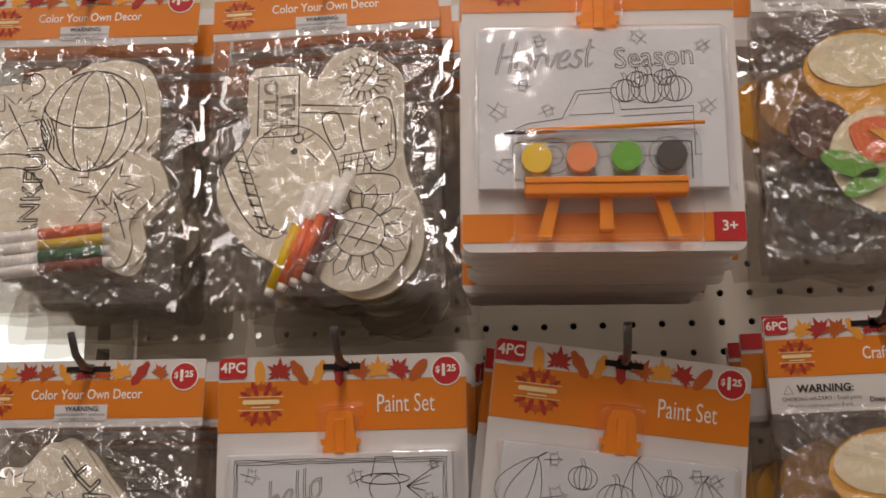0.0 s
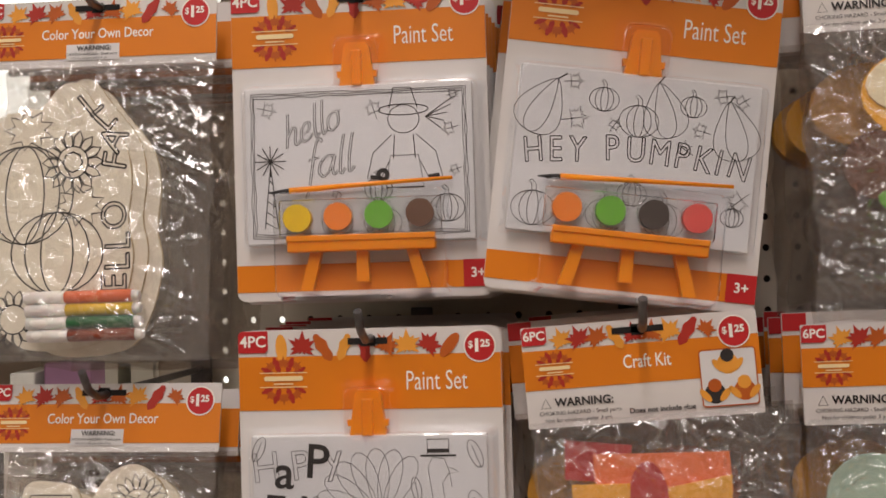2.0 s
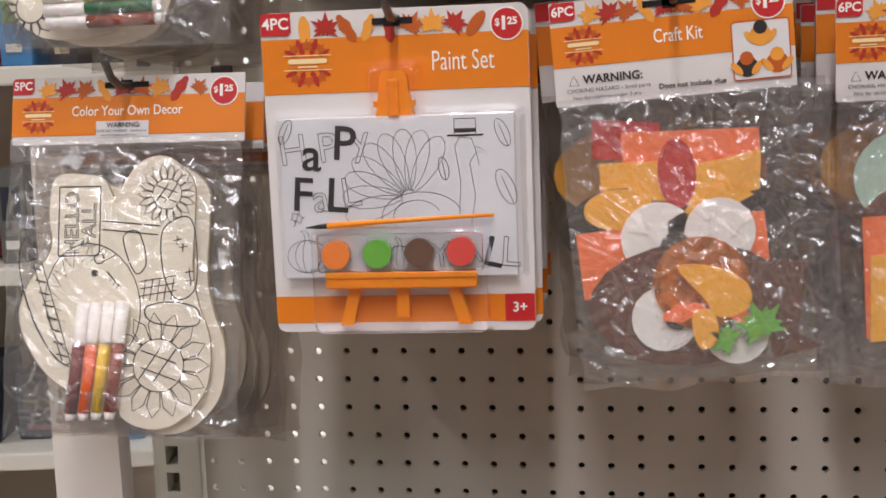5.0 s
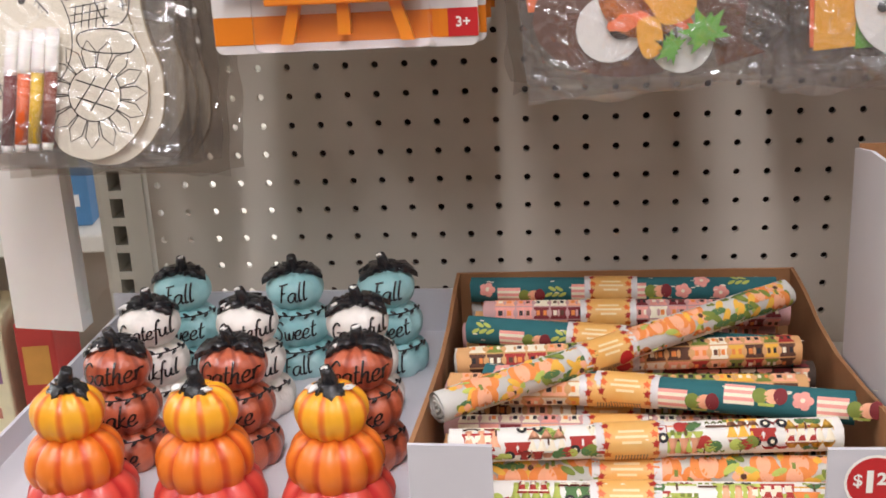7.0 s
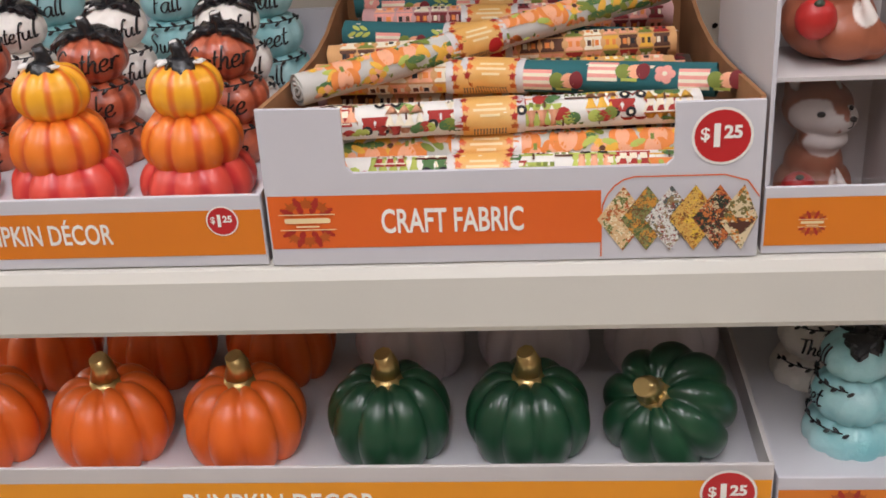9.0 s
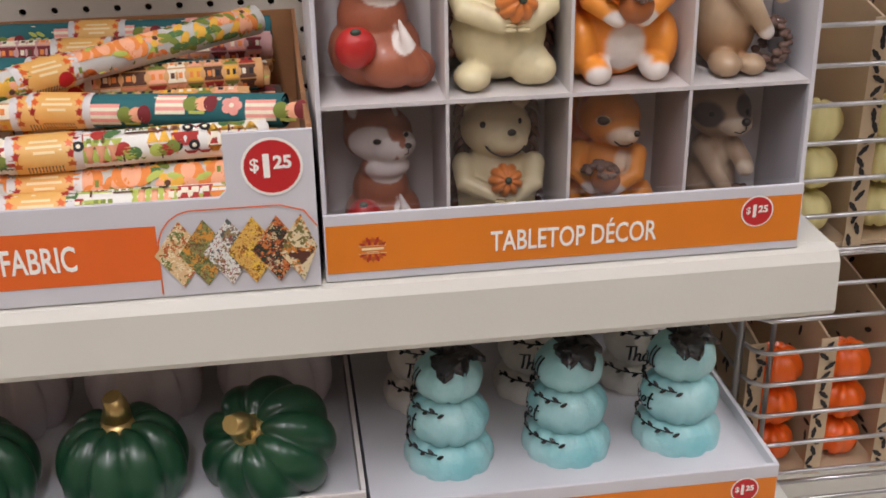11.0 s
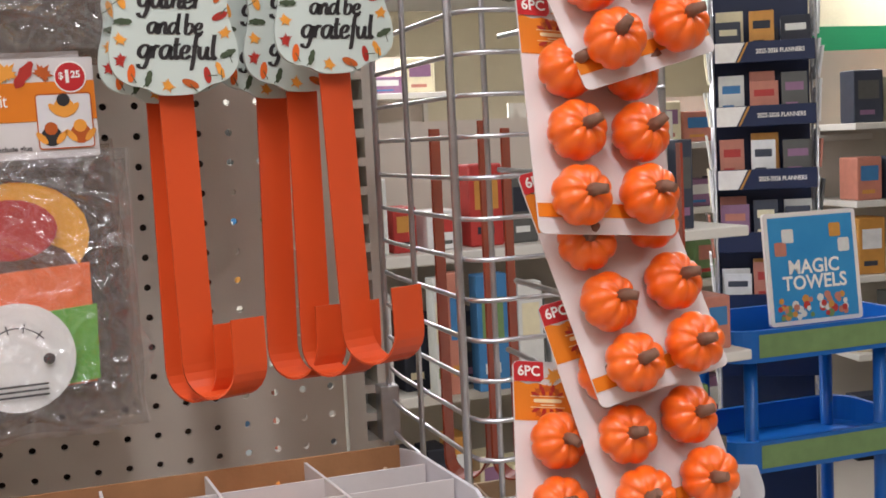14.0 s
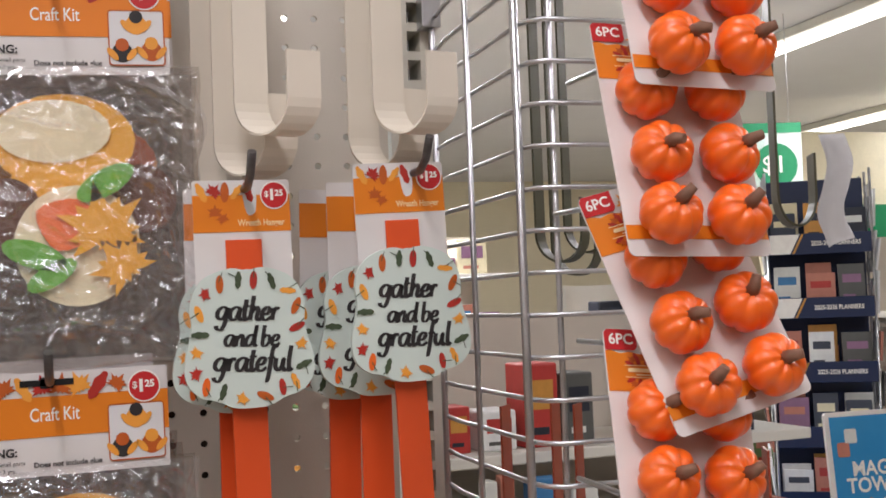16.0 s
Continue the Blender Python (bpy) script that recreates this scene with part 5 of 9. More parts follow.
def kit_bag(m, style, label, seed, W=0.146, H=0.246, BW=0.163, stack=3):
    t = thing("craft_kit", m, label, "craft kit", "foam craft kits")
    header_card(t, W, 0.064, -0.009, "6PC", "Craft Kit", kit=True)
    z0, z1 = 0.014 - H, -0.046
    bx = 0.008
    if style == "turkey":
        for pts, y, c in (
            ([(-.052, -.06), (-.010, -.066), (-.014, -.09), (-.054, -.085)], .003, "red"),
            ([(-.035, -.070), (.050, -.074), (.050, -.10), (-.035, -.094)], .001, "orange"),
            ([(-.050, -.088), (-.005, -.090), (-.01, -.115), (-.05, -.11)], -.001, "amber"),
            ([(.0, -.095), (.05, -.088), (.048, -.112), (.004, -.12)], -.002, "amber"),
            (disc(-.002, -.098, .012, .022), -.003, "red"),
            (disc(-.05, -.125, .03, .018, 20, 25), -.001, "dark"), (disc(.036, -.12, .03, .016, 20, -10), -.001, "dark"),
            (disc(-.04, -.118, .022, .013), -.003, "amber"), ([(-.01, -.128), (.03, -.105), (.044, -.115), (-.01, -.14)], -.004, "amber"),
            ([(-.068, -.132), (.05, -.126), (.052, -.17), (-.066, -.175)], -.002, "orange"),
            (disc(-.016, -.139, .024), -.004, "white"), (disc(.022, -.137, .022), -.0042, "white"), (disc(-.006, -.145, .010), -.006, "dark"),
            (disc(.0, -.182, .064, .040), -.005, "brown"), ([(.04, -.155), (.074, -.16), (.066, -.205), (.08, -.214), (.05, -.22)], -.0052, "brown"),
            (disc(-.016, -.190, .021), -.007, "white"), (disc(-.008, -.188, .009), -.009, "dark"), (disc(.028, -.202, .020), -.007, "white"), (disc(.018, -.196, .008), -.009, "dark"),
            (disc(.008, -.168, .030, .030, 26), -.0095, "glitter"),
            (leaf_shape(-.004, -.186, .014, 100, 1), -.0112, "orange"), (leaf_shape(.024, -.186, .014, 60, 1), -.0112, "orange"),
            (blob([(-.006, -.156), (.018, -.158), (.036, -.17), (.036, -.185), (.018, -.19), (.008, -.176)], 4), -.0125, "amber"),
            (blob([(.002, -.186), (.014, -.186), (.016, -.204), (.006, -.21), (.001, -.2)], 4), -.0125, "amber"),
            (leaf_shape(.043, -.198, .019, 20, 0), -.0125, "green"), (leaf_shape(.022, -.205, .013, 60, 0), -.0125, "green"),
        ):
            foam(t, pts, y, c)
        bx = 0.010
    elif style == "wreath":
        for pts, y, c in (
            (disc(.006, -.09, .044, .03), .002, "amber"), (disc(.0, -.084, .035, .02), .000, "cream"), (disc(.01, -.113, .036, .022), .001, "amber"),
            (disc(-.03, -.135, .022), -.002, "brown"), (disc(.052, -.128, .022), -.002, "brown"),
            (disc(.012, -.157, .038, .038, 28), -.004, "cream"), (blob([(-.012, -.135), (.014, -.128), (.026, -.148), (.0, -.160)], 4), -.0065, "orange"),
            (leaf_shape(.028, -.148, .032, 10, 0), -.0085, "amber"), (leaf_shape(.040, -.172, .024, 40, 0), -.0085, "amber"),
            (leaf_shape(-.014, -.162, .020, 70, 2), -.0085, "green"), (leaf_shape(.03, -.118, .02, -60, 2), -.0085, "green"), (leaf_shape(-.004, -.175, .017, 120, 2), -.0085, "green"),
        ):
            foam(t, pts, y, c)
    else:
        for pts, y, c in (
            (disc(.016, -.10, .046, .036), .002, "amber"), (disc(-.03, -.10, .03), .001, "mint"), (disc(.012, -.095, .03, .02), -.001, "red"),
            (disc(.0, -.128, .055, .03), .000, "brown"), ([(-.055, -.125), (.06, -.12), (.058, -.2), (-.052, -.205)], -.001, "orange"),
            ([(-.05, -.15), (-.018, -.148), (-.02, -.205), (-.05, -.207)], -.003, "amber"), ([(-.024, -.148), (.006, -.146), (.006, -.205), (-.024, -.207)], -.0035, "green"),
            ([(.03, -.15), (.062, -.148), (.060, -.198), (.03, -.2)], -.003, "green"), (disc(.010, -.178, .036, .036, 28), -.007, "white"),
        ):
            foam(t, pts, y, c)
        bm = bmesh.new()
        stroke(bm, arc(.010, -.182, .022, .024, 40, 140, 12), -.0094, .0008)
        for k in range(4):
            a = radians(50 + 27 * k)
            stroke(bm, [(.010 + .019 * math.cos(a), -.182 + .021 * math.sin(a)), (.010 + .025 * math.cos(a), -.182 + .027 * math.sin(a))], -.0094, .0008)
        for sx in (-.009, .029):
            flat(bm, disc(sx, -.180, .0038, n=14), -.0094)
        for k in range(3):
            stroke(bm, [(-.006, -.196 - .0035 * k), (.027, -.196 - .0035 * k)], -.0094, .0014)
        part("printed_face", bm, M_INK, t)
    bm = bmesh.new()
    crumpled(bm, bx - BW / 2, bx + BW / 2, z0, z1, -0.0135, 110, 140, seed, 0.0068, 0.009, 0.008)
    part("film_front", bm, M_FILM, t, "clear crinkled bag film")
    bm = bmesh.new()
    crumpled(bm, bx - BW / 2, bx + BW / 2, z0 - .002, z1, 0.010, 16, 22, seed + 3, 0.003, 0.0)
    part("film_back", bm, M_FILM_BACK, t, "bag back film, tinted dark for the shade between bags")
    rnd = random.Random(seed)
    for k in range(stack):
        yy = 0.026 + 0.034 * k
        dx, dz = rnd.uniform(-0.014, 0.006), rnd.uniform(-0.008, 0.008)
        b = thing("craft_kit_behind", m @ pose(dx, yy, dz), "clear foam craft kit bag hanging behind the front one", "craft kit", "foam craft kits")
        bm = bmesh.new()
        slab(bm, rrect(-W / 2, W / 2, -0.05, 0.014, 0.001, 2), -0.003, -0.001)
        hc = part("header_card", bm, M_CARD, b)
        bm = bmesh.new()
        flat(bm, [(-W / 2, -.001), (-W / 2, -0.026), (W / 2, -0.026), (W / 2, -.001)], -0.0034)
        part("orange_band", bm, M_ORANGE, hc)
        bm = bmesh.new()
        flat(bm, [(-W / 2 + .0004, .002), (-W / 2 + .016, .002), (-W / 2 + .016, .0136), (-W / 2 + .0004, .0136)], -0.0036)
        part("count_tab", bm, M_RED, hc)
        for c, px, pz in (("brown", -.01, -.17), ("orange", .02, -.11), ("amber", -.03, -.10)):
            foam(b, disc(px, pz, .04, .028), rnd.uniform(0, .004), c)
        bm = bmesh.new()
        crumpled(bm, bx - BW / 2, bx + BW / 2, z0, z1, -0.006, 22, 28, seed * 5 + k, 0.005, 0.006, 0.008)
        part("film_front", bm, M_FILM_BACK, b)
    return t


KITS = [
    (0.2165, 1.620, -0.226, -3.8, 0, "turkey", "clear bag of foam turkey craft pieces with an orange header", 21, 3),
    (0.404, 2.138, -0.226, 1.0, 0, "wreath", "clear bag of foam leaf craft pieces with an orange header", 22, 3),
    (0.398, 1.863, -0.208, -1.2, 0, "wreath", "clear bag of foam wreath craft pieces with an orange header", 23, 4),
    (0.393, 1.614, -0.196, -1.0, 0, "face", "clear bag of foam face craft pieces with an orange header", 25, 5),
]
for x, z, y, roll, twist, style, lab, seed, st in KITS:
    kit_bag(hang(x, z, y, roll, twist), style, lab, seed, stack=st)
    hook(x + 0.002, y - 0.012, z + 0.0105)


# ---------------------------------------------------------------- trays and boxes on the shelves
def tray(x0, x1, y0, y1, z0, rim, insert, col, label, title, tx, tsize, badge_x=None, badge_z=None, mark=None, orange=None):
    """A printed display tray: white board, coloured band on the front, white insert plate."""
    t = thing("display_tray", pose(0, 0, 0), label, "display tray", "display trays")
    th = 0.003
    for nm, dims, bev in (("front_panel", (x0, x1, y0, y0 + th, z0, rim), 0.0008), ("back_panel", (x0, x1, y1 - th, y1, z0, rim + 0.02), 0), ("side_panel", (x0, x0 + th, y0 + th, y1 - th, z0, rim), 0), ("side_panel", (x1 - th, x1, y0 + th, y1 - th, z0, rim), 0), ("tray_floor", (x0 + th, x1 - th, y0 + th, y1 - th, z0, z0 + 0.002), 0)):
        bm = bmesh.new()
        box(bm, *dims, bev)
        part(nm, bm, M_BOXWHITE if col is None else col, t)
    bm = bmesh.new()
    box(bm, x0 + th, x1 - th, y0 + th, y1 - th, insert - 0.003, insert)
    part("insert_plate", bm, M_BOXWHITE, t, "white card insert plate")
    h = rim - z0
    yf = y0 - 0.0004
    bm = bmesh.new()
    flat(bm, [(x0 + .001, z0 + h * 0.16), (x1 - .001, z0 + h * 0.16), (x1 - .001, z0 + h * 0.80), (x0 + .001, z0 + h * 0.80)], yf)
    part("front_band", bm, orange or M_ORANGE, t, "orange printed band")
    bm = bmesh.new()
    words(bm, title, tx, z0 + h * 0.48, yf - 0.0004, tsize, 0.0003, 0, 0, 0.63)
    part("title", bm, M_WHITE_INK, t)
    if badge_x is not None:
        badge(t, badge_x, badge_z, yf - 0.0006, 0.0088)
    if mark is not None:
        logo(t, mark, z0 + h * 0.48, yf - 0.0004, h * 0.34)
    return t


M_YELLOWO = mat("yellow_orange_print", rgb(240, 156, 20), 0.42, var=0.04, scale=20, coat=0.1)
ZU, ZL = 1.120, 0.918
tray(-0.217, 0.0875, -0.385, -0.035, ZU, 1.166, 1.147, None, "white display tray with an orange band, holding stacked pumpkin ornaments", "PUMPKIN DÉCOR", -0.051, 0.0185, 0.063, 1.150, -0.174)
tray(0.397, 0.668, -0.392, -0.05, ZL, 0.965, 0.957, None, "white display tray with an orange band, holding teal pumpkin ornaments", "PUMPKIN DÉCOR", 0.534, 0.0165, 0.645, 0.948, 0.442)
tray(-0.215, 0.394, -0.394, -0.05, ZL, 0.977, 0.955, M_BOXGREY, "yellow-orange display tray holding glazed ceramic pumpkins", "PUMPKIN DECOR", 0.075, 0.026, None, None, None, M_YELLOWO)
for ob in [o for o in scene.objects if o.name.startswith("display_tray")][-1:]:
    badge(ob, 0.366, 0.956, -0.396, 0.0165)

M_STEM_K = mat("black_gloss_paint", rgb(34, 33, 36), 0.26, var=0.3, scale=60, bump=0.6, bscale=260, coat=0.3)
M_SNOW = mat("white_dab_paint", rgb(235, 230, 225), 0.6, var=0.05)
M_PK_RED = mat("pumpkin_red_glaze", rgb(228, 84, 70), 0.38, var=0.10, scale=30, coat=0.2, grooves=(10, rgb(204, 44, 52)))
M_PK_ORA = mat("pumpkin_orange_glaze", rgb(248, 132, 44), 0.36, var=0.10, scale=24, coat=0.2, grooves=(10, rgb(214, 62, 28)))
M_PK_YEL = mat("pumpkin_yellow_glaze", rgb(252, 190, 50), 0.36, col2=rgb(250, 160, 40), scale=22, coat=0.2, grooves=(9, rgb(222, 70, 30)))
# grooves simply a darker rust than the ribs
M_PK_RUST = mat("pumpkin_rust_paint", rgb(176, 76, 48), 0.30, col2=rgb(214, 122, 88), scale=60, bump=0.9, bscale=130, coat=0.4, grooves=(10, rgb(132, 50, 30)))
M_PK_WHITE = mat("pumpkin_white_paint", rgb(238, 231, 222), 0.4, var=0.06, scale=40, bump=0.8, bscale=150, coat=0.2)
M_PK_TEAL = mat("pumpkin_teal_paint", rgb(134, 200, 204), 0.42, col2=rgb(186, 220, 220), scale=45, bump=0.8, bscale=150, coat=0.2)


def leaf_cap(bm, cx, cy, cz, r, rnd, angles, droop):
    """Thick lobed leaves lying over the crown, their tips curling out past it."""
    for a in angles:
        a = radians(a + rnd.uniform(-14, 14))
        ln = r * rnd.uniform(0.85, 1.12)
        pr = [(0, .10), (.18, .26), (.34, .40), (.46, .27), (.60, .36), (.74, .22), (.86, .20), (1, .03)]
        top, low = [], []
        for u, w in pr:
            h = cz + .0025 * math.sin(u * 3) - droop * r * max(0, u - .35) ** 1.6 + rnd.uniform(-.0004, .0004)
            px, py = cx + math.cos(a) * ln * u, cy + math.sin(a) * ln * u
            ex, ey = -math.sin(a) * w * r * 1.15, math.cos(a) * w * r * 1.15
            top.append([bm.verts.new((px + ex * k, py + ey * k, h + (.0016 if k == 0 else .0022 * rnd.uniform(.2, 1)) )) for k in (-1, 0, 1)])
            low.append([bm.verts.new((px + ex * k, py + ey * k, h - .0022)) for k in (-1, 0, 1)])
        for A, B in zip(zip(top, low), zip(top[1:], low[1:])):
            for k in (0, 1):
                bm.faces.new((A[0][k], A[0][k + 1], B[0][k + 1], B[0][k])).smooth = True
                bm.faces.new((A[1][k + 1], A[1][k], B[1][k], B[1][k + 1]))
            bm.faces.new((A[0][0], B[0][0], B[1][0], A[1][0]))
            bm.faces.new((A[0][2], A[1][2], B[1][2], B[0][2]))


def stacked_pumpkin(x, y, z, kind, rnd, text=("",), turn=0.0):
    spec = {
        "glazed": (("pumpkin_base", M_PK_RED, .0365, .046, .020, 10), ("pumpkin_middle", M_PK_ORA, .0315, .046, .046, 10), ("pumpkin_top", M_PK_YEL, .0235, .036, .079, 9)),
        "rust": (("pumpkin_base", M_PK_RUST, .031, .040, .018, 10), ("pumpkin_middle", M_PK_RUST, .0275, .038, .047, 10), ("pumpkin_top", M_PK_RUST, .0235, .033, .077, 9)),
        "white": (("pumpkin_base", M_PK_WHITE, .031, .040, .018, 10), ("pumpkin_middle", M_PK_WHITE, .0275, .038, .047, 10), ("pumpkin_top", M_PK_WHITE, .0235, .033, .077, 9)),
        "teal": (("pumpkin_base", M_PK_TEAL, .031, .040, .018, 10), ("pumpkin_middle", M_PK_TEAL, .0275, .038, .047, 10), ("pumpkin_top", M_PK_TEAL, .0235, .033, .077, 9)),
    }[kind]
    names = {"glazed": "glossy red, orange and yellow stacked pumpkin ornament", "rust": "rust painted stacked pumpkin ornament lettered in black", "white": "white painted stacked pumpkin ornament lettered in black", "teal": "pale teal stacked pumpkin ornament with black leaves"}
    t = thing("pumpkin_ornament", pose(x, y, z, 0, 0, turn), names[kind], "ornament", "stacked pumpkin ornaments")
    for nm, m, R, H, zc, ribs in spec:
        bm = bmesh.new()
        gourd(bm, rnd.uniform(-.001, .001), 0, zc, R, H, ribs, .12 if kind == "glazed" else .07, .15, 50, 14)
        part(nm, bm, m, t)
    zt = spec[-1][4] + spec[-1][3] / 2 - 0.003
    lean = rnd.uniform(-.004, .004)
    bm = bmesh.new()
    tube(bm, [(0, 0, zt - .002), (lean * .2, 0, zt + .005), (lean * .6, -.001, zt + .010), (lean, -.002, zt + .0145)], .0058, 9, .0036)
    st = part("stem", bm, M_STEM_K, t, "black stem")
    bm = bmesh.new()
    if kind == "glazed":
        leaf_cap(bm, 0, -0.002, zt + .0015, .0165, rnd, ((-75, -160) if rnd.random() < .5 else (-150, -25, 80)), 1.5)
    else:
        leaf_cap(bm, 0, 0, zt + .0022, .0235, rnd, (-172, -8, 150, 30, 95), .55)
    part("leaf_cap", bm, M_STEM_K, t, "glossy black leaves")
    if kind != "glazed" or rnd.random() < .4:
        for px, py, pz, q in ((lean, -.002, zt + .0142, .0034), (rnd.uniform(-.016, -.010), -.006, zt + .0030, .0050), (rnd.uniform(.008, .014), -.006, zt + .0032, .0040)):
            if rnd.random() < .5:
                q *= .8
                bm = bmesh.new()
                ball(bm, (px, py, pz), q, q * .9, q * .42, 12, 8)
                for v in bm.verts:
                    v.co += Vector((1, 1, .4)) * .0026 * noise.noise(v.co * 420)
                part("paint_dab", bm, M_SNOW, t, "white snow paint dab")
    if any(text):
        bm = bmesh.new()
        for (nm, m, R, H, zc, ribs), s in zip(spec[::-1], text):
            if s:
                script(bm, s, 0.001, zc - .004, 0, .0078 if len(s) < 7 else .0064, .0013, rnd.uniform(0, 7), .15, wrap=lambda px, pz, R=R, zc=zc, H=H: -R * 1.01 * math.sqrt(max(0.05, 1 - (px / R) ** 2)) * max(.3, (1 - ((pz - zc) / (H * .5)) ** 2)) ** .3 - .0005, contrast=.3)
        part("lettering", bm, M_STEM_K, t, "black brushed lettering")
        for zc in (.062, .032):
            R = .0252 if zc > .05 else .0285
            bm = bmesh.new()
            for k in range(13):
                a = radians(-168 + 13 * k)
                px, py = R * math.cos(a), R * math.sin(a)
                side = Matrix.Rotation(a + math.pi / 2, 3, "Z") @ Euler((0, radians(38 if k % 2 else -38), 0)).to_matrix()
                ball(bm, (px, py, zc + (.0016 if k % 2 else -.0016)), .0030, .0012, .0013, 6, 4, side)
            tube(bm, [(R * 1.0 * math.cos(radians(b)), R * 1.0 * math.sin(radians(b)), zc) for b in range(-172, -5, 12)], .0006, 5)
            part("leaf_garland", bm, M_STEM_K, t, "black painted leaf garland")
    return t


rnd = random.Random(2)
for xx in (-0.130, -0.045, 0.039):
    stacked_pumpkin(xx, -0.338, 1.138, "glazed", rnd, turn=rnd.uniform(-20, 20))
for xx in (-0.124, -0.043, 0.044):
    stacked_pumpkin(xx, -0.268, 1.140, "rust", rnd, ("Gather", "make", "some"), 4)
for xx in (-0.128, -0.053, 0.031):
    stacked_pumpkin(xx, -0.190, 1.140, "white", rnd, ("Grateful", "Thankful", ""), 6)
for xx in (-0.126, -0.034, 0.041):
    stacked_pumpkin(xx, -0.112, 1.139, "teal", rnd, ("Fall", "Sweet", "Fall"), 5)
for xx in (0.455, 0.537, 0.616):
    stacked_pumpkin(xx, -0.335, 0.944, "teal", rnd, ("Fall", "Sweet", ""), -98)
for xx in (0.449, 0.532, 0.612):
    stacked_pumpkin(xx, -0.255, 0.944, "white", rnd, ("Grateful", "Thankful", ""), 5)

M_GREEN_G = mat("dark_green_glaze", rgb(24, 60, 42), 0.28, col2=rgb(46, 92, 62), scale=18, coat=0.3)
M_ORANGE_G = mat("satin_orange_glaze", rgb(240, 110, 40), 0.35, var=0.08, scale=18, coat=0.2)
M_WHITE_G = mat("satin_white_glaze", rgb(226, 214, 220), 0.4, var=0.04, scale=18, coat=0.2)
M_GOLD = mat("gold_leaf", (0.72, 0.52, 0.22), 0.3, 0.9, var=0.2, scale=60, bump=0.1)


def ceramic_pumpkin(x, y, z, m, label, tilt=None, R=0.043):
    t = thing("ceramic_pumpkin", pose(x, y, z), label, "ceramic pumpkin", "ceramic pumpkins")
    rot = Euler(tilt).to_matrix() if tilt else None
    bm = bmesh.new()
    gourd(bm, 0, 0, 0.034, R, 0.074, 9, .16, .3, 72, 18, tilt=rot)
    part("pumpkin_body", bm, m, t)
    pts = [Vector(p) for p in ((0, 0, .024), (0, 0, .034), (.001, -.001, .044), (-.001, -.003, .052))]
    bm = bmesh.new()
    if rot:
        pts = [rot @ p for p in pts]
    tube(bm, [p + Vector((0, 0, .034)) for p in pts[:2]], .014, 8, .010)
    tube(bm, [p + Vector((0, 0, .034)) for p in pts[1:]], .010, 8, .0062)
    part("stem", bm, M_GOLD, t, "gold painted stem")


for xx in (-0.142, -0.050, 0.044):
    ceramic_pumpkin(xx, -0.338, 0.944, M_ORANGE_G, "satin orange ceramic pumpkin with a gold stem")
for xx in (0.145, 0.240):
    ceramic_pumpkin(xx, -0.338, 0.944, M_GREEN_G, "dark green ceramic pumpkin with a gold stem")
ceramic_pumpkin(0.334, -0.335, 0.946, M_GREEN_G, "dark green ceramic pumpkin tipped over", (0.55, -0.5, 0), 0.046)
for k, xx in enumerate((-0.148, -0.056, 0.038, 0.139, 0.233, 0.328)):
    ceramic_pumpkin(xx + 0.012, -0.235, 0.944, M_ORANGE_G if k < 3 else M_WHITE_G, "satin %s ceramic pumpkin with a gold stem" % ("orange" if k < 3 else "white"))

# bottom shelf, barely seen
tray(0.30, 0.66, -0.40, -0.08, 0.722, 0.758, 0.745, None, "white display tray of snowy pumpkin ornaments", "PUMPKIN DÉCOR", 0.46, 0.016)
for k in range(4):
    stacked_pumpkin(0.345 + 0.085 * k, -0.34, 0.742, "white", rnd, ("", "", ""), 20)


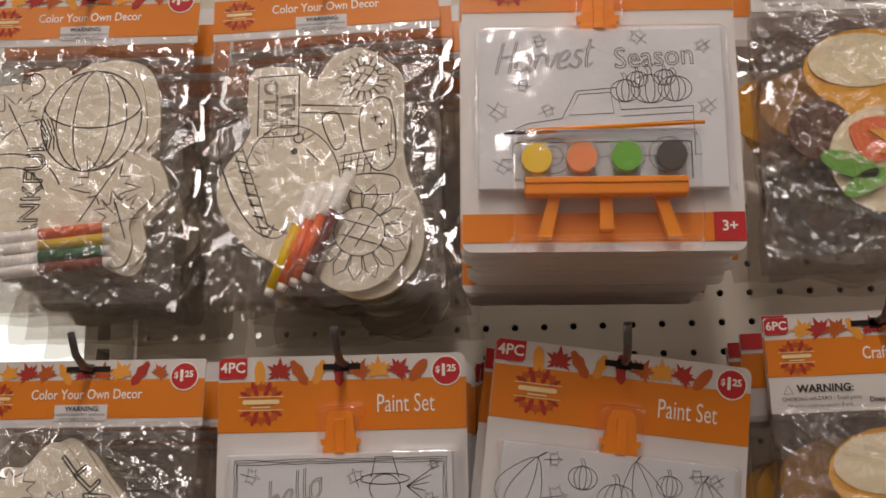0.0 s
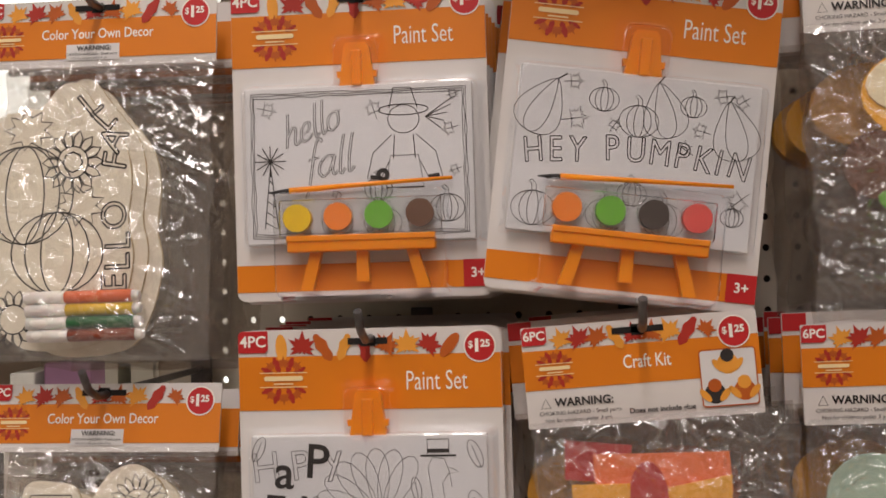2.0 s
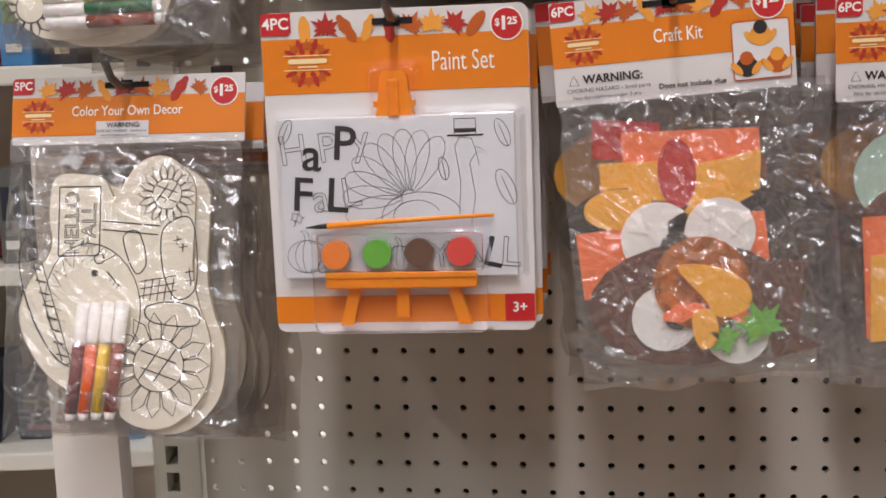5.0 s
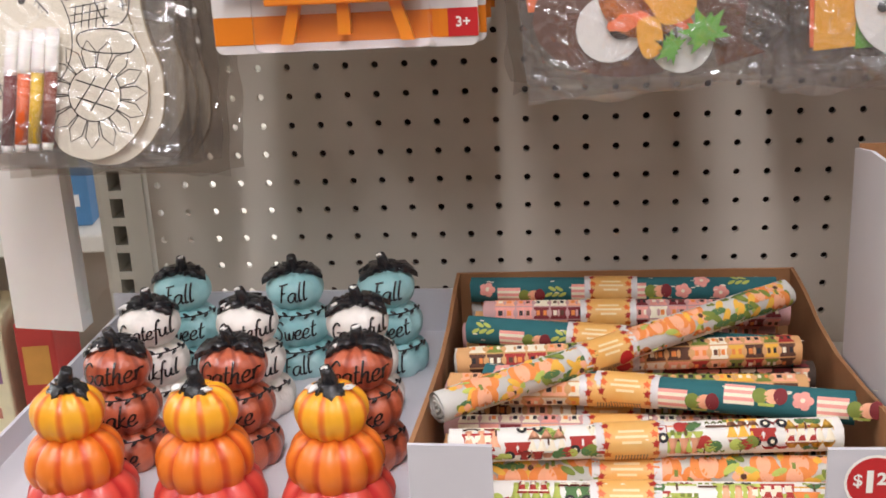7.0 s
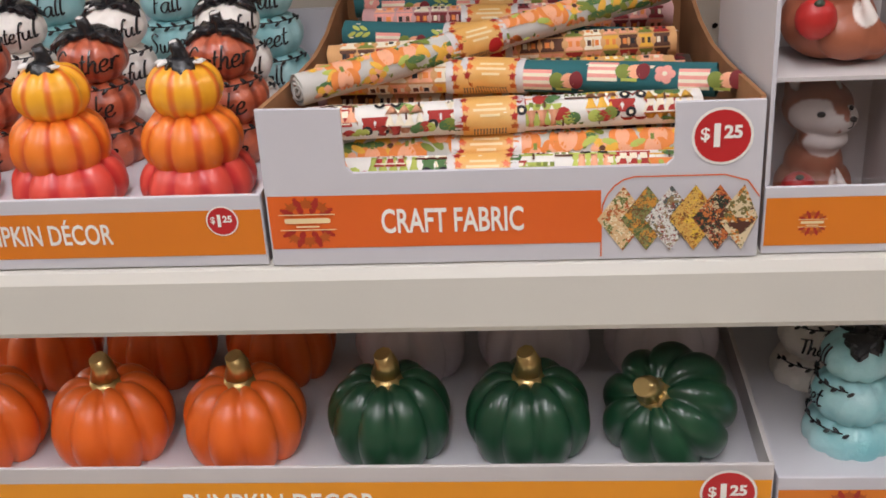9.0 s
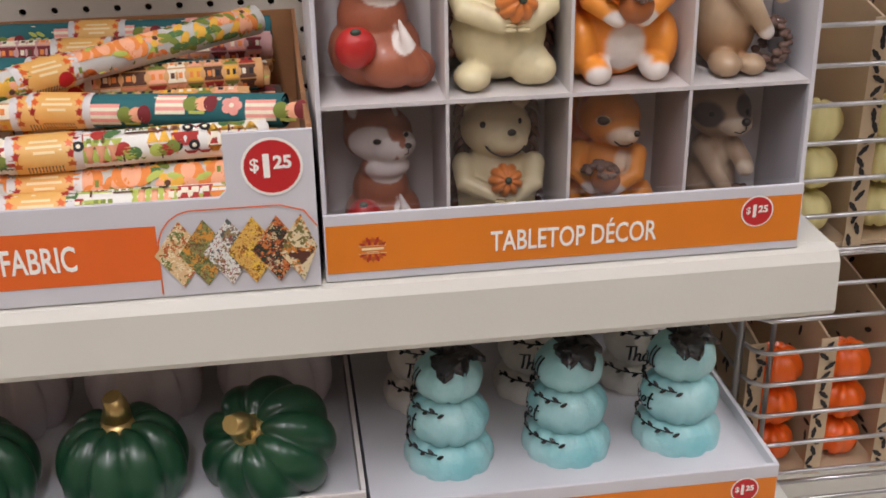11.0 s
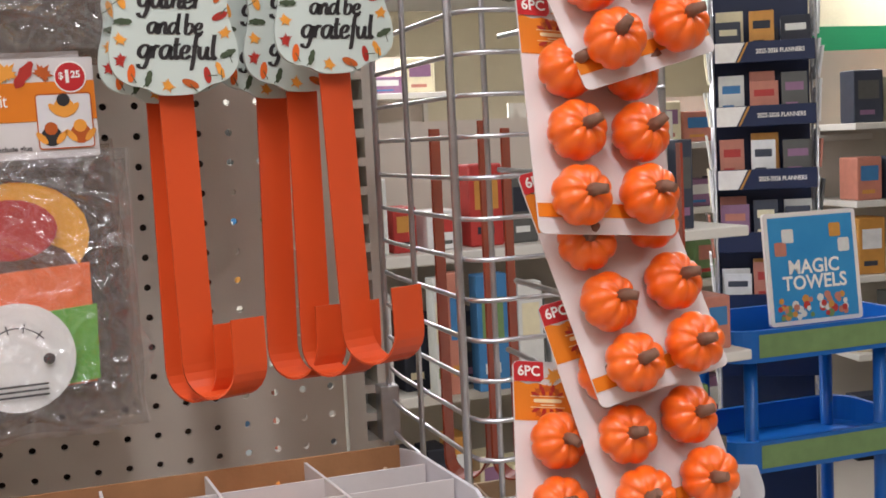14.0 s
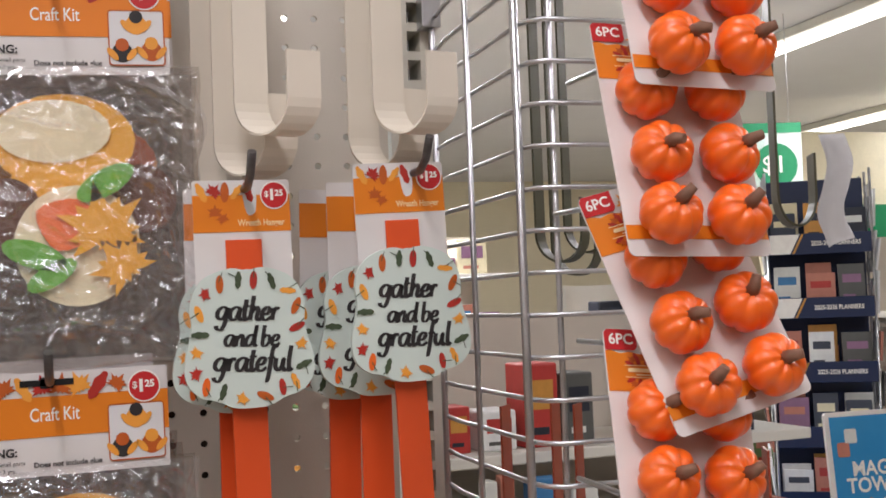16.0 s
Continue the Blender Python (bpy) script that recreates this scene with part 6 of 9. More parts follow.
# ---------------------------------------------------------------- craft fabric box
def pattern_mat(name, base, c1, c2, c3, scale):
    """Printed cotton: scattered motifs over a ground colour."""
    m = bpy.data.materials.new(name)
    m.use_nodes = True
    nt = m.node_tree
    n, l = nt.nodes, nt.links
    b = n["Principled BSDF"]
    b.inputs["Roughness"].default_value = 0.75
    tc = n.new("ShaderNodeTexCoord")
    prev = None
    for k, (c, s, lo) in enumerate(((c1, scale * 1.9, .43), (c2, scale * 2.3, .36), (c3, scale * 3.2, .33))):
        v = n.new("ShaderNodeTexVoronoi")
        v.inputs["Scale"].default_value = s
        mp = n.new("ShaderNodeMapping")
        mp.inputs["Location"].default_value = (k * 3.1, k * 1.7, k * 2.3)
        no = n.new("ShaderNodeTexNoise")
        no.inputs["Scale"].default_value = s * 2.5
        mixv = n.new("ShaderNodeMix")
        mixv.data_type = "VECTOR"
        mixv.inputs[0].default_value = 0.016
        l.new(tc.outputs["Object"], mp.inputs[0])
        l.new(mp.outputs[0], no.inputs["Vector"])
        l.new(mp.outputs[0], mixv.inputs[4])
        l.new(no.outputs["Color"], mixv.inputs[5])
        l.new(mixv.outputs[1], v.inputs["Vector"])
        r = n.new("ShaderNodeValToRGB")
        r.color_ramp.elements[0].position = lo
        r.color_ramp.elements[0].color = (1, 1, 1, 1)
        r.color_ramp.elements[1].position = lo + 0.03
        r.color_ramp.elements[1].color = (0, 0, 0, 1)
        l.new(v.outputs["Distance"], r.inputs[0])
        mx = n.new("ShaderNodeMix")
        mx.data_type = "RGBA"
        l.new(r.outputs[0], mx.inputs[0])
        if prev is None:
            mx.inputs[6].default_value = (*base, 1)
        else:
            l.new(prev, mx.inputs[6])
        mx.inputs[7].default_value = (*c, 1)
        prev = mx.outputs[2]
    l.new(prev, b.inputs["Base Color"])
    no = n.new("ShaderNodeTexNoise")
    no.inputs["Scale"].default_value = 700
    bp = n.new("ShaderNodeBump")
    bp.inputs["Strength"].default_value = 0.2
    bp.inputs["Distance"].default_value = 0.001
    l.new(tc.outputs["Object"], no.inputs["Vector"])
    l.new(no.outputs["Fac"], bp.inputs["Height"])
    l.new(bp.outputs[0], b.inputs["Normal"])
    return m


F_PLAID = pattern_mat("orange_plaid_cotton", rgb(226, 190, 140), rgb(190, 96, 44), rgb(110, 120, 60), rgb(244, 228, 190), 60)
F_OLIVE = pattern_mat("olive_leaf_cotton", rgb(140, 140, 84), rgb(214, 150, 60), rgb(90, 104, 56), rgb(120, 70, 40), 70)
F_SCENE = pattern_mat("white_scene_cotton", rgb(226, 224, 216), rgb(90, 96, 92), rgb(150, 130, 90), rgb(150, 60, 44), 70)
F_SUN = pattern_mat("yellow_flower_cotton", rgb(220, 176, 90), rgb(236, 196, 70), rgb(130, 84, 40), rgb(196, 120, 40), 75)
F_DARK = pattern_mat("dark_flower_cotton", rgb(44, 52, 38), rgb(206, 120, 60), rgb(210, 190, 150), rgb(150, 60, 40), 70)
F_PATCH = pattern_mat("brown_patch_cotton", rgb(226, 206, 166), rgb(90, 52, 36), rgb(210, 130, 50), rgb(120, 110, 60), 45)
PRINTS = [mat("print_tone_" + nm, rgb(*c), .75, var=.07, scale=200, bump=.1, bscale=900) for nm, c in (("orange", (238, 142, 70)), ("peach", (246, 178, 140)), ("olive", (128, 140, 60)), ("lime", (186, 196, 96)), ("maroon", (126, 40, 44)), ("barn_red", (178, 54, 46)), ("brown", (96, 60, 42)), ("black", (40, 38, 40)), ("cream", (244, 232, 206)), ("amber", (240, 184, 70)), ("pink", (240, 164, 150)), ("green", (84, 120, 70)))]
ORA, PEA, OLI, LIM, MAR, BAR, BRO, BLK, CRE, AMB, PNK, GRE = range(12)
CLOTH = {nm: mat("cotton_" + nm, rgb(*c), .8, var=.06, scale=60, bump=.15, bscale=900) for nm, c in (("teal", (42, 104, 108)), ("grey", (206, 202, 194)), ("white", (238, 234, 226)), ("tan", (222, 168, 112)), ("rose", (206, 160, 156)), ("dark", (70, 56, 46)))}


def motif(bm, put, pts, lift, mi):
    """A printed patch lying on the curve of the roll: a fan of its outline."""
    cx, cz = sum(p[0] for p in pts) / len(pts), sum(p[1] for p in pts) / len(pts)
    c = bm.verts.new(put(cx, cz, lift))
    mid = [bm.verts.new(put((cx + p[0]) / 2, (cz + p[1]) / 2, lift)) for p in pts]
    rim = [bm.verts.new(put(p[0], p[1], lift)) for p in pts]
    for i in range(len(pts)):
        j = (i + 1) % len(pts)
        for q in ((c, mid[i], mid[j]), (mid[i], rim[i], rim[j], mid[j])):
            f = bm.faces.new(q)
            f.material_index = mi
            f.smooth = True


def cloth_print(bm, put, kind, L, rn):
    """Scatters the printed figures of one cotton along the roll."""
    def rect(u, v, w, h, mi, lift=1):
        k = max(1, int(w / .006))
        for i in range(k):
            a, b = u - w / 2 + w * i / k, u - w / 2 + w * (i + 1) / k
            motif(bm, put, [(a, v - h / 2), (b, v - h / 2), (b, v + h / 2), (a, v + h / 2)], lift, mi)
    if kind == "white":
        for k in range(6):
            rect(-L / 2 + .02 + .040 * k, rn.uniform(-.007, .007), rn.uniform(.018, .032), .015, rn.choice((CRE, PEA, LIM, CRE, AMB)), 0)
    u = -L / 2 + .008
    while u < L / 2 - .012:
        v = rn.uniform(-.008, .008)
        pick = rn.random()
        if kind == "teal":
            if pick < .4:
                for k in range(6):
                    rect(u + .009, v - .006 + .0024 * k, .019, .0024, PNK if k % 2 else CRE)
                motif(bm, put, disc(u + .022, v, .005, .0056, 12), 2, OLI)
                motif(bm, put, disc(u + .030, v, .0058, .0052, 14), 2, PEA)
                motif(bm, put, disc(u + .0345, v + .0005, .0044, .0060, 12), 3, MAR)
                rect(u + .026, v - .006, .010, .002, LIM, 3)
                u += .042
            elif pick < .7:
                for k in range(5):
                    a = 1.257 * k
                    motif(bm, put, disc(u + .006 + .0038 * math.cos(a), v + .0038 * math.sin(a), .0031, .0031, 9), 1, PNK)
                motif(bm, put, disc(u + .006, v, .0016, None, 8), 2, CRE)
                u += .015
            else:
                for k in range(5):
                    motif(bm, put, leaf_shape(u + .0028 * k, v + (.0026 if k % 2 else -.0026), .0036, 60 if k % 2 else 120, 2), 1, LIM)
                u += .019
            for k in range(3):
                rect(u - rn.uniform(0, .02), rn.uniform(-.013, .015), .0032, .0009, CRE)
        elif kind == "grey":
            if pick < .5:
                w = rn.uniform(.007, .011)
                for k, q in enumerate((-.65, .65, 0)):
                    motif(bm, put, disc(u + w * (1 + q * .8), v, w * .58, w * .85, 14), 1 + (k == 2), (ORA, ORA, PEA)[k])
                rect(u + w, v + w * .9, .0022, .004, OLI, 3)
                u += w * 2.2
            elif pick < .8:
                for k in range(3):
                    motif(bm, put, leaf_shape(u + .005 + .004 * k, v - .003 + .004 * k, .0065, 40 + 50 * k, 2), 2, (OLI, GRE, AMB)[k])
                u += .013
            else:
                for k in range(6):
                    a = 1.05 * k
                    motif(bm, put, disc(u + .006 + .0042 * math.cos(a), v + .0042 * math.sin(a), .0030, .0030, 8), 1, (AMB, PEA)[k % 2])
                motif(bm, put, disc(u + .006, v, .0020, None, 8), 2, BRO)
                u += .012
            motif(bm, put, leaf_shape(u, rn.uniform(-.014, .014), .005, rn.uniform(0, 180), 2), 1, rn.choice((LIM, AMB, OLI)))
        elif kind == "white":
            if pick < .3:
                rect(u + .010, v, .020, .012, BAR)
                for k in range(3):
                    rect(u + .004 + .006 * k, v + .002, .0042, .0045, CRE, 2)
                rect(u + .010, v - .0042, .018, .0009, CRE, 2)
                u += .025
            elif pick < .5:
                rect(u + .009, v, .016, .0085, rn.choice((BAR, ORA, GRE)))
                for q in (.004, .014):
                    motif(bm, put, disc(u + q, v - .0045, .0033, None, 12), 2, BLK)
                    motif(bm, put, disc(u + q, v - .0045, .0014, None, 8), 3, CRE)
                u += .022
            elif pick < .8:
                for k in range(4):
                    motif(bm, put, disc(u + .003 + .0032 * k, v + rn.uniform(-.002, .003), rn.uniform(.0028, .0045), None, 9), 1, rn.choice((GRE, OLI, LIM, BAR)))
                rect(u + .006, v - .005, .0012, .005, BRO)
                u += .018
            else:
                rect(u + .006, v, .011, .0014, BRO)
                for k in range(3):
                    rect(u + .002 + .004 * k, v + .005, .0026, .0034, OLI)
                u += .015
        else:
            w = rn.uniform(.010, .018)
            for k in range(3):
                rect(u + w / 2, -.012 + .011 * k, w * .92, .0098, rn.choice((AMB, BRO, BAR, CRE, PEA, OLI) if kind == "tan" else (CRE, PEA, MAR, PNK)))
                for q in range(2):
                    rect(u + w * (.3 + .4 * q), -.012 + .011 * k, w * .2, .004, rn.choice((BRO, CRE, ORA, BLK)), 2)
            u += w


def fabric_roll(p0, p1, kind, label, r=0.0115, sleeve=0.42, seed=0, printed=True):
    p0, p1 = Vector(p0), Vector(p1)
    d = (p1 - p0)
    mid = (p0 + p1) / 2
    rot = Vector((1, 0, 0)).rotation_difference(d.normalized()).to_matrix().to_4x4()
    t = thing("fabric_roll", Matrix.Translation(mid) @ rot, label, "fabric roll", "rolls of craft fabric")
    L = d.length
    n = 20
    rn = random.Random(seed + 3)
    m = CLOTH[kind]

    def skin(u, a, lift=0.0):
        """The rolled cloth: slightly flattened, loosening towards its ends."""
        rr = r * (1 + .035 * noise.noise(Vector((u * 22 + seed, math.cos(a), math.sin(a)))) + .10 * (abs(u) / (L / 2)) ** 6 * noise.noise(Vector((seed * 3.1, math.cos(a) * 1.5, u * 30)))) + lift
        return (u, rr * math.cos(a), rr * math.sin(a) * .92)

    bm = bmesh.new()
    rings = [[bm.verts.new(skin(-L / 2 + L * i / 24, 2 * math.pi * k / n)) for k in range(n)] for i in range(25)]
    for a, b in zip(rings, rings[1:]):
        for k in range(n):
            f = bm.faces.new((a[k], b[k], b[(k + 1) % n], a[(k + 1) % n]))
            f.smooth = True
    part("rolled_cloth", bm, m, t)
    a0 = radians(148)

    def put(u, v, lift):
        return skin(u, a0 - v / r, .00035 + .00012 * lift)
    if printed:
        bm = bmesh.new()
        cloth_print(bm, put, kind, L, rn)
        if kind in ("white", "grey"):
            cloth_print(bm, lambda u, v, lift: put(u, v + .012 * (1 if v < 0 else -1), lift + 3), kind, L, rn)
        part("cloth_print", bm, PRINTS, t, "printed autumn figures on the cotton")
    for sg in (-1, 1):
        bm = bmesh.new()
        pts = []
        for i in range(34):
            a = 0.55 * i
            rr = r * (.08 + .86 * i / 33)
            pts.append((sg * (L / 2 - .0005 + .0008 * math.sin(i)), rr * math.cos(a), rr * math.sin(a) * .92))
        tube(bm, pts, .0009, 5)
        part("rolled_end", bm, m, t)
    u0 = (sleeve - .5) * L
    for nm, w, lift, mm in (("paper_sleeve", .0215, .0009, M_CARD), ("sleeve_band", .0165, .0012, M_SLEEVE)):
        bm = bmesh.new()
        ring2 = [[bm.verts.new(skin(u0 + w * q, 2 * math.pi * k / n, lift)) for k in range(n)] for q in (-1, -.33, .33, 1)]
        for a, b in zip(ring2, ring2[1:]):
            for k in range(n):
                f = bm.faces.new((a[k], b[k], b[(k + 1) % n], a[(k + 1) % n]))
                f.smooth = True
        if nm == "paper_sleeve":
            sl = part(nm, bm, mm, t, "white and orange paper sleeve")
        else:
            part(nm, bm, mm, sl, "orange printed band")
    if printed:
        bm = bmesh.new()
        for q in (-1, 1):
            for k in range(4):
                motif(bm, put, leaf_shape(u0 + q * (.0150 + .002 * math.sin(k * 3)), -.010 + .0066 * k, .0036, 70 * k, 0), 8 + k * .5, (0, 1, 2, 1)[k])
        for k in range(3):
            w = (.016, .020, .012)[k]
            for i in range(3):
                motif(bm, put, [(u0 - w / 2 + w * i / 3, .004 - .0034 * k), (u0 - w / 2 + w * (i + 1) / 3, .004 - .0034 * k), (u0 - w / 2 + w * (i + 1) / 3, .0056 - .0034 * k), (u0 - w / 2 + w * i / 3, .0056 - .0034 * k)], 8, 3)
        for k in range(11):
            uu = u0 - .010 + .0019 * k
            motif(bm, put, [(uu, -.0165), (uu + .0009, -.0165), (uu + .0009, -.0105), (uu, -.0105)], 8, 4)
        part("sleeve_print", bm, [M_LEAF_D, M_LEAF_R, M_ORANGE2, M_CREAM_INK, M_INK2], sl, "printed leaves and code bars")
        if seed % 3 == 0:
            bm = bmesh.new()
            motif(bm, put, disc(u0 + .010, -.0085, .0052, None, 16), 11, 0)
            part("price_spot", bm, M_RED, sl, "red price spot")


M_SLEEVE = mat("sleeve_amber", rgb(234, 172, 86), .5, col2=rgb(240, 196, 124), scale=50)


def fabric_box():
    x0, x1, y0, y1 = 0.0815, 0.3655, -0.386, -0.032
    t = thing("fabric_box", pose(.0090, 0, .0080), "open white display box with a kraft inside, full of rolled fabric", "display box")
    th = 0.003
    ZF = ZU - .0080
    bm = bmesh.new()
    front = [(x0, ZF), (x1, ZF), (x1, 1.207), (0.3165, 1.207), (0.3165, 1.174), (0.3125, 1.170), (0.134, 1.170), (0.130, 1.174), (0.130, 1.209), (x0, 1.210)]
    slab(bm, front, y0, y0 + th)
    part("front_panel", bm, M_BOXWHITE, t, "white printed front with a cut-out window")
    for nm, xa, xb in (("side_panel", x0, x0 + th), ("side_panel", x1 - th, x1)):
        bm = bmesh.new()
        prof = [(y0 + th, ZF), (y1, ZF), (y1, 1.191), (-.06, 1.191), (-.09, 1.190), (-.14, 1.184), (-.2, 1.184), (-.27, 1.192), (y0 + th, 1.209)]
        a = [bm.verts.new((xa, y, z)) for y, z in prof]
        b = [bm.verts.new((xb, y, z)) for y, z in prof]
        bm.faces.new(a)
        bm.faces.new(b[::-1])
        for i in range(len(prof)):
            j = (i + 1) % len(prof)
            bm.faces.new((a[i], b[i], b[j], a[j]))
        part(nm, bm, M_KRAFT, t, "kraft brown side")
    bm = bmesh.new()
    box(bm, x0 + th, x1 - th, y1 - th, y1, ZF, 1.191)
    part("back_panel", bm, M_KRAFT, t, "kraft brown back")
    bm = bmesh.new()
    box(bm, x0 + th, x1 - th, y0 + th, y1 - th, ZF, ZF + th)
    part("box_floor", bm, M_KRAFT, t)
    yf = y0 - 0.0004
    bm = bmesh.new()
    flat(bm, [(x0 + .001, 1.123), (0.276, 1.123), (0.276, 1.156), (x0 + .001, 1.157)], yf)
    part("front_band", bm, M_ORANGE2, t, "orange printed band")
    logo(t, 0.105, 1.140, yf - .0004, 0.0175)
    bm = bmesh.new()
    words(bm, "CRAFT FABRIC", 0.190, 1.139, yf - .0005, .0215, .0004, 0, 0, .59)
    part("title", bm, M_WHITE_INK, t)
    bm = bmesh.new()
    stroke(bm, [(0.276, 1.114), (0.276, 1.140)] + [(0.276 + .02 * (1 - math.cos(a)), 1.140 + .024 * math.sin(a)) for a in (0.3, .6, .9, 1.2, 1.5)] + [(0.345, 1.164), (0.358, 1.160), (0.365, 1.150)], yf - .0005, .0008)
    part("swatch_border", bm, M_ORANGE2, t)
    for k, m in enumerate((F_PLAID, F_OLIVE, F_SCENE, F_SUN, F_DARK, F_PATCH)):
        cx = .2885 + .0135 * k
        bm = bmesh.new()
        r = .0205
        pts = [(cx, 1.138 + r), (cx - r * .72, 1.138), (cx, 1.138 - r), (min(cx + r * .72, x1 - .001), 1.138)]
        flat(bm, pts, yf - .0006 - .0003 * k)
        part("printed_swatch", bm, m, t, "printed fabric swatch")
    badge(t, 0.3425, 1.187, yf - .0003, .0155)


fabric_box()
ROLLS = [
    ((.092, -.368, 1.152), (.330, -.368, 1.152), "white"), ((.094, -.345, 1.160), (.338, -.347, 1.160), "white"),
    ((.110, -.322, 1.166), (.350, -.322, 1.166), "grey"), ((.094, -.298, 1.170), (.338, -.296, 1.168), "tan"),
    ((.092, -.272, 1.172), (.335, -.275, 1.172), "rose"), ((.100, -.246, 1.176), (.345, -.244, 1.174), "tan"),
    ((.088, -.218, 1.176), (.332, -.222, 1.178), "rose"), ((.105, -.192, 1.178), (.350, -.190, 1.178), "dark"),
    ((.090, -.164, 1.180), (.335, -.166, 1.180), "grey"), ((.098, -.136, 1.180), (.342, -.138, 1.180), "tan"),
    ((.092, -.108, 1.182), (.336, -.108, 1.182), "rose"), ((.100, -.080, 1.182), (.344, -.080, 1.182), "tan"),
    ((.096, -.052, 1.184), (.340, -.052, 1.184), "grey"),
    ((.096, -.060, 1.206), (.345, -.066, 1.204), "teal"), ((.100, -.150, 1.202), (.335, -.195, 1.198), "teal"),
    ((.096, -.210, 1.198), (.338, -.196, 1.200), "tan"), ((.094, -.255, 1.196), (.330, -.262, 1.196), "tan"),
    ((.118, -.236, 1.196), (.352, -.300, 1.200), "teal"), ((.090, -.304, 1.203), (.336, -.150, 1.228), "grey"),
    ((.100, -.330, 1.188), (.340, -.312, 1.188), "white"), ((.11, -.120, 1.204), (.345, -.118, 1.202), "rose"),
]
for k, (a, b, m) in enumerate(ROLLS):
    a, b = [(p[0] + .009, p[1], p[2] + .002 - .016 * max(0, (p[1] + .37) / .34)) for p in (a, b)]
    fabric_roll(a, b, m, "tight roll of printed cotton in an orange paper sleeve", .0112, .44 + .03 * math.sin(k * 2.1), k)
for k in range(9):
    yy = -.365 + .04 * k
    fabric_roll((.104, yy, 1.1355), (.349, yy, 1.1355), ("white", "tan", "rose")[k % 3], "tight roll of printed cotton in an orange paper sleeve", .0112, .45, k + 40, False)


# ---------------------------------------------------------------- figurine box
def figurine_box():
    x0, x1, y0, y1 = 0.3775, 0.6645, -0.384, -0.196
    t = thing("figurine_box", pose(0, 0, 0), "two-tier white display box with an orange front, holding animal figurines", "display box")
    th = 0.0025
    xs = [x0 + th + (x1 - x0 - 2 * th) * k / 4 for k in range(5)]
    bm = bmesh.new()
    box(bm, x0, x1, y0, y0 + th, ZU, 1.162, .0006)
    part("front_rim", bm, M_BOXWHITE, t)
    for xa, xb, lab in ((x0, x0 + th, "white outer side"), (x1 - th, x1, "white outer side")):
        bm = bmesh.new()
        prof = [(y0 + th, ZU), (y1, ZU), (y1, 1.340), (y1 - .04, 1.347), (y0 + .03, 1.352), (y0 + .012, 1.345), (y0 + .006, 1.30), (y0 + th, 1.162)]
        a = [bm.verts.new((xa, y, z)) for y, z in prof]
        b = [bm.verts.new((xb, y, z)) for y, z in prof]
        bm.faces.new(a)
        bm.faces.new(b[::-1])
        for i in range(len(prof)):
            j = (i + 1) % len(prof)
            bm.faces.new((a[i], b[i], b[j], a[j]))
        part("side_panel", bm, M_BOXWHITE, t, lab)
    bm = bmesh.new()
    box(bm, x0 + th, x1 - th, y1 - th, y1, ZU, 1.343)
    part("back_panel", bm, M_KRAFT, t, "kraft brown back")
    for z, yy in ((ZU, y0 + th), (1.222, y0 + .006)):
        bm = bmesh.new()
        box(bm, x0 + th, x1 - th, yy, y1 - th, z, z + .0025)
        part("tier_floor", bm, M_BOXGREY, t)
    for x in xs[1:4]:
        bm = bmesh.new()
        prof = [(y0 + .006, 1.2246), (y1 - th, 1.2246), (y1 - th, 1.340), (y0 + .03, 1.352), (y0 + .012, 1.346), (y0 + .008, 1.29)]
        a = [bm.verts.new((x - .001, y, z)) for y, z in prof]
        b = [bm.verts.new((x + .001, y, z)) for y, z in prof]
        bm.faces.new(a)
        bm.faces.new(b[::-1])
        for i in range(len(prof)):
            j = (i + 1) % len(prof)
            bm.faces.new((a[i], b[i], b[j], a[j]))
        part("divider", bm, M_BOXGREY, t)
        bm = bmesh.new()
        box(bm, x - .001, x + .001, y0 + .006, y1 - th, ZU + .0025, 1.2218)
        part("divider", bm, M_BOXGREY, t)
    for yy in (-.320, -.262):
        for k in range(4):
            bm = bmesh.new()
            box(bm, xs[k] + .0012, xs[k + 1] - .0012, yy, yy + .0016, 1.2246, 1.350 if yy < -.3 else 1.345)
            part("card_screen", bm, M_BOXGREY, t)
            bm = bmesh.new()
            box(bm, xs[k] + .0012, xs[k + 1] - .0012, yy, yy + .0016, ZU + .0025, 1.2215)
            part("card_screen", bm, M_BOXGREY, t)
    yf = y0 - .0004
    bm = bmesh.new()
    flat(bm, [(x0 + .001, 1.1255), (x1 - .001, 1.1255), (x1 - .001, 1.1555), (x0 + .001, 1.1555)], yf)
    part("front_band", bm, M_ORANGE, t, "orange printed band")
    bm = bmesh.new()
    words(bm, "TABLETOP DÉCOR", .524, 1.1385, yf - .0005, .0180, .00025, 0, 0, .66)
    part("title", bm, M_WHITE_INK, t)
    logo(t, .405, 1.1395, yf - .0004, .0085)
    badge(t, .636, 1.1465, yf - .0004, .0092)
    return xs


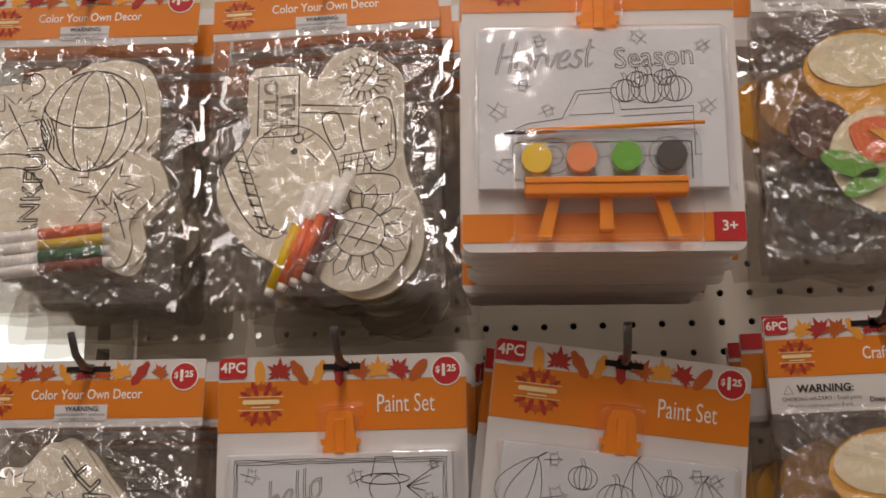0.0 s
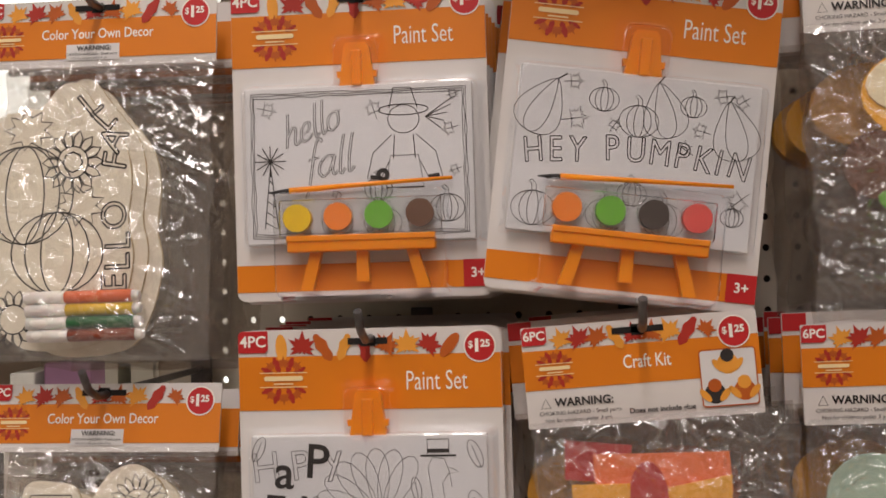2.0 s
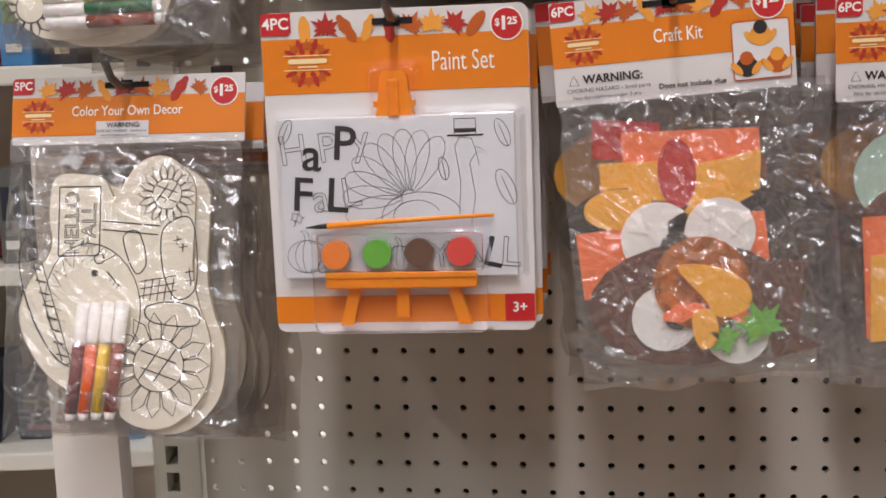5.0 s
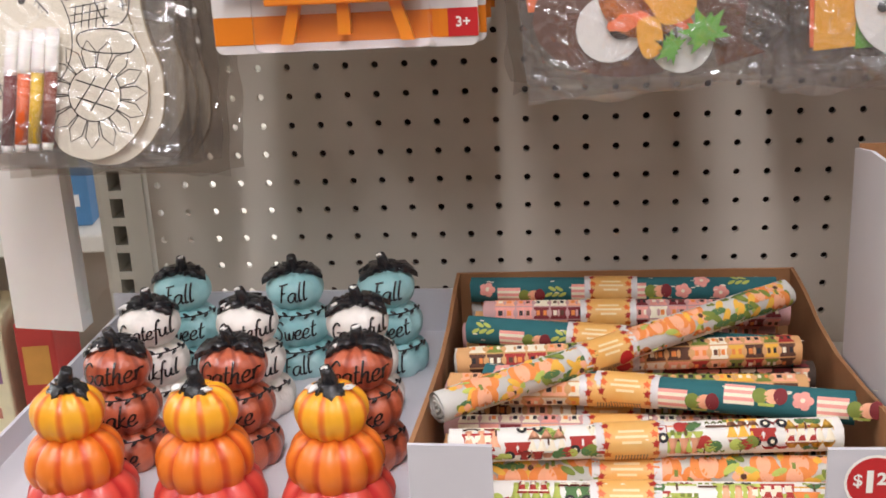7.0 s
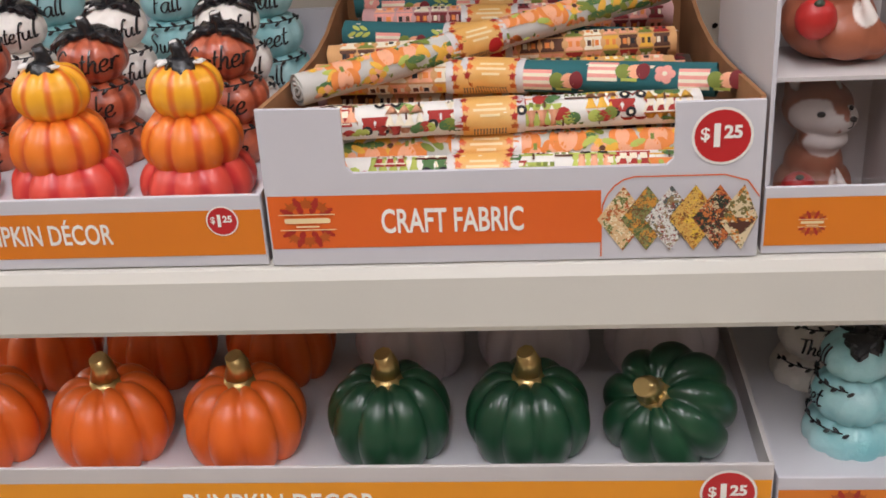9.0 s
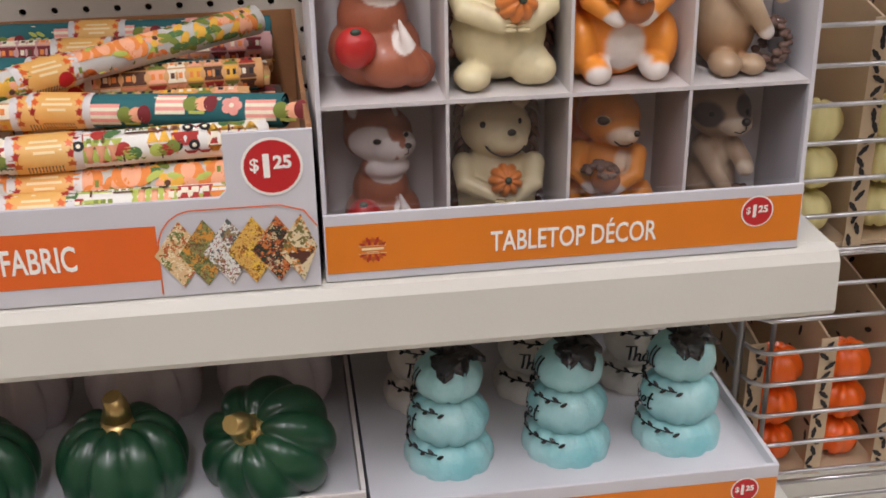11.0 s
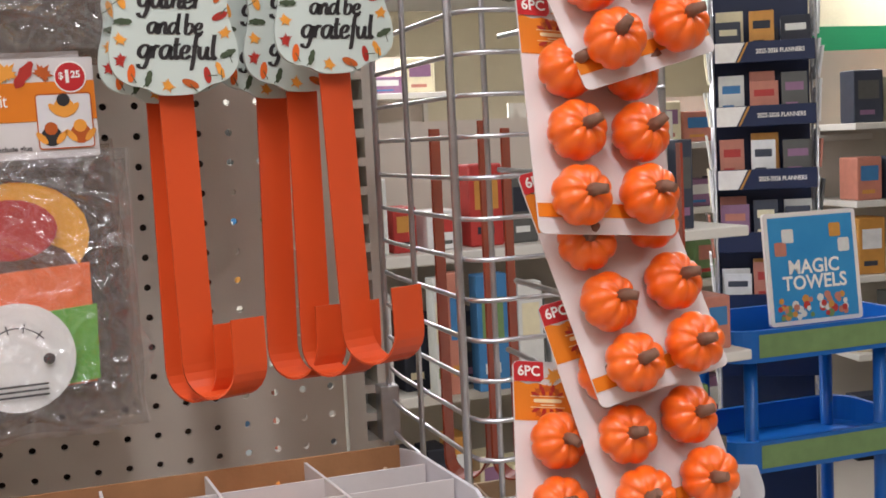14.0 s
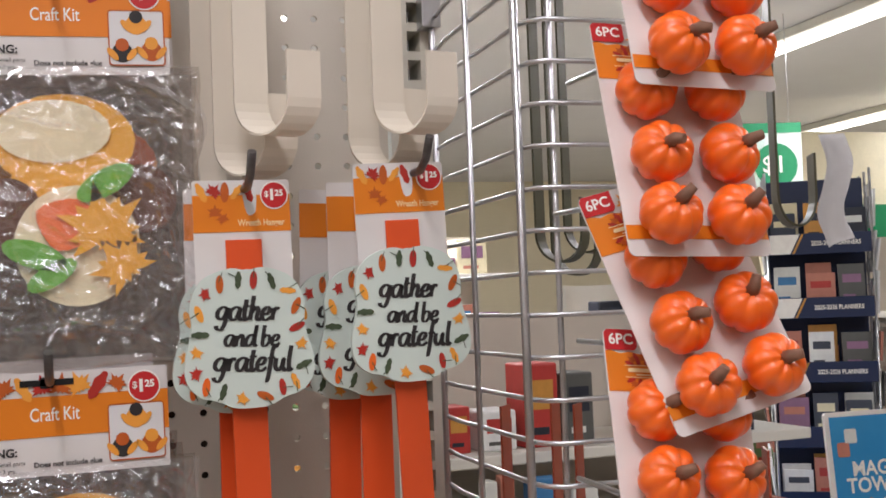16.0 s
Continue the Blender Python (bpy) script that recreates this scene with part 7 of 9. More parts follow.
def resin_mat():
    """Hand-painted cast resin: sprayed colours, brushed fur relief, satin varnish."""
    m = bpy.data.materials.new("painted_resin")
    m.use_nodes = True
    n, l = m.node_tree.nodes, m.node_tree.links
    b = n["Principled BSDF"]
    b.inputs["Roughness"].default_value = .42
    b.inputs["Coat Weight"].default_value = .12
    at = n.new("ShaderNodeAttribute")
    at.attribute_name = "paint"
    tc = n.new("ShaderNodeTexCoord")
    no = n.new("ShaderNodeTexNoise")
    no.inputs["Scale"].default_value = 70
    no.inputs["Detail"].default_value = 5
    mr = n.new("ShaderNodeMapRange")
    mr.inputs["From Min"].default_value, mr.inputs["From Max"].default_value = .3, .7
    mr.inputs["To Min"].default_value, mr.inputs["To Max"].default_value = .86, 1.06
    hs = n.new("ShaderNodeHueSaturation")
    l.new(tc.outputs["Object"], no.inputs["Vector"])
    l.new(no.outputs["Fac"], mr.inputs["Value"])
    l.new(mr.outputs[0], hs.inputs["Value"])
    l.new(at.outputs["Color"], hs.inputs["Color"])
    l.new(hs.outputs[0], b.inputs["Base Color"])
    mp = n.new("ShaderNodeMapping")
    mp.inputs["Scale"].default_value = (260, 260, 70)
    fur = n.new("ShaderNodeTexNoise")
    fur.inputs["Scale"].default_value = 1
    fur.inputs["Detail"].default_value = 3
    bp = n.new("ShaderNodeBump")
    bp.inputs["Strength"].default_value = .28
    bp.inputs["Distance"].default_value = .001
    l.new(tc.outputs["Object"], mp.inputs[0])
    l.new(mp.outputs[0], fur.inputs["Vector"])
    l.new(fur.outputs["Fac"], bp.inputs["Height"])
    l.new(bp.outputs[0], b.inputs["Normal"])
    return m


M_RESIN = resin_mat()
C_FOX, C_WHITE, C_CREAM, C_BRISTLE = rgb(168, 98, 70), rgb(240, 230, 222), rgb(230, 216, 174), rgb(108, 70, 58)
C_SQUIRREL, C_TAN, C_MASK, C_APPLE = rgb(240, 152, 58), rgb(184, 156, 126), rgb(72, 62, 60), rgb(192, 44, 40)
C_BLACK, C_GOURD, C_LEAFY, C_ACORN, C_CONE = rgb(22, 18, 18), rgb(222, 130, 60), rgb(60, 74, 60), rgb(168, 96, 48), rgb(112, 86, 76)


def cast(bm, voxel, turns):
    """Melts overlapping lumps into one cast body."""
    me = bpy.data.meshes.new("cast")
    bm.to_mesh(me)
    bm.free()
    ob = new("cast", me)
    r = ob.modifiers.new("melt", "REMESH")
    r.mode, r.voxel_size = "VOXEL", voxel
    q = ob.modifiers.new("soften", "SMOOTH")
    q.factor, q.iterations = .5, turns
    out = bpy.data.meshes.new_from_object(ob.evaluated_get(bpy.context.evaluated_depsgraph_get()))
    bpy.data.objects.remove(ob)
    res = bmesh.new()
    res.from_mesh(out)
    bpy.data.meshes.remove(out)
    return res


def limb(bm, pts, r0, r1):
    tube(bm, pts, r0, 12, r1)
    ball(bm, pts[0], r0, r0, r0, 12, 8)
    ball(bm, pts[-1], r1, r1, r1, 12, 8)


def figurine(kind, x, y, z, turn=0.0, s=1.0):
    """A small painted resin animal ornament, one plain cast shape."""
    bm = bmesh.new()
    extra = []          # (shape, colour) set on the cast body
    if kind == "fox":
        base = C_FOX
        for c, r in (((0, .003, .022), (.0275, .023, .0225)), ((-.001, .002, .040), (.0205, .018, .022)), ((0, 0, .056), (.016, .0145, .014)), ((-.002, -.001, .083), (.0245, .0205, .0205)), ((.006, -.011, .078), (.0175, .014, .0125)), ((.0125, -.0175, .0785), (.0068, .0080, .0058)), ((.002, -.007, .061), (.0175, .0125, .0095)), ((.021, -.010, .012), (.0120, .011, .0115)), ((.006, -.016, .016), (.018, .010, .013))):
            ball(bm, c, *r, 20, 12)
        for px, pz, tx, tz in ((-.018, .098, -.0225, .113), (.005, .100, .0085, .119)):
            limb(bm, [(px, .001, pz - .004), ((px + tx) / 2, .002, (pz + tz) / 2), (tx, .003, tz)], .0074, .0018)
        limb(bm, [(.020, -.019, .014), (.015, -.0205, .028), (.0105, -.0175, .042)], .0075, .0014)
        paints = [((-.0065, -.018, .0800), (.0185, .018, .0140), C_WHITE, .12), ((.016, -.017, .0775), (.0088, .013, .0105), C_WHITE, .12), ((.007, -.014, .060), (.020, .014, .0110), C_WHITE, .12), ((.0085, -.018, .094), (.0058, .016, .0110), C_FOX, .15), ((.0125, -.024, .0855), (.0028, .010, .0062), C_FOX, .15), ((-.0195, -.008, .1045), (.0044, .009, .0078), C_WHITE, .15), ((.0105, -.007, .107), (.0032, .009, .009), C_WHITE, .2), ((.0125, -.0215, .036), (.0080, .009, .0125), C_WHITE, .1), ((-.0235, .0, .112), (.004, .01, .003), C_BRISTLE, .5)]
        extra += [(("b", (-.0045, -.0232, .0845), (.0030, .0015, .0022)), C_BLACK), (("b", (.0158, -.0195, .0875), (.0017, .0018, .0019)), C_BLACK), (("b", (.0165, -.0252, .0812), (.0026, .0024, .0021)), C_BLACK), (("t", [(.0165, -.0255, .079), (.0163, -.0252, .0758), (.0135, -.0255, .0745)], .0004), C_BLACK), (("b", (-.015, -.0195, .029), (.0120, .0095, .0118)), C_APPLE), (("b", (-.0155, -.0250, .0392), (.0032, .0022, .0020)), C_LEAFY)]
    elif kind == "hedgehog":
        base = C_CREAM
        for c, r in (((0, 0, .030), (.0290, .0235, .0290)), ((0, 0, .050), (.0250, .0205, .020)), ((-.001, -.001, .083), (.0255, .0215, .0215)), ((.005, -.014, .078), (.0165, .0135, .0120)), ((.008, -.0225, .0845), (.0065, .0062, .0058)), ((-.021, -.001, .1025), (.0072, .0058, .0072)), ((.0165, -.001, .1045), (.0072, .0058, .0072)), ((-.018, -.018, .0078), (.0110, .0130, .0082)), ((.0215, -.015, .0105), (.0105, .0125, .0095)), ((.016, -.013, .013), (.013, .012, .013))):
            ball(bm, c, *r, 20, 12)
        for sg, x0 in ((-1, -.0235), (1, .0255)):
            limb(bm, [(x0, -.008, .057), (x0 * .98, -.020, .047), (sg * .007 + .005, -.0275, .0405)], .0088, .0062)
        paints = [((-.021, -.007, .103), (.004, .006, .004), rgb(206, 186, 148), .5), ((.0165, -.007, .105), (.004, .006, .004), rgb(206, 186, 148), .5), ((.006, -.03, .070), (.012, .010, .003), rgb(206, 180, 140), .6)]
        rn = random.Random(1)
        for row in range(10):
            for k in range(15):
                a = radians(-8 + 14 * k + (7 if row % 2 else 0))
                h = .016 + .0090 * row
                rr = .0300 if h < .06 else .0265
                px, py = math.cos(a) * rr, math.sin(a) * rr * .84 + .004
                extra.append((("t", [(px * .86, py * .86, h + .004), (px * 1.0, py * 1.0, h), (px * 1.13, py * 1.13, h - .0065)], .0052, .0010), C_BRISTLE))
        for k in range(9):
            extra.append((("b", (-.0115 + .0026 * k, -.002 + .003 * math.sin(k * 2), .1035 + .001 * math.sin(k * 3)), (.0022, .0034, .0026)), C_BRISTLE))
        extra += [(("b", (-.0105, -.0195, .0905), (.0022, .0016, .0026)), C_BLACK), (("b", (.0150, -.0190, .0930), (.0014, .0016, .0022)), C_BLACK), (("b", (.0090, -.0280, .0875), (.0032, .0024, .0026)), C_BLACK), (("t", [(.005 + .0140 * math.cos(radians(a)), -.0268 + .0050 * abs(math.cos(radians(a))) ** 2, .0780 + .0085 * math.sin(radians(a))) for a in range(195, 346, 15)], .0007), C_BLACK), (("g", (.005, -.0295, .0530), .0122, .0225), C_GOURD), (("b", (.0065, -.0400, .0565), (.0026, .0026, .0028)), C_LEAFY)]
        for sg in (-1, 1):
            for k in range(3):
                extra.append((("b", (.005 + sg * .0035, -.0325 + .0006 * k, .0375 + .0026 * k), (.0042, .0020, .0013)), C_CREAM))
    elif kind == "squirrel":
        base = C_SQUIRREL
        for c, r in (((-.023, .012, .048), (.0150, .011, .042)), ((-.0275, .010, .080), (.0110, .010, .022)), ((0, .001, .028), (.0245, .0215, .0285)), ((0, 0, .052), (.0215, .0180, .017)), ((-.001, -.001, .086), (.0230, .0195, .0205)), ((.008, -.012, .079), (.0150, .0130, .0115)), ((.0155, -.0175, .0785), (.0075, .0085, .0066)), ((-.0175, .0, .1015), (.0068, .0045, .0078)), ((.0245, -.005, .021), (.0108, .0165, .0190)), ((-.0245, -.005, .021), (.0108, .0165, .0190)), ((-.0165, -.020, .0080), (.0090, .0110, .0082)), ((.0185, -.018, .0085), (.0090, .0110, .0085))):
            ball(bm, c, *r, 20, 12)
        limb(bm, [(.001, .0, .100), (.0025, .0005, .107), (.003, .001, .1145)], .0062, .0018)
        for sg in (-1, 1):
            limb(bm, [(sg * .0205, -.006, .060), (sg * .0215, -.019, .049), (sg * .0075, -.0262, .0400)], .0080, .0060)
        paints = [((.001, -.022, .016), (.0140, .012, .0200), C_WHITE, .35), ((.014, -.022, .0765), (.0130, .014, .0085), rgb(250, 226, 196), .5), ((.009, -.026, .0400), (.0070, .008, .0055), C_WHITE, .3), ((-.009, -.026, .0400), (.0070, .008, .0055), C_WHITE, .3), ((-.0165, -.027, .0060), (.0085, .008, .0065), C_WHITE, .4), ((.0185, -.025, .0065), (.0085, .008, .0065), C_WHITE, .4), ((-.017, -.005, .101), (.0035, .005, .0045), rgb(214, 110, 50), .5), ((-.026, .01, .05), (.012, .02, .04), rgb(226, 116, 52), .4), ((.012, -.018, .058), (.006, .01, .010), rgb(250, 226, 196), .6)]
        extra += [(("b", (-.0025, -.0205, .0885), (.0056, .0018, .0040)), rgb(250, 214, 160)), (("b", (-.0023, -.0215, .0885), (.0046, .0018, .0033)), rgb(58, 30, 24)), (("b", (.0215, -.0232, .0812), (.0023, .0022, .0025)), C_BLACK), (("t", [(.0065, -.0262, .0752), (.0105, -.0268, .0728), (.0150, -.0262, .0726), (.0190, -.0240, .0742)], .0006), C_BLACK), (("b", (.002, -.0300, .0475), (.0105, .0090, .0105)), C_ACORN)]
        rn = random.Random(4)
        for k in range(46):
            a, e = rn.uniform(0, 6.28), rn.uniform(.0, 1.45)
            extra.append((("b", (-.002 + .0118 * math.cos(a) * math.cos(e), -.0305 + .0098 * math.sin(a) * math.cos(e), .0520 + .0082 * math.sin(e)), (.0028, .0026, .0022)), C_CONE))
    else:
        base = C_TAN
        for c, r in (((-.004, .003, .028), (.0195, .0190, .0285)), ((-.003, .002, .052), (.0165, .0150, .016)), ((-.001, -.001, .086), (.0235, .0200, .0205)), ((.010, -.012, .0805), (.0130, .0125, .0105)), ((.0145, -.0165, .0815), (.0065, .0080, .0060)), ((-.0175, .0, .103), (.0062, .0042, .0085)), ((-.012, -.016, .0075), (.0095, .0125, .0078)), ((.004, -.019, .0065), (.0080, .0100, .0065))):
            ball(bm, c, *r, 20, 12)
        limb(bm, [(.007, .0, .102), (.008, .0005, .108), (.0085, .001, .1135)], .0060, .0022)
        limb(bm, [(.011, -.006, .060), (.0185, -.014, .0510), (.0200, -.019, .0480)], .0072, .0066)
        limb(bm, [(-.010, -.012, .058), (.000, -.020, .042), (.0105, -.0215, .0260)], .0082, .0050)
        paints = [((-.0085, -.017, .0865), (.0120, .012, .0098), C_MASK, .35), ((.0170, -.013, .0930), (.0075, .012, .0095), C_MASK, .35), ((.0120, -.021, .0785), (.0120, .010, .0078), rgb(226, 206, 180), .4), ((.011, -.0235, .0245), (.0060, .007, .0060), C_WHITE, .5), ((.020, -.0215, .0480), (.0065, .006, .0065), rgb(226, 206, 180), .5), ((.0095, -.004, .108), (.0032, .006, .0060), C_MASK, .3), ((-.004, .004, .016), (.020, .021, .022), rgb(168, 124, 84), .6), ((.004, -.016, .046), (.008, .010, .014), rgb(218, 196, 166), .6)]
        extra += [(("b", (-.0065, -.0212, .0882), (.0026, .0016, .0026)), C_BLACK), (("b", (.0178, -.0195, .0905), (.0016, .0016, .0024)), C_BLACK), (("b", (.0175, -.0240, .0845), (.0034, .0026, .0032)), C_BLACK), (("t", [(.0178, -.0252, .0815), (.0176, -.0248, .0785), (.0142, -.0255, .0762), (.0100, -.0250, .0768)], .0005), C_BLACK)]
        rn = random.Random(6)
        for k in range(60):
            a, e = rn.uniform(0, 6.28), rn.uniform(-1.3, 1.3)
            extra.append((("b", (.0185 + .0100 * math.cos(a) * math.cos(e), -.0150 + .0085 * math.sin(a) * math.cos(e), .0170 + .0150 * math.sin(e)), (.0030, .0028, .0020)), C_CONE))
    bm = cast(bm, .0013, 7)
    for v in bm.verts:
        v.co.z = max(0.0, v.co.z)
    for f in bm.faces:
        f.smooth = True
    lay = bm.verts.layers.float_color.new("paint")
    for v in bm.verts:
        col = Vector(base)
        wob = .05 * noise.noise(v.co * 300)
        for c, r, pc, soft in paints:
            d = Vector(((v.co.x - c[0]) / r[0], (v.co.y - c[1]) / r[1], (v.co.z - c[2]) / r[2])).length + wob
            k = min(1.0, max(0.0, (1 + soft / 2 - d) / soft))
            if k > 0:
                col = col.lerp(Vector(pc), k * k * (3 - 2 * k))
        v[lay] = (*col, 1)
    for sh, pc in extra:
        n0 = len(bm.verts)
        if sh[0] == "b":
            ball(bm, sh[1], *sh[2], 12 if max(sh[2]) > .005 else 8, 8 if max(sh[2]) > .005 else 6)
        elif sh[0] == "g":
            gourd(bm, *sh[1], sh[2], sh[3], 9, .20, .2, 45, 12, tilt=Euler((radians(72), 0, radians(8))).to_matrix())
        else:
            tube(bm, sh[1], sh[2], 6, sh[3] if len(sh) > 3 else None)
        bm.verts.ensure_lookup_table()
        for v in bm.verts[n0:]:
            tone = 1.0
            if pc == C_BRISTLE or pc == C_CONE:
                tone = 1 + .25 * noise.noise(v.co * 260)
            v[lay] = (*[c * tone for c in pc], 1)
    me_m = pose(x, y, z, 0, 0, turn) @ Matrix.Diagonal((s, s, s, 1))
    lab = {"fox": "russet and white fox figurine with a red apple", "hedgehog": "cream hedgehog figurine holding a small pumpkin", "squirrel": "orange squirrel figurine holding an acorn", "raccoon": "tan raccoon figurine with dark eye patches"}[kind]
    return whole("figurine", bm, M_RESIN, lab, "figurine", "animal figurines", m=me_m)


XS = figurine_box()
KINDS = ("fox", "hedgehog", "squirrel", "raccoon")
for k, kd in enumerate(KINDS):
    cx = (XS[k] + XS[k + 1]) / 2
    a = figurine(kd, cx - .001, -.345, 1.2247, (6, 0, 0, 8)[k], .985)
    b = copy_thing(a, pose(cx + .006, -.290, 1.2247) @ Matrix.Identity(4))
    c = copy_thing(a, pose(cx + .006, -.232, 1.2247))
    d = copy_thing(a, pose(cx + .001, -.334, ZU + .0027, 0, 0, (0, -8, -22, -20)[k]))
    d.scale = (.86, .86, .84)
M_FILM_BOX = film_mat("window_film", (0.9, 0.88, 0.9), 0.02, 0.06, 8)
CLEAR.append(M_FILM_BOX)
for k in range(4):
    bm = bmesh.new()
    flat(bm, [(XS[k] + .0015, 1.163), (XS[k + 1] - .0015, 1.163), (XS[k + 1] - .0015, 1.2215), (XS[k] + .0015, 1.2215)], -.3785)
    pane = part("window_film", bm, M_FILM_BOX, [o for o in scene.objects if o.name == "figurine_box"][0], "clear window film")


# ---------------------------------------------------------------- wreath hangers
def hanger(m, strap_mat, label, plaque=True, front=True, length=0.328, group="wreath hangers"):
    """An over-door strap with a turned-up end, on a header card, with a lettered plaque."""
    t = thing("wreath_hanger", m, label, "wreath hanger", group)
    W = .0225
    bm = bmesh.new()
    zb = -length
    pts = [(0, 0, -.018), (0, 0, -.08), (0, 0, -.16), (0, 0, zb + .026)]
    for a in range(0, 181, 15):
        s = .0195
        c = 1 - math.cos(radians(a))
        pts.append((.74 * s * c, -.67 * s * c, zb + .022 - .022 * math.sin(radians(a))))
    pts.append((.74 * .039, -.67 * .039, zb + .052))
    band(bm, pts, (W, .004, 0), .0017)
    part("strap", bm, strap_mat, t)
    if not plaque:
        return t
    bm = bmesh.new()
    slab(bm, rrect(-.031, .031, -.098, .014, .002, 3), -.0032, -.0024)
    cardp = part("header_card", bm, M_CARD, t, "white header card")
    bm = bmesh.new()
    flat(bm, [(-.031, .0045), (-.031, -.019), (.031, -.019), (.031, .0045)], -.0035)
    part("orange_band", bm, M_ORANGE, cardp, "orange printed band")
    if front:
        bm = bmesh.new()
        leaf_row(bm, -.029, .008, .003, -.0038, random.Random(6), 5, .006)
        part("leaf_print", bm, [M_LEAF_O, M_LEAF_R, M_LEAF_D], cardp)
        badge(t, .021, .004, -.0039, .0082)
        bm = bmesh.new()
        words(bm, "Wreath Hanger", .012, -.0135, -.0039, .0058, .0001, 0, 0, .8)
        part("title", bm, M_CREAM_INK, cardp)
        bm = bmesh.new()
        flat(bm, leaf_shape(-.017, -.007, .006, 0, 0), -.0038)
        flat(bm, leaf_shape(-.012, -.011, .005, 30, 0), -.0038)
        part("leaf_emblem", bm, M_LEAF_D, cardp)
        bm = bmesh.new()
        slab(bm, blob([(.001, .008), (.009, .009), (.009, -.004), (.007, -.008), (.003, -.007)], 3), -.0036, -.0034)
        part("hang_slot", bm, M_PAPER, cardp)
        bm = bmesh.new()
        box(bm, -.0115, .0115, -.0052, -.0036, -.044, -.024, .0004)
        part("strap_tongue", bm, strap_mat, t)
    # plaque cut to a lobed pumpkin outline
    cz = -.0855
    half = [(0, .0445), (.010, .0462), (.020, .0440), (.0290, .0395), (.0355, .0315), (.0385, .0205), (.0378, .009), (.0395, -.001), (.0425, -.012), (.0432, -.024), (.0395, -.0335), (.031, -.0395), (.022, -.0415), (.013, -.0465), (0, -.0475)]
    rim = blob(half + [(-x, z) for x, z in half[-2:0:-1]], 4)
    bm = bmesh.new()
    slab(bm, [(x * .94, cz + z * .94) for x, z in rim], -.0105, -.0062)
    bmesh.ops.bevel(bm, geom=[e for e in bm.edges if all(v.co.y < -.0104 for v in e.verts)], offset=.0007, segments=2, affect="EDGES")
    pl = part("plaque", bm, M_PLAQUE, t, "pale mint plaque cut to a lobed outline")
    bm = bmesh.new()
    script(bm, "gather", -.001, cz + .0105, -.0109, .0080, .0023, -3, .12)
    script(bm, "and be", .001, cz - .0058, -.0109, .0068, .0020, -3, .12)
    script(bm, "grateful", .001, cz - .0215, -.0109, .0082, .0023, -3, .12)
    part("lettering", bm, M_INK, pl, "black brush lettering")
    bm = bmesh.new()
    k = len(rim)
    order = (1, 2, 4, 3, 1, 0, 2, 4, 1, 3, 0, 2, 5, 1, 0, 2, 4, 1, 3, 2)
    for i in range(20):
        x, z = rim[int(k * (i + .5) / 20)]
        hue = order[i]
        kind = (0, 0, 1, 2, 1, 0)[hue] if i % 4 else 2
        flat(bm, leaf_shape(x * .79 + .0004 * math.sin(i * 5), cz + z * .79 - .0005, (.0058, .0056, .0054)[i % 3], math.degrees(math.atan2(z, x)) - 90 + 55 * math.sin(i * 2.3), kind), -.0109 - .00002 * i, (0, 1, 3, 2, 0, 4)[hue])
        if kind:
            a = math.atan2(z, x) + 1.2 * math.sin(i * 1.7)
            stroke(bm, [(x * .80, cz + z * .81), (x * .80 + .0065 * math.cos(a), cz + z * .81 + .0065 * math.sin(a))], -.0115, .0006, False, 3)
    part("leaf_print", bm, [M_LEAF_O, M_LEAF_R, M_LEAF_D, M_LEAF_G, M_ORANGE2], pl, "printed autumn leaves")
    return t


HLAB = "orange strap wreath hanger with a lettered mint plaque"
hanger(hang(.5130, 1.731, -.228, -1, 2), M_STRAP, HLAB)
hanger(hang(.6165, 1.742, -.230, -2, 2), M_STRAP, HLAB)
hanger(hang(.509, 1.727, -.210, 0, 2), M_STRAP, HLAB, front=False)
hanger(hang(.604, 1.732, -.202, 0, 2), M_STRAP, HLAB, front=False)
hanger(hang(.589, 1.729, -.182, 1, 2), M_STRAP, HLAB, front=False)
hook(.515, -.236, 1.741)
hook(.627, -.238, 1.751)
WLAB = "cream strap wreath hanger with a turned-up end"
for x, y, z in ((.521, -.232, 2.096), (.511, -.200, 2.085), (.500, -.17, 2.070), (.612, -.232, 2.098), (.602, -.200, 2.090)):
    hanger(hang(x, z, y, 0, 2), M_STRAP_W, WLAB, plaque=False, length=.324 if y < -.22 else .335)
hook(.515, -.240, 2.082)
hook(.609, -.240, 2.090)


# ---------------------------------------------------------------- wire side rack
RACK_X, RACK_Y, RACK_R = .707, -.250, .862


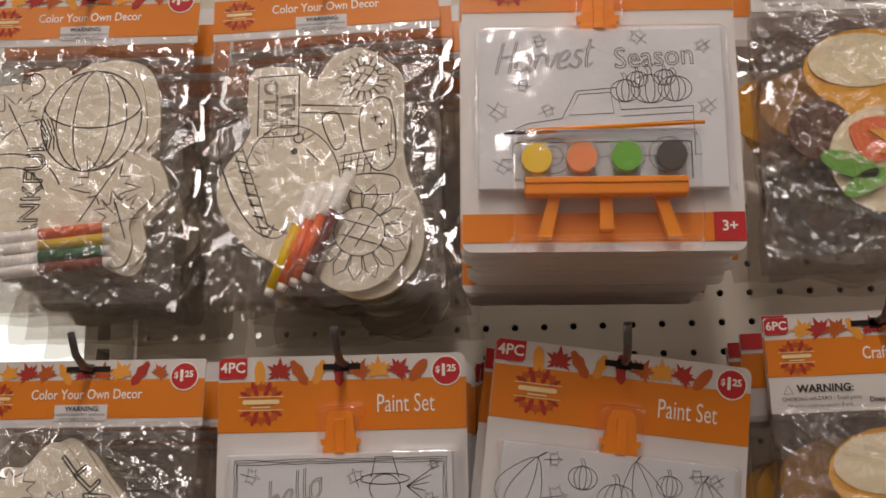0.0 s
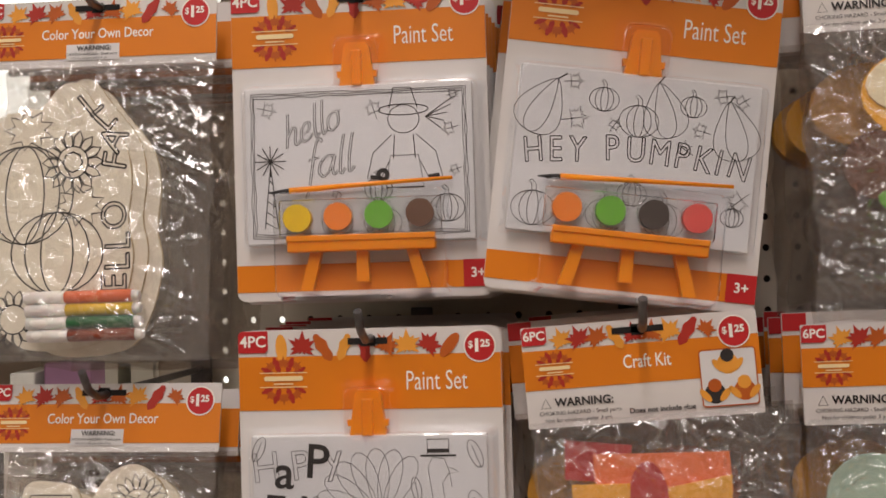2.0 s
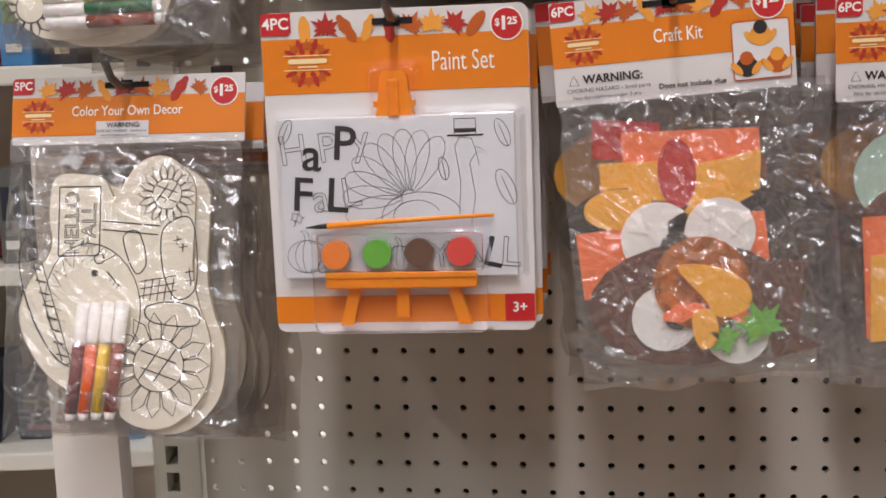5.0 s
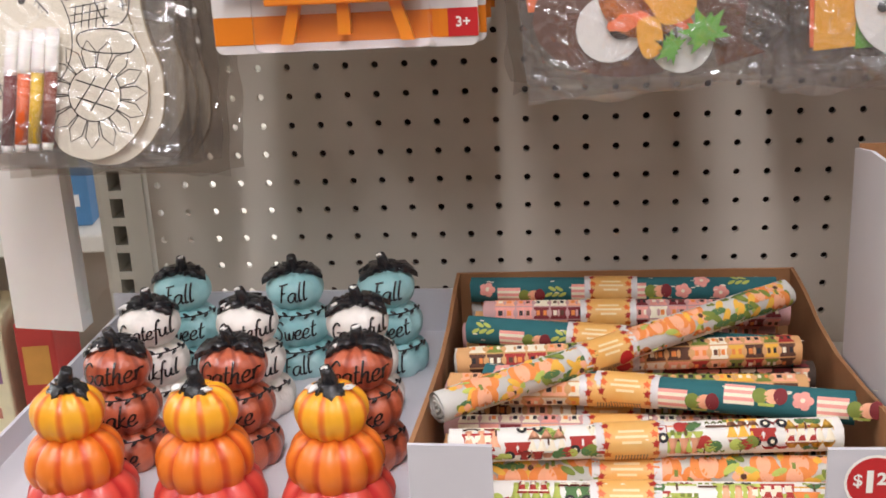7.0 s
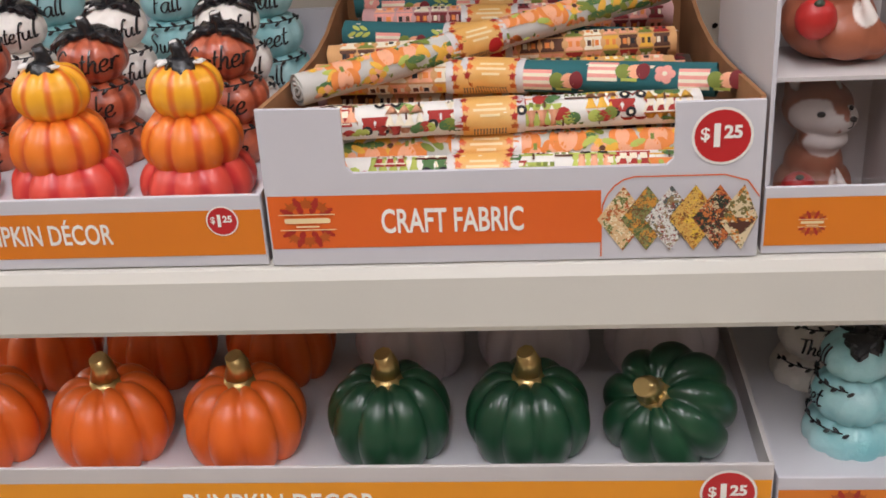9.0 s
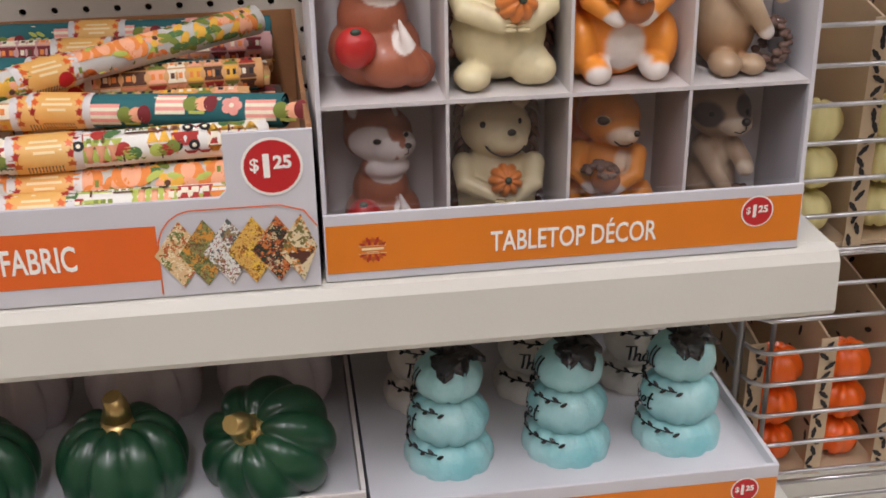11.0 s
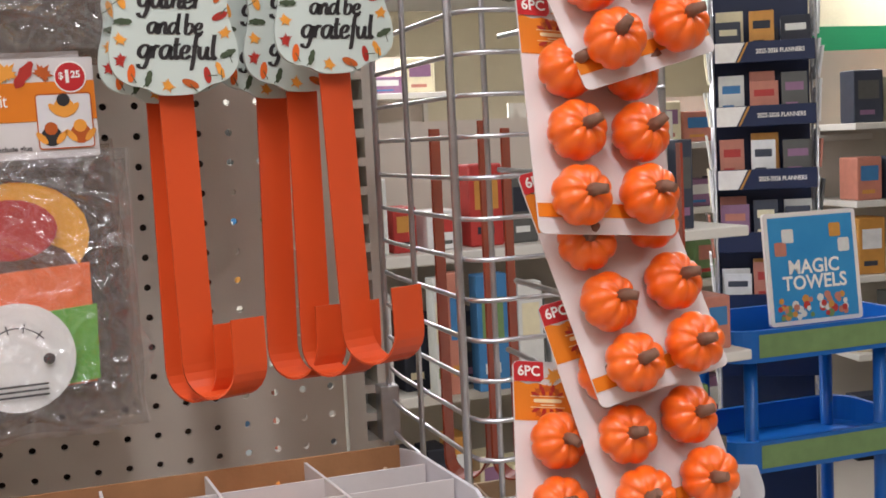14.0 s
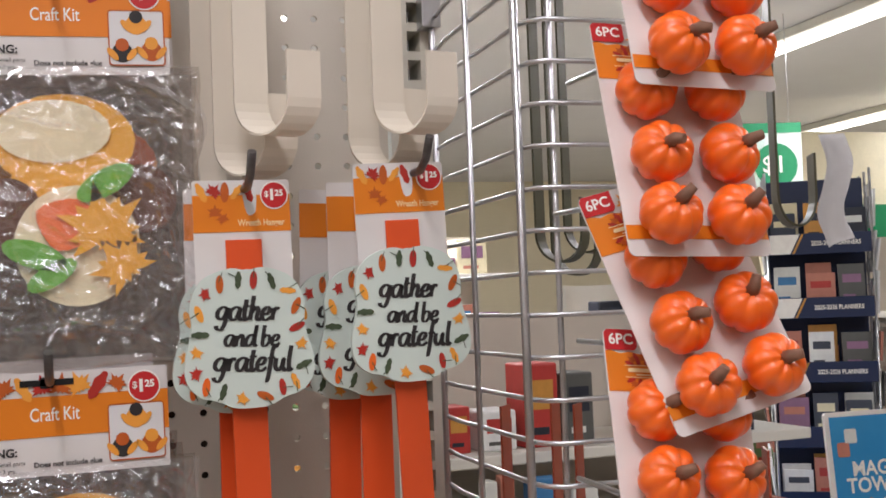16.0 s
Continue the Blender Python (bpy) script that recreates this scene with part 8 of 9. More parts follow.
def wire_rack():
    t = thing("wire_rack", pose(0, 0, 0), "galvanised wire side rack clipped to the end of the shelf bay", "wire rack")
    for k in range(-14, 38):
        z = 1.221 + .0287 * k
        bm = bmesh.new()
        pts = [(.712, -.012, z), (RACK_X + .001, -.06, z), (RACK_X, RACK_Y + .02, z), (RACK_X + .003, RACK_Y + .008, z), (RACK_X + .012, RACK_Y, z), (RACK_R - .02, RACK_Y, z), (RACK_R, RACK_Y, z)]
        tube(bm, pts, .0019, 6)
        part("cross_wire", bm, M_CHROME, t)
    for x, y, r in ((RACK_X - .004, RACK_Y + .018, .0032), (RACK_X - .003, -.125, .0024), (.709, -.02, .0028), (RACK_R, RACK_Y + .004, .003), (RACK_X + .016, RACK_Y + .004, .0022)):
        bm = bmesh.new()
        tube(bm, [(x, y, .80), (x, y, 2.33)], r, 8)
        part("upright_wire", bm, M_CHROME, t)
    bm = bmesh.new()
    tube(bm, [(.709, -.02, .805), (RACK_X, -.15, .805), (RACK_X, RACK_Y, .805), (RACK_R, RACK_Y, .805)], .003, 8)
    part("bottom_rail", bm, M_CHROME, t)
    for z in (.86, 1.30, 1.9):
        bm = bmesh.new()
        box(bm, .699, .716, -.026, -.008, z, z + .05, .001)
        part("mounting_clip", bm, M_CHROME, t)


wire_rack()
M_SMALLPK = mat("small_pumpkin_orange", rgb(252, 108, 30), .32, var=.07, scale=40, coat=.25, sss=.1)
M_SMALLCR = mat("small_pumpkin_cream", rgb(238, 226, 160), .45, var=.04, scale=40)
M_STEM_B = mat("stem_brown", rgb(120, 84, 66), .7, var=.2, scale=200)
_bm = bmesh.new()
gourd(_bm, 0, 0, 0, .0174, .028, 8, .10, .22, 48, 12, tilt=Euler((radians(90), 0, 0)).to_matrix())
PK_MESH = mesh_of(_bm, M_SMALLPK)
_bm = bmesh.new()
tube(_bm, [(0, -.010, 0), (.0006, -.016, .0006), (.003, -.020, .004)], .0042, 7, .0026)
PK_STEM = mesh_of(_bm, M_STEM_B)


def pumpkin_card(m, seed):
    """A white card with six small foam pumpkins in two columns."""
    t = thing("pumpkin_card", m, "white card with six small glossy orange pumpkins", "craft card", "cards of small pumpkins")
    W, H = .0850, .142
    bm = bmesh.new()
    slab(bm, rrect(-W / 2, W / 2, -H, 0, .004), 0, .0008)
    part("backing_card", bm, M_CARD, t, "white backing card")
    bm = bmesh.new()
    rn = random.Random(3)
    top = [(-W / 2 + .0003, -.013)] + [(-W / 2 + W * (i + .5) / 14, -.014 - rn.uniform(-.003, .003)) for i in range(14)] + [(W / 2 - .0003, -.013)]
    flat(bm, [(W / 2 - .0003, -.036), (-W / 2 + .0003, -.036)] + top, -.0004)
    part("header_band", bm, M_ORANGE, t, "orange printed band")
    bm = bmesh.new()
    flat(bm, [(-W / 2 + .0003, -H + .0095), (W / 2 - .0003, -H + .0095), (W / 2 - .0003, -H + .0175), (-W / 2 + .0003, -H + .0175)], -.0004)
    part("foot_band", bm, M_ORANGE, t, "orange printed band")
    count_tab(t, -W / 2 + .0003, -W / 2 + .02, -.0125, -.0004, -.0008, "6PC")
    logo(t, -W / 2 + .022, -.025, -.0008, .012)
    bm = bmesh.new()
    leaf_row(bm, -.02, .04, -.014, -.0006, random.Random(8), 6, .008)
    part("leaf_print", bm, [M_LEAF_O, M_LEAF_R, M_LEAF_D], t)
    rn = random.Random(seed)
    for r in range(3):
        for c in range(2):
            p = new("small_pumpkin", PK_MESH)
            p.parent = t
            p.matrix_local = pose((c - .5) * .0405 + rn.uniform(-.0015, .0015), -.0125, -.0495 - .0365 * r + rn.uniform(-.001, .001), rn.uniform(-14, 8), rn.uniform(0, 90), rn.uniform(-14, 14))
            s = new("stem", PK_STEM)
            s.parent = p
            s.matrix_local = pose(0, 0, 0, 0, rn.uniform(-30, 30), 0)
            s["label"] = "brown stem"
    return t


def card_pose(xl, zl, xr, zr, y):
    """From the lower corners of the card: tips its foot towards the aisle."""
    roll = -math.degrees(math.atan2(zr - zl, xr - xl))
    H = .142
    c = Vector(((xl + xr) / 2, y, (zl + zr) / 2))
    rot = Euler((radians(-19), radians(roll), 0)).to_matrix().to_4x4()
    top = c + (rot @ Vector((0, 0, H)))
    return Matrix.Translation(top) @ rot


CARDS = [(.696, 1.774, .781, 1.771), (.688, 1.683, .773, 1.681), (.713, 1.587, .793, 1.607), (.681, 1.511, .764, 1.504), (.715, 1.410, .796, 1.426), (.668, 1.297, .751, 1.284), (.722, 1.332, .802, 1.346), (.699, 1.866, .785, 1.866), (.692, 1.958, .778, 1.958)]
for k, c in enumerate(CARDS):
    m = card_pose(*c, -.425 if k != 5 else -.405)
    pumpkin_card(m, k)
    top = m.translation
    bm = bmesh.new()
    tube(bm, [(top.x, RACK_Y, top.z - .008), (top.x, top.y - .004, top.z - .010), (top.x, top.y - .012, top.z - .002)], .002, 6)
    whole("rack_hook", bm, M_CHROME, "thin wire hook on the side rack", "hook", "rack hooks")


# boxed small pumpkins standing in the rack
M_LEAFCARD = mat("beige_leaf_card", rgb(206, 182, 150), .7, var=.06, scale=30)
_bm = bmesh.new()
gourd(_bm, 0, 0, 0, .021, .034, 8, .14, .2, 40, 12)
PK_CREAM = mesh_of(_bm, M_SMALLCR)
_bm = bmesh.new()
gourd(_bm, 0, 0, 0, .021, .034, 8, .14, .2, 40, 12)
PK_ORA2 = mesh_of(_bm, M_SMALLPK)


def pumpkin_bin(x0, x1, z0, z1, mesh, label, rise=0.0):
    y0, y1 = -.236, -.03
    t = thing("pumpkin_bin", pose(0, 0, 0), label, "display box", "boxes of small pumpkins")
    n = 4
    bm = bmesh.new()
    box(bm, x0, x1, y1 - .003, y1, z0, z1 + .03)
    part("back_panel", bm, M_LEAFCARD, t)
    bm = bmesh.new()
    box(bm, x0, x1, y0, y1 - .003, z0, z0 + .003)
    part("bin_floor", bm, M_LEAFCARD, t)
    rn = random.Random(int(x0 * 100))
    for k in range(n + 1):
        x = x0 + (x1 - x0) * k / n
        bm = bmesh.new()
        prof = [(y0, z0), (y1 - .003, z0), (y1 - .003, z1 + .03), (y0 + .06, z1 + .012), (y0, z1)]
        a = [bm.verts.new((x - .001, y, z)) for y, z in prof]
        b = [bm.verts.new((x + .001, y, z)) for y, z in prof]
        bm.faces.new(a)
        bm.faces.new(b[::-1])
        for i in range(len(prof)):
            j = (i + 1) % len(prof)
            bm.faces.new((a[i], b[i], b[j], a[j]))
        dv = part("divider", bm, M_LEAFCARD, t)
        bm = bmesh.new()
        box(bm, x - .007, x + .007, y0 - .0022, y0 - .001, z0, z1)
        st = part("printed_edge", bm, M_LEAFCARD, dv)
        bm = bmesh.new()
        zz = z0 + .006
        while zz < z1 - .003:
            flat(bm, leaf_shape(x + rn.uniform(-.004, .004), zz, .0055, rn.uniform(-60, 60), 1), y0 - .0028)
            zz += .009
        for q in range(26):
            ly, lz = rn.uniform(y0 + .012, y1 - .01), rn.uniform(z0 + .01, z1)
            pts = leaf_shape(ly, lz, .006, rn.uniform(-90, 90), 1)
            bm.faces.new([bm.verts.new((x - .0013, py, pz)) for py, pz in pts])
        part("leaf_print", bm, M_INK, dv)
    rows = int((z1 - rise - z0 - .01) / .036)
    for k in range(n):
        for r in range(rows):
            p = new("small_pumpkin", mesh)
            p.parent = t
            p.matrix_local = pose(x0 + (x1 - x0) * (k + .5) / n, y0 + .024, z0 + .022 + .036 * r, rn.uniform(-10, 10), rn.uniform(-10, 10), rn.uniform(0, 60))


pumpkin_bin(.722, .960, 1.045, 1.222, PK_CREAM, "leaf-printed card box of cream small pumpkins", .052)
pumpkin_bin(.716, .954, .835, .965, PK_ORA2, "leaf-printed card box of orange small pumpkins")
for zz in (1.0435, .8335):
    rs = thing("rack_shelf", pose(0, 0, 0), "galvanised wire shelf inside the side rack", "wire shelf", "rack shelves")
    for pts, r in [([(.72, -.24 + .05 * k, zz - .003), (.965, -.24 + .05 * k, zz - .003)], .002) for k in range(5)] + [([(.708, -.247, zz - .007), (.709, -.02, zz - .007)], .0025), ([(.862, -.248, zz - .007), (.862, -.02, zz - .007)], .0025)]:
        bm = bmesh.new()
        tube(bm, pts, r, 6)
        part("shelf_wire", bm, M_CHROME, rs)

M_STRAP_R = mat("rust_enamel", rgb(156, 66, 42), .38, var=.07, scale=15, coat=.15)
RLAB = "rust brown strap wreath hanger with a turned-up end"
for x, y, z in ((.785, -.08, 1.597), (.818, -.05, 1.590), (.754, -.045, 1.592)):
    hanger(hang(x, z, y, 0, 40), M_STRAP_R, RLAB, plaque=False)
for x, z, sm, lb in ((.862, 1.572, M_STRAP_R, RLAB), (.880, 2.035, M_STRAP_G, "dark olive strap wreath hanger with a turned-up end")):
    hg = hanger(hang(x, z, -.268, 0, 57), sm, lb, plaque=False)
    bm = bmesh.new()
    crumpled(bm, -.009, .009, -.340, -.262, 0, 8, 20, 4, .003, .002, .010)
    bmesh.ops.solidify(bm, geom=bm.faces[:], thickness=.0006)
    for v in bm.verts:
        v.co = Vector((.030 + v.co.y, -.042 + v.co.x, v.co.z))
    part("paper_tag", bm, M_PAPER, hg, "curled white paper tag")

OLAB = "dark olive strap wreath hanger with a turned-up end"
for x, y, z in ((.770, -.10, 2.02), (.800, -.06, 2.01), (.825, -.03, 2.03)):
    hanger(hang(x, z, y, 0, 40), M_STRAP_G, OLAB, plaque=False)



# ---------------------------------------------------------------- the shop beyond
M_NAVY = mat("navy_enamel", rgb(30, 44, 78), .4, var=.06, scale=10)
M_BLUE = mat("blue_plastic", rgb(24, 104, 186), .35, var=.05, scale=12)
M_SHELFW = mat("shop_shelf_white", rgb(226, 222, 212), .45, var=.03, scale=8)
GOODS = [rgb(*c) for c in ((226, 226, 220), (60, 66, 80), (190, 60, 54), (66, 128, 180), (236, 226, 190), (96, 96, 92), (210, 150, 70), (120, 150, 96), (150, 110, 140), (40, 44, 56), (238, 238, 236), (200, 130, 110))]
GM = [mat("goods_tone_%d" % i, c, .5, var=.1, scale=30) for i, c in enumerate(GOODS)]


def goods_box(x, y, z, w, d, h, k, group, turn=0.0):
    bm = bmesh.new()
    box(bm, -w / 2, w / 2, -d / 2, d / 2, 0, h, min(w, d, h) * .06)
    flat(bm, [(-w * .35, h * .45), (w * .35, h * .45), (w * .35, h * .8), (-w * .35, h * .8)], -d / 2 - .001, 1)
    flat(bm, [(-w * .3, h * .15), (w * .2, h * .15), (w * .2, h * .24), (-w * .3, h * .24)], -d / 2 - .001, 2)
    tones = ("white", "dark blue-grey", "red", "blue", "cream", "grey", "tan", "green", "mauve", "navy", "white", "salmon")
    return whole("goods_box", bm, [GM[k], GM[(k + 4) % 12], GM[(k + 7) % 12]], "%s printed box of goods on a shop shelf" % tones[k], "box", group, m=pose(x, y, z, 0, 0, turn))


def gondola(x, y, ln, levels, height, rnd, turn=0.0, depth=.4, fill=.95, name="shop_shelving"):
    """A run of white shop shelving, with goods standing on each shelf."""
    M = pose(x, y, 0, 0, 0, turn)
    t = thing(name, M, "white steel shop shelving stocked with mixed goods", "shelving", "shop shelving")
    bm = bmesh.new()
    box(bm, 0, ln, depth, depth + .03, 0, height)
    part("back_panel", bm, M_BOARD, t)
    bm = bmesh.new()
    box(bm, .005, ln - .005, .03, depth, 0, .12)
    part("kick_plate", bm, M_DARK, t, "black kick plate")
    for z in levels:
        bm = bmesh.new()
        box(bm, 0, ln, 0, depth, z - .03, z, .004)
        part("shelf_board", bm, M_SHELFW, t)
    for xx in (0, ln):
        bm = bmesh.new()
        box(bm, xx - .012, xx + .012, depth - .02, depth, 0, height)
        part("post", bm, M_UPRIGHT, t)
    for i, z in enumerate(levels):
        top = levels[i + 1] - .05 if i + 1 < len(levels) else height
        u = .03
        while u < ln - .1:
            w = rnd.uniform(.04, .10) if y < 2 else rnd.uniform(.07, .18)
            h = min(top - z - .03, rnd.uniform(.08, .28))
            if rnd.random() < fill and h > .05:
                p = M @ Vector((u + w / 2, .12, z))
                goods_box(p.x, p.y, p.z + .0005, w, rnd.uniform(.08, .16), h, rnd.randrange(12), "goods on the shop shelving", turn)
            u += w + rnd.uniform(.005, .03)


rb = random.Random(11)
gondola(1.05, 1.75, 1.3, (.14, .55, .92, 1.28), 1.62, rb, 4)
gondola(2.55, 3.65, 2.2, (.14, .5, .86, 1.2, 1.5), 1.72, rb, 0)
gondola(3.9, 3.3, 1.6, (.14, .5, .86, 1.2, 1.55), 1.9, rb, -8)
gondola(.9, 4.3, 1.5, (.14, .5, .86, 1.2, 1.5, 1.8), 2.0, rb, 3)
for x, y, z, w, h, k, lean in ((1.50, 1.84, .9205, .085, .30, 3, 2), (1.405, 1.85, .9205, .035, .31, 11, -5), (1.36, 1.85, .9205, .03, .30, 0, 3), (1.61, 1.85, .9205, .07, .27, 0, 0)):
    goods_box(x, y - .09, z, w, .05, h, k, "goods on the shop shelving", lean)
gondola(-1.75, .62, 1.28, (.62, .99, 1.30, 1.62), 1.95, rb, 8)


def planner_rack(x, y):
    """A navy tiered rack of diaries with title strips and wire side pockets."""
    W = .345
    t = thing("planner_rack", pose(x, y, 0, 0, 0, -31), "navy tiered rack full of diaries and planners", "display rack")
    bm = bmesh.new()
    box(bm, 0, W, .16, .34, 0, 2.07, .004)
    part("rack_body", bm, M_NAVY, t)
    for sx in (-.008, W + .008):
        for yy in (.0, .16, .33):
            bm = bmesh.new()
            tube(bm, [(sx, yy, 0), (sx, yy, 2.09)], .005, 8)
            part("rack_post", bm, M_CHROME, t)
        for k in range(34):
            bm = bmesh.new()
            z = .55 + .045 * k
            tube(bm, [(sx, -.002, z), (sx, .332, z)], .0018, 5)
            part("side_wire", bm, M_CHROME, t)
    rn = random.Random(5)
    for k, z in enumerate((1.83, 1.60, 1.37, 1.14, .91, .68)):
        bm = bmesh.new()
        box(bm, .002, W - .002, -.008, .16, z - .012, z)
        part("tier", bm, M_NAVY, t)
        bm = bmesh.new()
        box(bm, -.004, W + .004, -.016, -.0085, z - .040, z + .034, .002)
        st = part("title_strip", bm, M_NAVY, t, "navy strip with white lettering")
        if k < 3:
            bm = bmesh.new()
            words(bm, "2025-2026 PLANNERS", .228, z - .003, -.018, .0225, .0006, 0, 0, .80)
            part("title", bm, M_WHITE_INK, st)
            bm = bmesh.new()
            flat(bm, [(.0, z - .038), (.070, z - .038), (.105, z + .032), (.0, z + .032)], -.0172)
            part("maker_bar", bm, M_WHITE_INK, st)
            bm = bmesh.new()
            flat(bm, [(.076, z - .038), (.084, z - .038), (.119, z + .032), (.111, z + .032)], -.0172)
            part("accent_stripe", bm, GM[6], st)
        for i in range(3):
            for q in range(rn.choice((1, 2, 3))):
                w, h = rn.uniform(.085, .105), rn.uniform(.085, .165)
                bm = bmesh.new()
                box(bm, 0, w, 0, .014, 0, h, .002)
                flat(bm, [(w * .15, h * .55), (w * .85, h * .55), (w * .85, h * .75), (w * .15, h * .75)], -.0006, 1)
                flat(bm, [(w * .15, h * .2), (w * .6, h * .2), (w * .6, h * .27), (w * .15, h * .27)], -.0006, 1)
                kk = rn.choice((0, 4, 6, 9, 10, 11, 8, 5, 1))
                ob = whole("planner_book", bm, [GM[kk], GM[(kk + 3) % 12]], "softcover planner standing on the navy rack", "book", "planner books")
                ob.matrix_world = t.matrix_world @ pose(.006 + .114 * i + rn.uniform(0, .006), .02 + .034 * q, z + .0005, -rn.uniform(6, 14), 0, rn.uniform(-4, 4))
    for sx in (-.012, W + .012):
        for k in range(9):
            for q in range(3):
                bm = bmesh.new()
                h = rn.uniform(.10, .16)
                box(bm, -.004, .004, 0, .085, 0, h, .001)
                ob = whole("greeting_card", bm, GM[rn.choice((0, 10, 4, 5, 11, 0, 10))], "pale greeting cards in the side pocket of the rack", "card", "cards in side pockets")
                ob.matrix_world = t.matrix_world @ pose(sx + (.006 if sx > 0 else -.006), .01 + .105 * q, .60 + .16 * k + rn.uniform(0, .01), 0, rn.uniform(2, 9) * (1 if sx > 0 else -1), 0)


planner_rack(2.80, 2.70)


def towel_cart(x, y):
    """Blue tiered plastic trays on four legs, with a framed card on top."""
    t = thing("tray_cart", pose(x, y, 0), "bright blue plastic tray cart on four legs", "cart")
    for z in (.83, .48, .03):
        bm = bmesh.new()
        pts = rrect(-.02, .72, -.02, .42, .1, 6)
        a = [bm.verts.new((u, v, z)) for u, v in pts]
        b = [bm.verts.new((u, v, z + .10)) for u, v in pts]
        c = [bm.verts.new((.35 + (u - .35) * .95, .2 + (v - .2) * .92, z + .10)) for u, v in pts]
        d = [bm.verts.new((.35 + (u - .35) * .95, .2 + (v - .2) * .92, z + .015)) for u, v in pts]
        n = len(pts)
        for i in range(n):
            j = (i + 1) % n
            bm.faces.new((a[i], a[j], b[j], b[i]))
            bm.faces.new((b[i], b[j], c[j], c[i]))
            bm.faces.new((c[i], c[j], d[j], d[i]))
        bm.faces.new(d)
        bm.faces.new(a[::-1])
        tr = part("tray", bm, M_BLUE, t)
        bm = bmesh.new()
        flat(bm, [(.08, z + .015), (.62, z + .015), (.62, z + .088), (.08, z + .088)], -.022)
        part("tray_label", bm, GM[7], tr, "printed picture strip")
    for lx in (.10, .60):
        for ly in (.06, .34):
            bm = bmesh.new()
            tube(bm, [(lx, ly, 0), (lx, ly, .85)], .022, 12)
            part("leg", bm, M_BLUE, t)
    s = thing("framed_sign", pose(x + .33, y + .02, .93, -6), "blue towel sign in a white frame standing on the cart", "sign")
    bm = bmesh.new()
    slab(bm, rrect(-.175, .175, -.002, .355, .012), 0, .012)
    part("frame", bm, M_WHITE_PLASTIC, s)
    bm = bmesh.new()
    flat(bm, [(-.16, .012), (.16, .012), (.16, .34), (-.16, .34)], -.001)
    face = part("sign_face", bm, mat("sign_blue", rgb(40, 136, 196), .5, col2=rgb(70, 160, 210), scale=6), s, "blue printed face")
    bm = bmesh.new()
    words(bm, "MAGIC", 0, .178, -.003, .062, .0015)
    words(bm, "TOWELS", 0, .128, -.003, .062, .0015)
    part("lettering", bm, M_WHITE_INK, face)
    bm = bmesh.new()
    rn = random.Random(7)
    for k in range(46):
        flat(bm, disc(rn.uniform(-.145, .145), rn.uniform(.022, .085), rn.uniform(.008, .014), n=8), -.0025 - .00002 * k, k % 5)
    for k, (px, pz) in enumerate(((-.09, .28), (.09, .29), (-.12, .24), (.12, .24))):
        flat(bm, rrect(px - .022, px + .022, pz - .022, pz + .022, .006, 2), -.0026, (0, 2, 4, 0)[k])
    part("printed_picture", bm, [GM[0], GM[2], GM[6], GM[7], GM[11]], face)


towel_cart(2.42, 2.05)


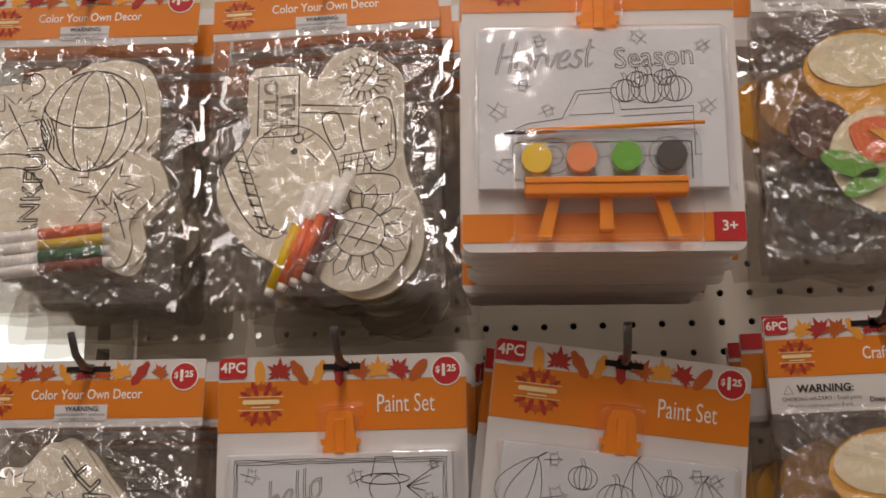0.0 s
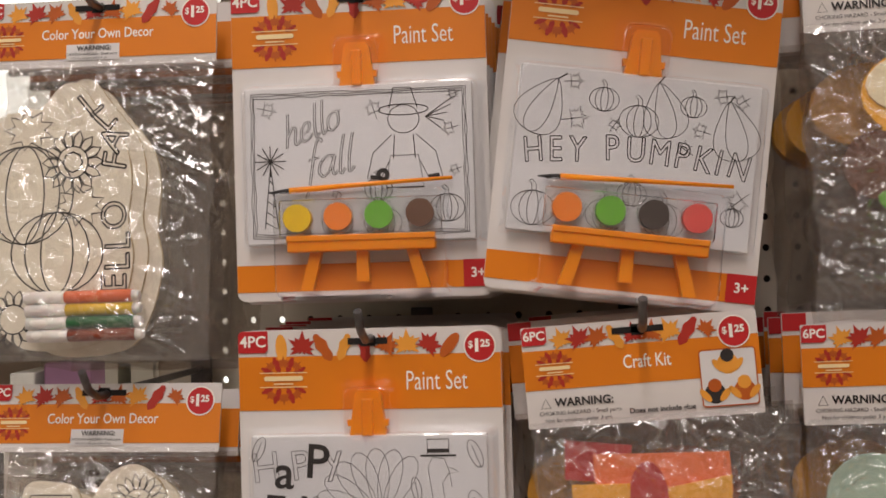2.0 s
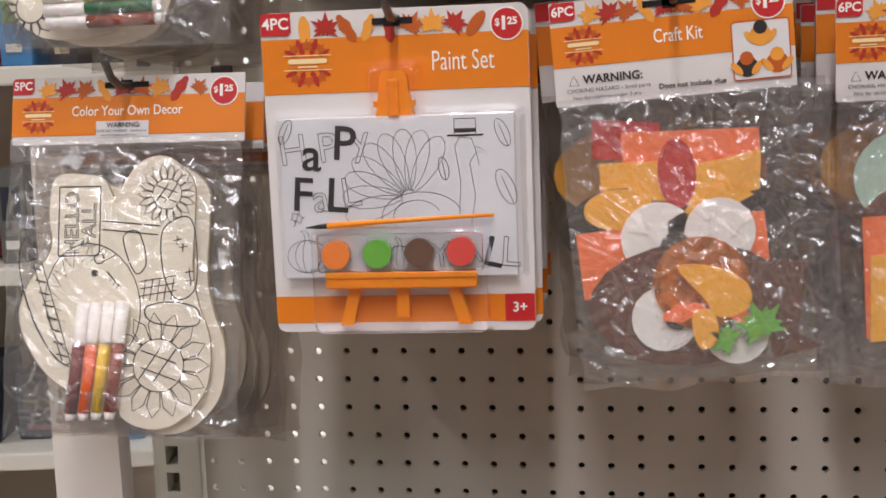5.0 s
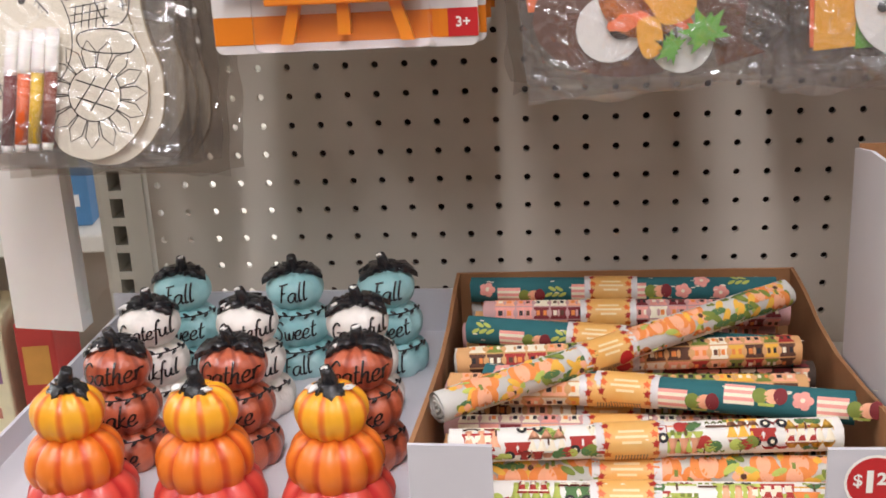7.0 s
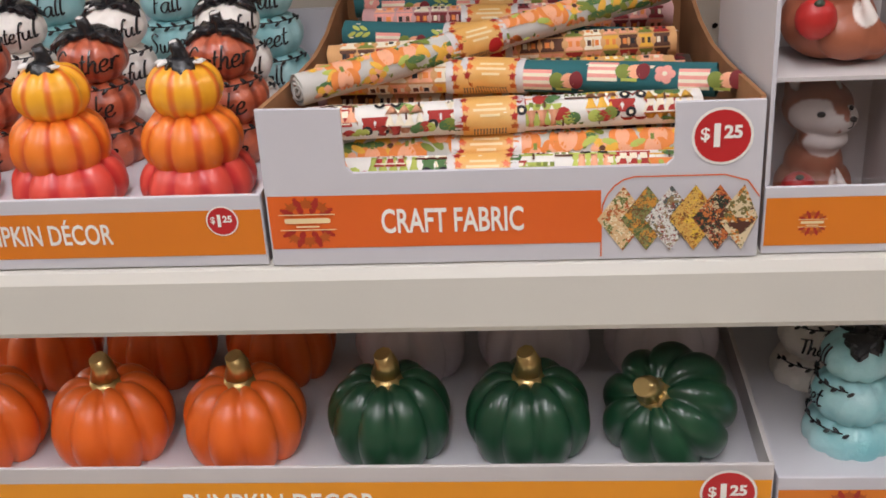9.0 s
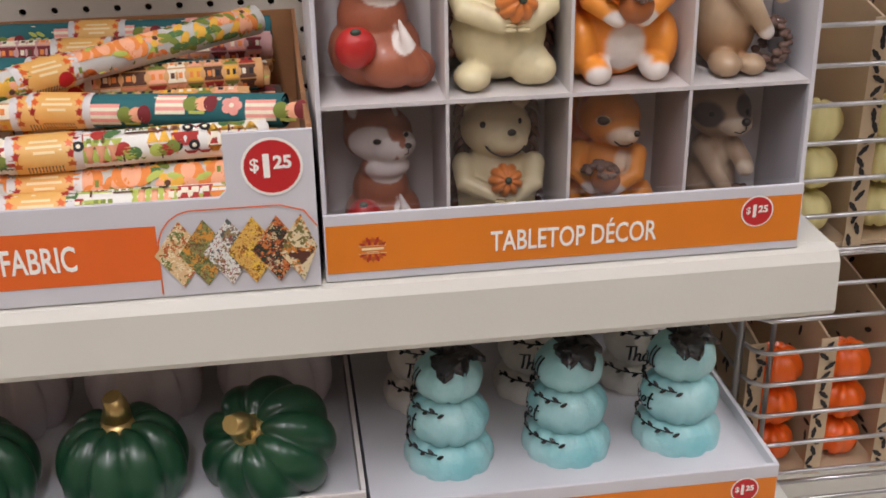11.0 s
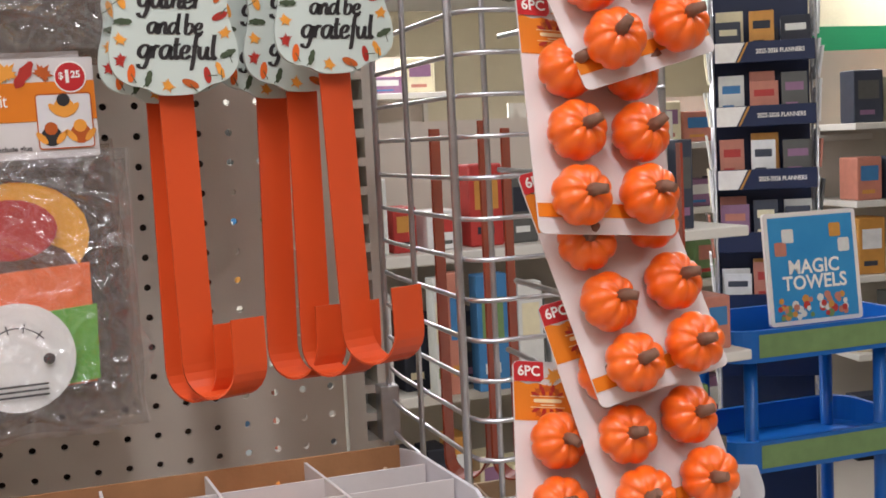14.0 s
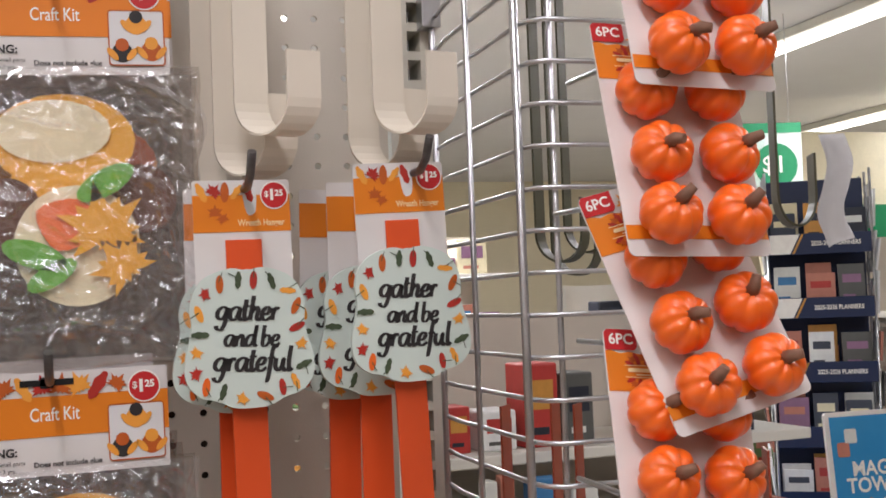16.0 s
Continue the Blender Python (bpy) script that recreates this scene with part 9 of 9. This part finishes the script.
def far_wall():
    """Beige punched wall with a green band and a hanging green-and-white sign."""
    bm = bmesh.new()
    box(bm, 5.874, 11.9, 7.2, 7.26, 0, 2.96)
    whole("wall_far", bm, mat("far_pegboard", rgb(226, 216, 184), .6, var=.05, scale=60), "cream punched wall panelling along the far side", "wall", kind="structure")
    bm = bmesh.new()
    box(bm, 5.874, 11.9, 7.16, 7.195, 1.95, 2.35)
    whole("trim_green", bm, mat("green_band", rgb(30, 130, 84), .5, var=.04), "green painted band along the far wall", "trim", kind="structure")
    t = thing("aisle_sign", pose(4.07, 5.0, 2.21, 0, 0, -14), "green and white hanging aisle sign", "sign")
    bm = bmesh.new()
    slab(bm, rrect(-.42, .42, 0, .44, .01), 0, .01)
    f = part("sign_panel", bm, mat("sign_white", rgb(214, 232, 222), .5), t)
    bm = bmesh.new()
    flat(bm, [(-.42, .38), (.42, .38), (.42, .44), (-.42, .44)], -.002)
    flat(bm, disc(.26, .19, .13, n=24), -.002)
    part("sign_print", bm, mat("sign_green", rgb(30, 140, 92), .5), f)
    bm = bmesh.new()
    words(bm, "Calendars", -.14, .24, -.003, .11, .001, 0, 0, .8)
    part("lettering", bm, mat("green_band", (0, 0, 0)), f)
    bm = bmesh.new()
    words(bm, "$1", .25, .19, -.004, .14, .002)
    part("price_text", bm, M_WHITE_INK, f)
    for sx in (-.35, .35):
        bm = bmesh.new()
        tube(bm, [(sx, .005, .44), (sx, .005, CEIL - 2.21)], .003, 6)
        part("hanging_wire", bm, M_CHROME, t)
    v = thing("ceiling_vent", pose(7.3, 5.6, CEIL - .004), "grey square ceiling air vent", "vent")
    for k in range(4):
        bm = bmesh.new()
        s = .30 - .07 * k
        for a, b in (((-s, -s), (s, -s + .02)), ((-s, s - .02), (s, s)), ((-s, -s + .02), (-s + .02, s - .02)), ((s - .02, -s + .02), (s, s - .02))):
            box(bm, a[0], b[0], a[1], b[1], -.02 - .006 * k, 0)
        part("louvre", bm, M_UPRIGHT, v)


far_wall()


def shop_window():
    """Bright glazing at the far left behind the shelves."""
    t = thing("window_1", pose(-4.6, 2.75, 0, 0, 0, 10), "tall shop window with white daylight outside", "window", kind="structure")
    gm = glow_mat("daylight", (.86, .94, 1.0), 2.2)
    for k in range(4):
        bm = bmesh.new()
        box(bm, k * 1.1 + .04, k * 1.1 + 1.06, .02, .03, .9, 3.0)
        part("pane", bm, gm, t, "bright daylit pane")
        bm = bmesh.new()
        box(bm, k * 1.1 - .03, k * 1.1 + .03, 0, .06, 0, 3.1)
        part("mullion", bm, mat("bronze_frame", rgb(70, 96, 104), .4, .3), t)
    bm = bmesh.new()
    box(bm, -.03, 4.45, 0, .06, .8, .9)
    part("sill", bm, M_UPRIGHT, t)


shop_window()


# ---------------------------------------------------------------- beside the bay, at its other end
def side_sign():
    t = thing("sign_holder", pose(-.244, -.10, 1.184), "blank white plastic sign holder hanging from the upright", "sign holder")
    bm = bmesh.new()
    slab(bm, [(-.030, .0), (.028, -.004), (.026, .40), (-.026, .40)], -.012, .01)
    part("white_panel", bm, M_WHITE_PLASTIC, t)
    bm = bmesh.new()
    flat(bm, [(.030, .01), (.058, .04), (.052, .40), (.028, .40)], -.006)
    part("clear_sleeve", bm, M_BLISTER, t, "clear plastic sleeve")


side_sign()
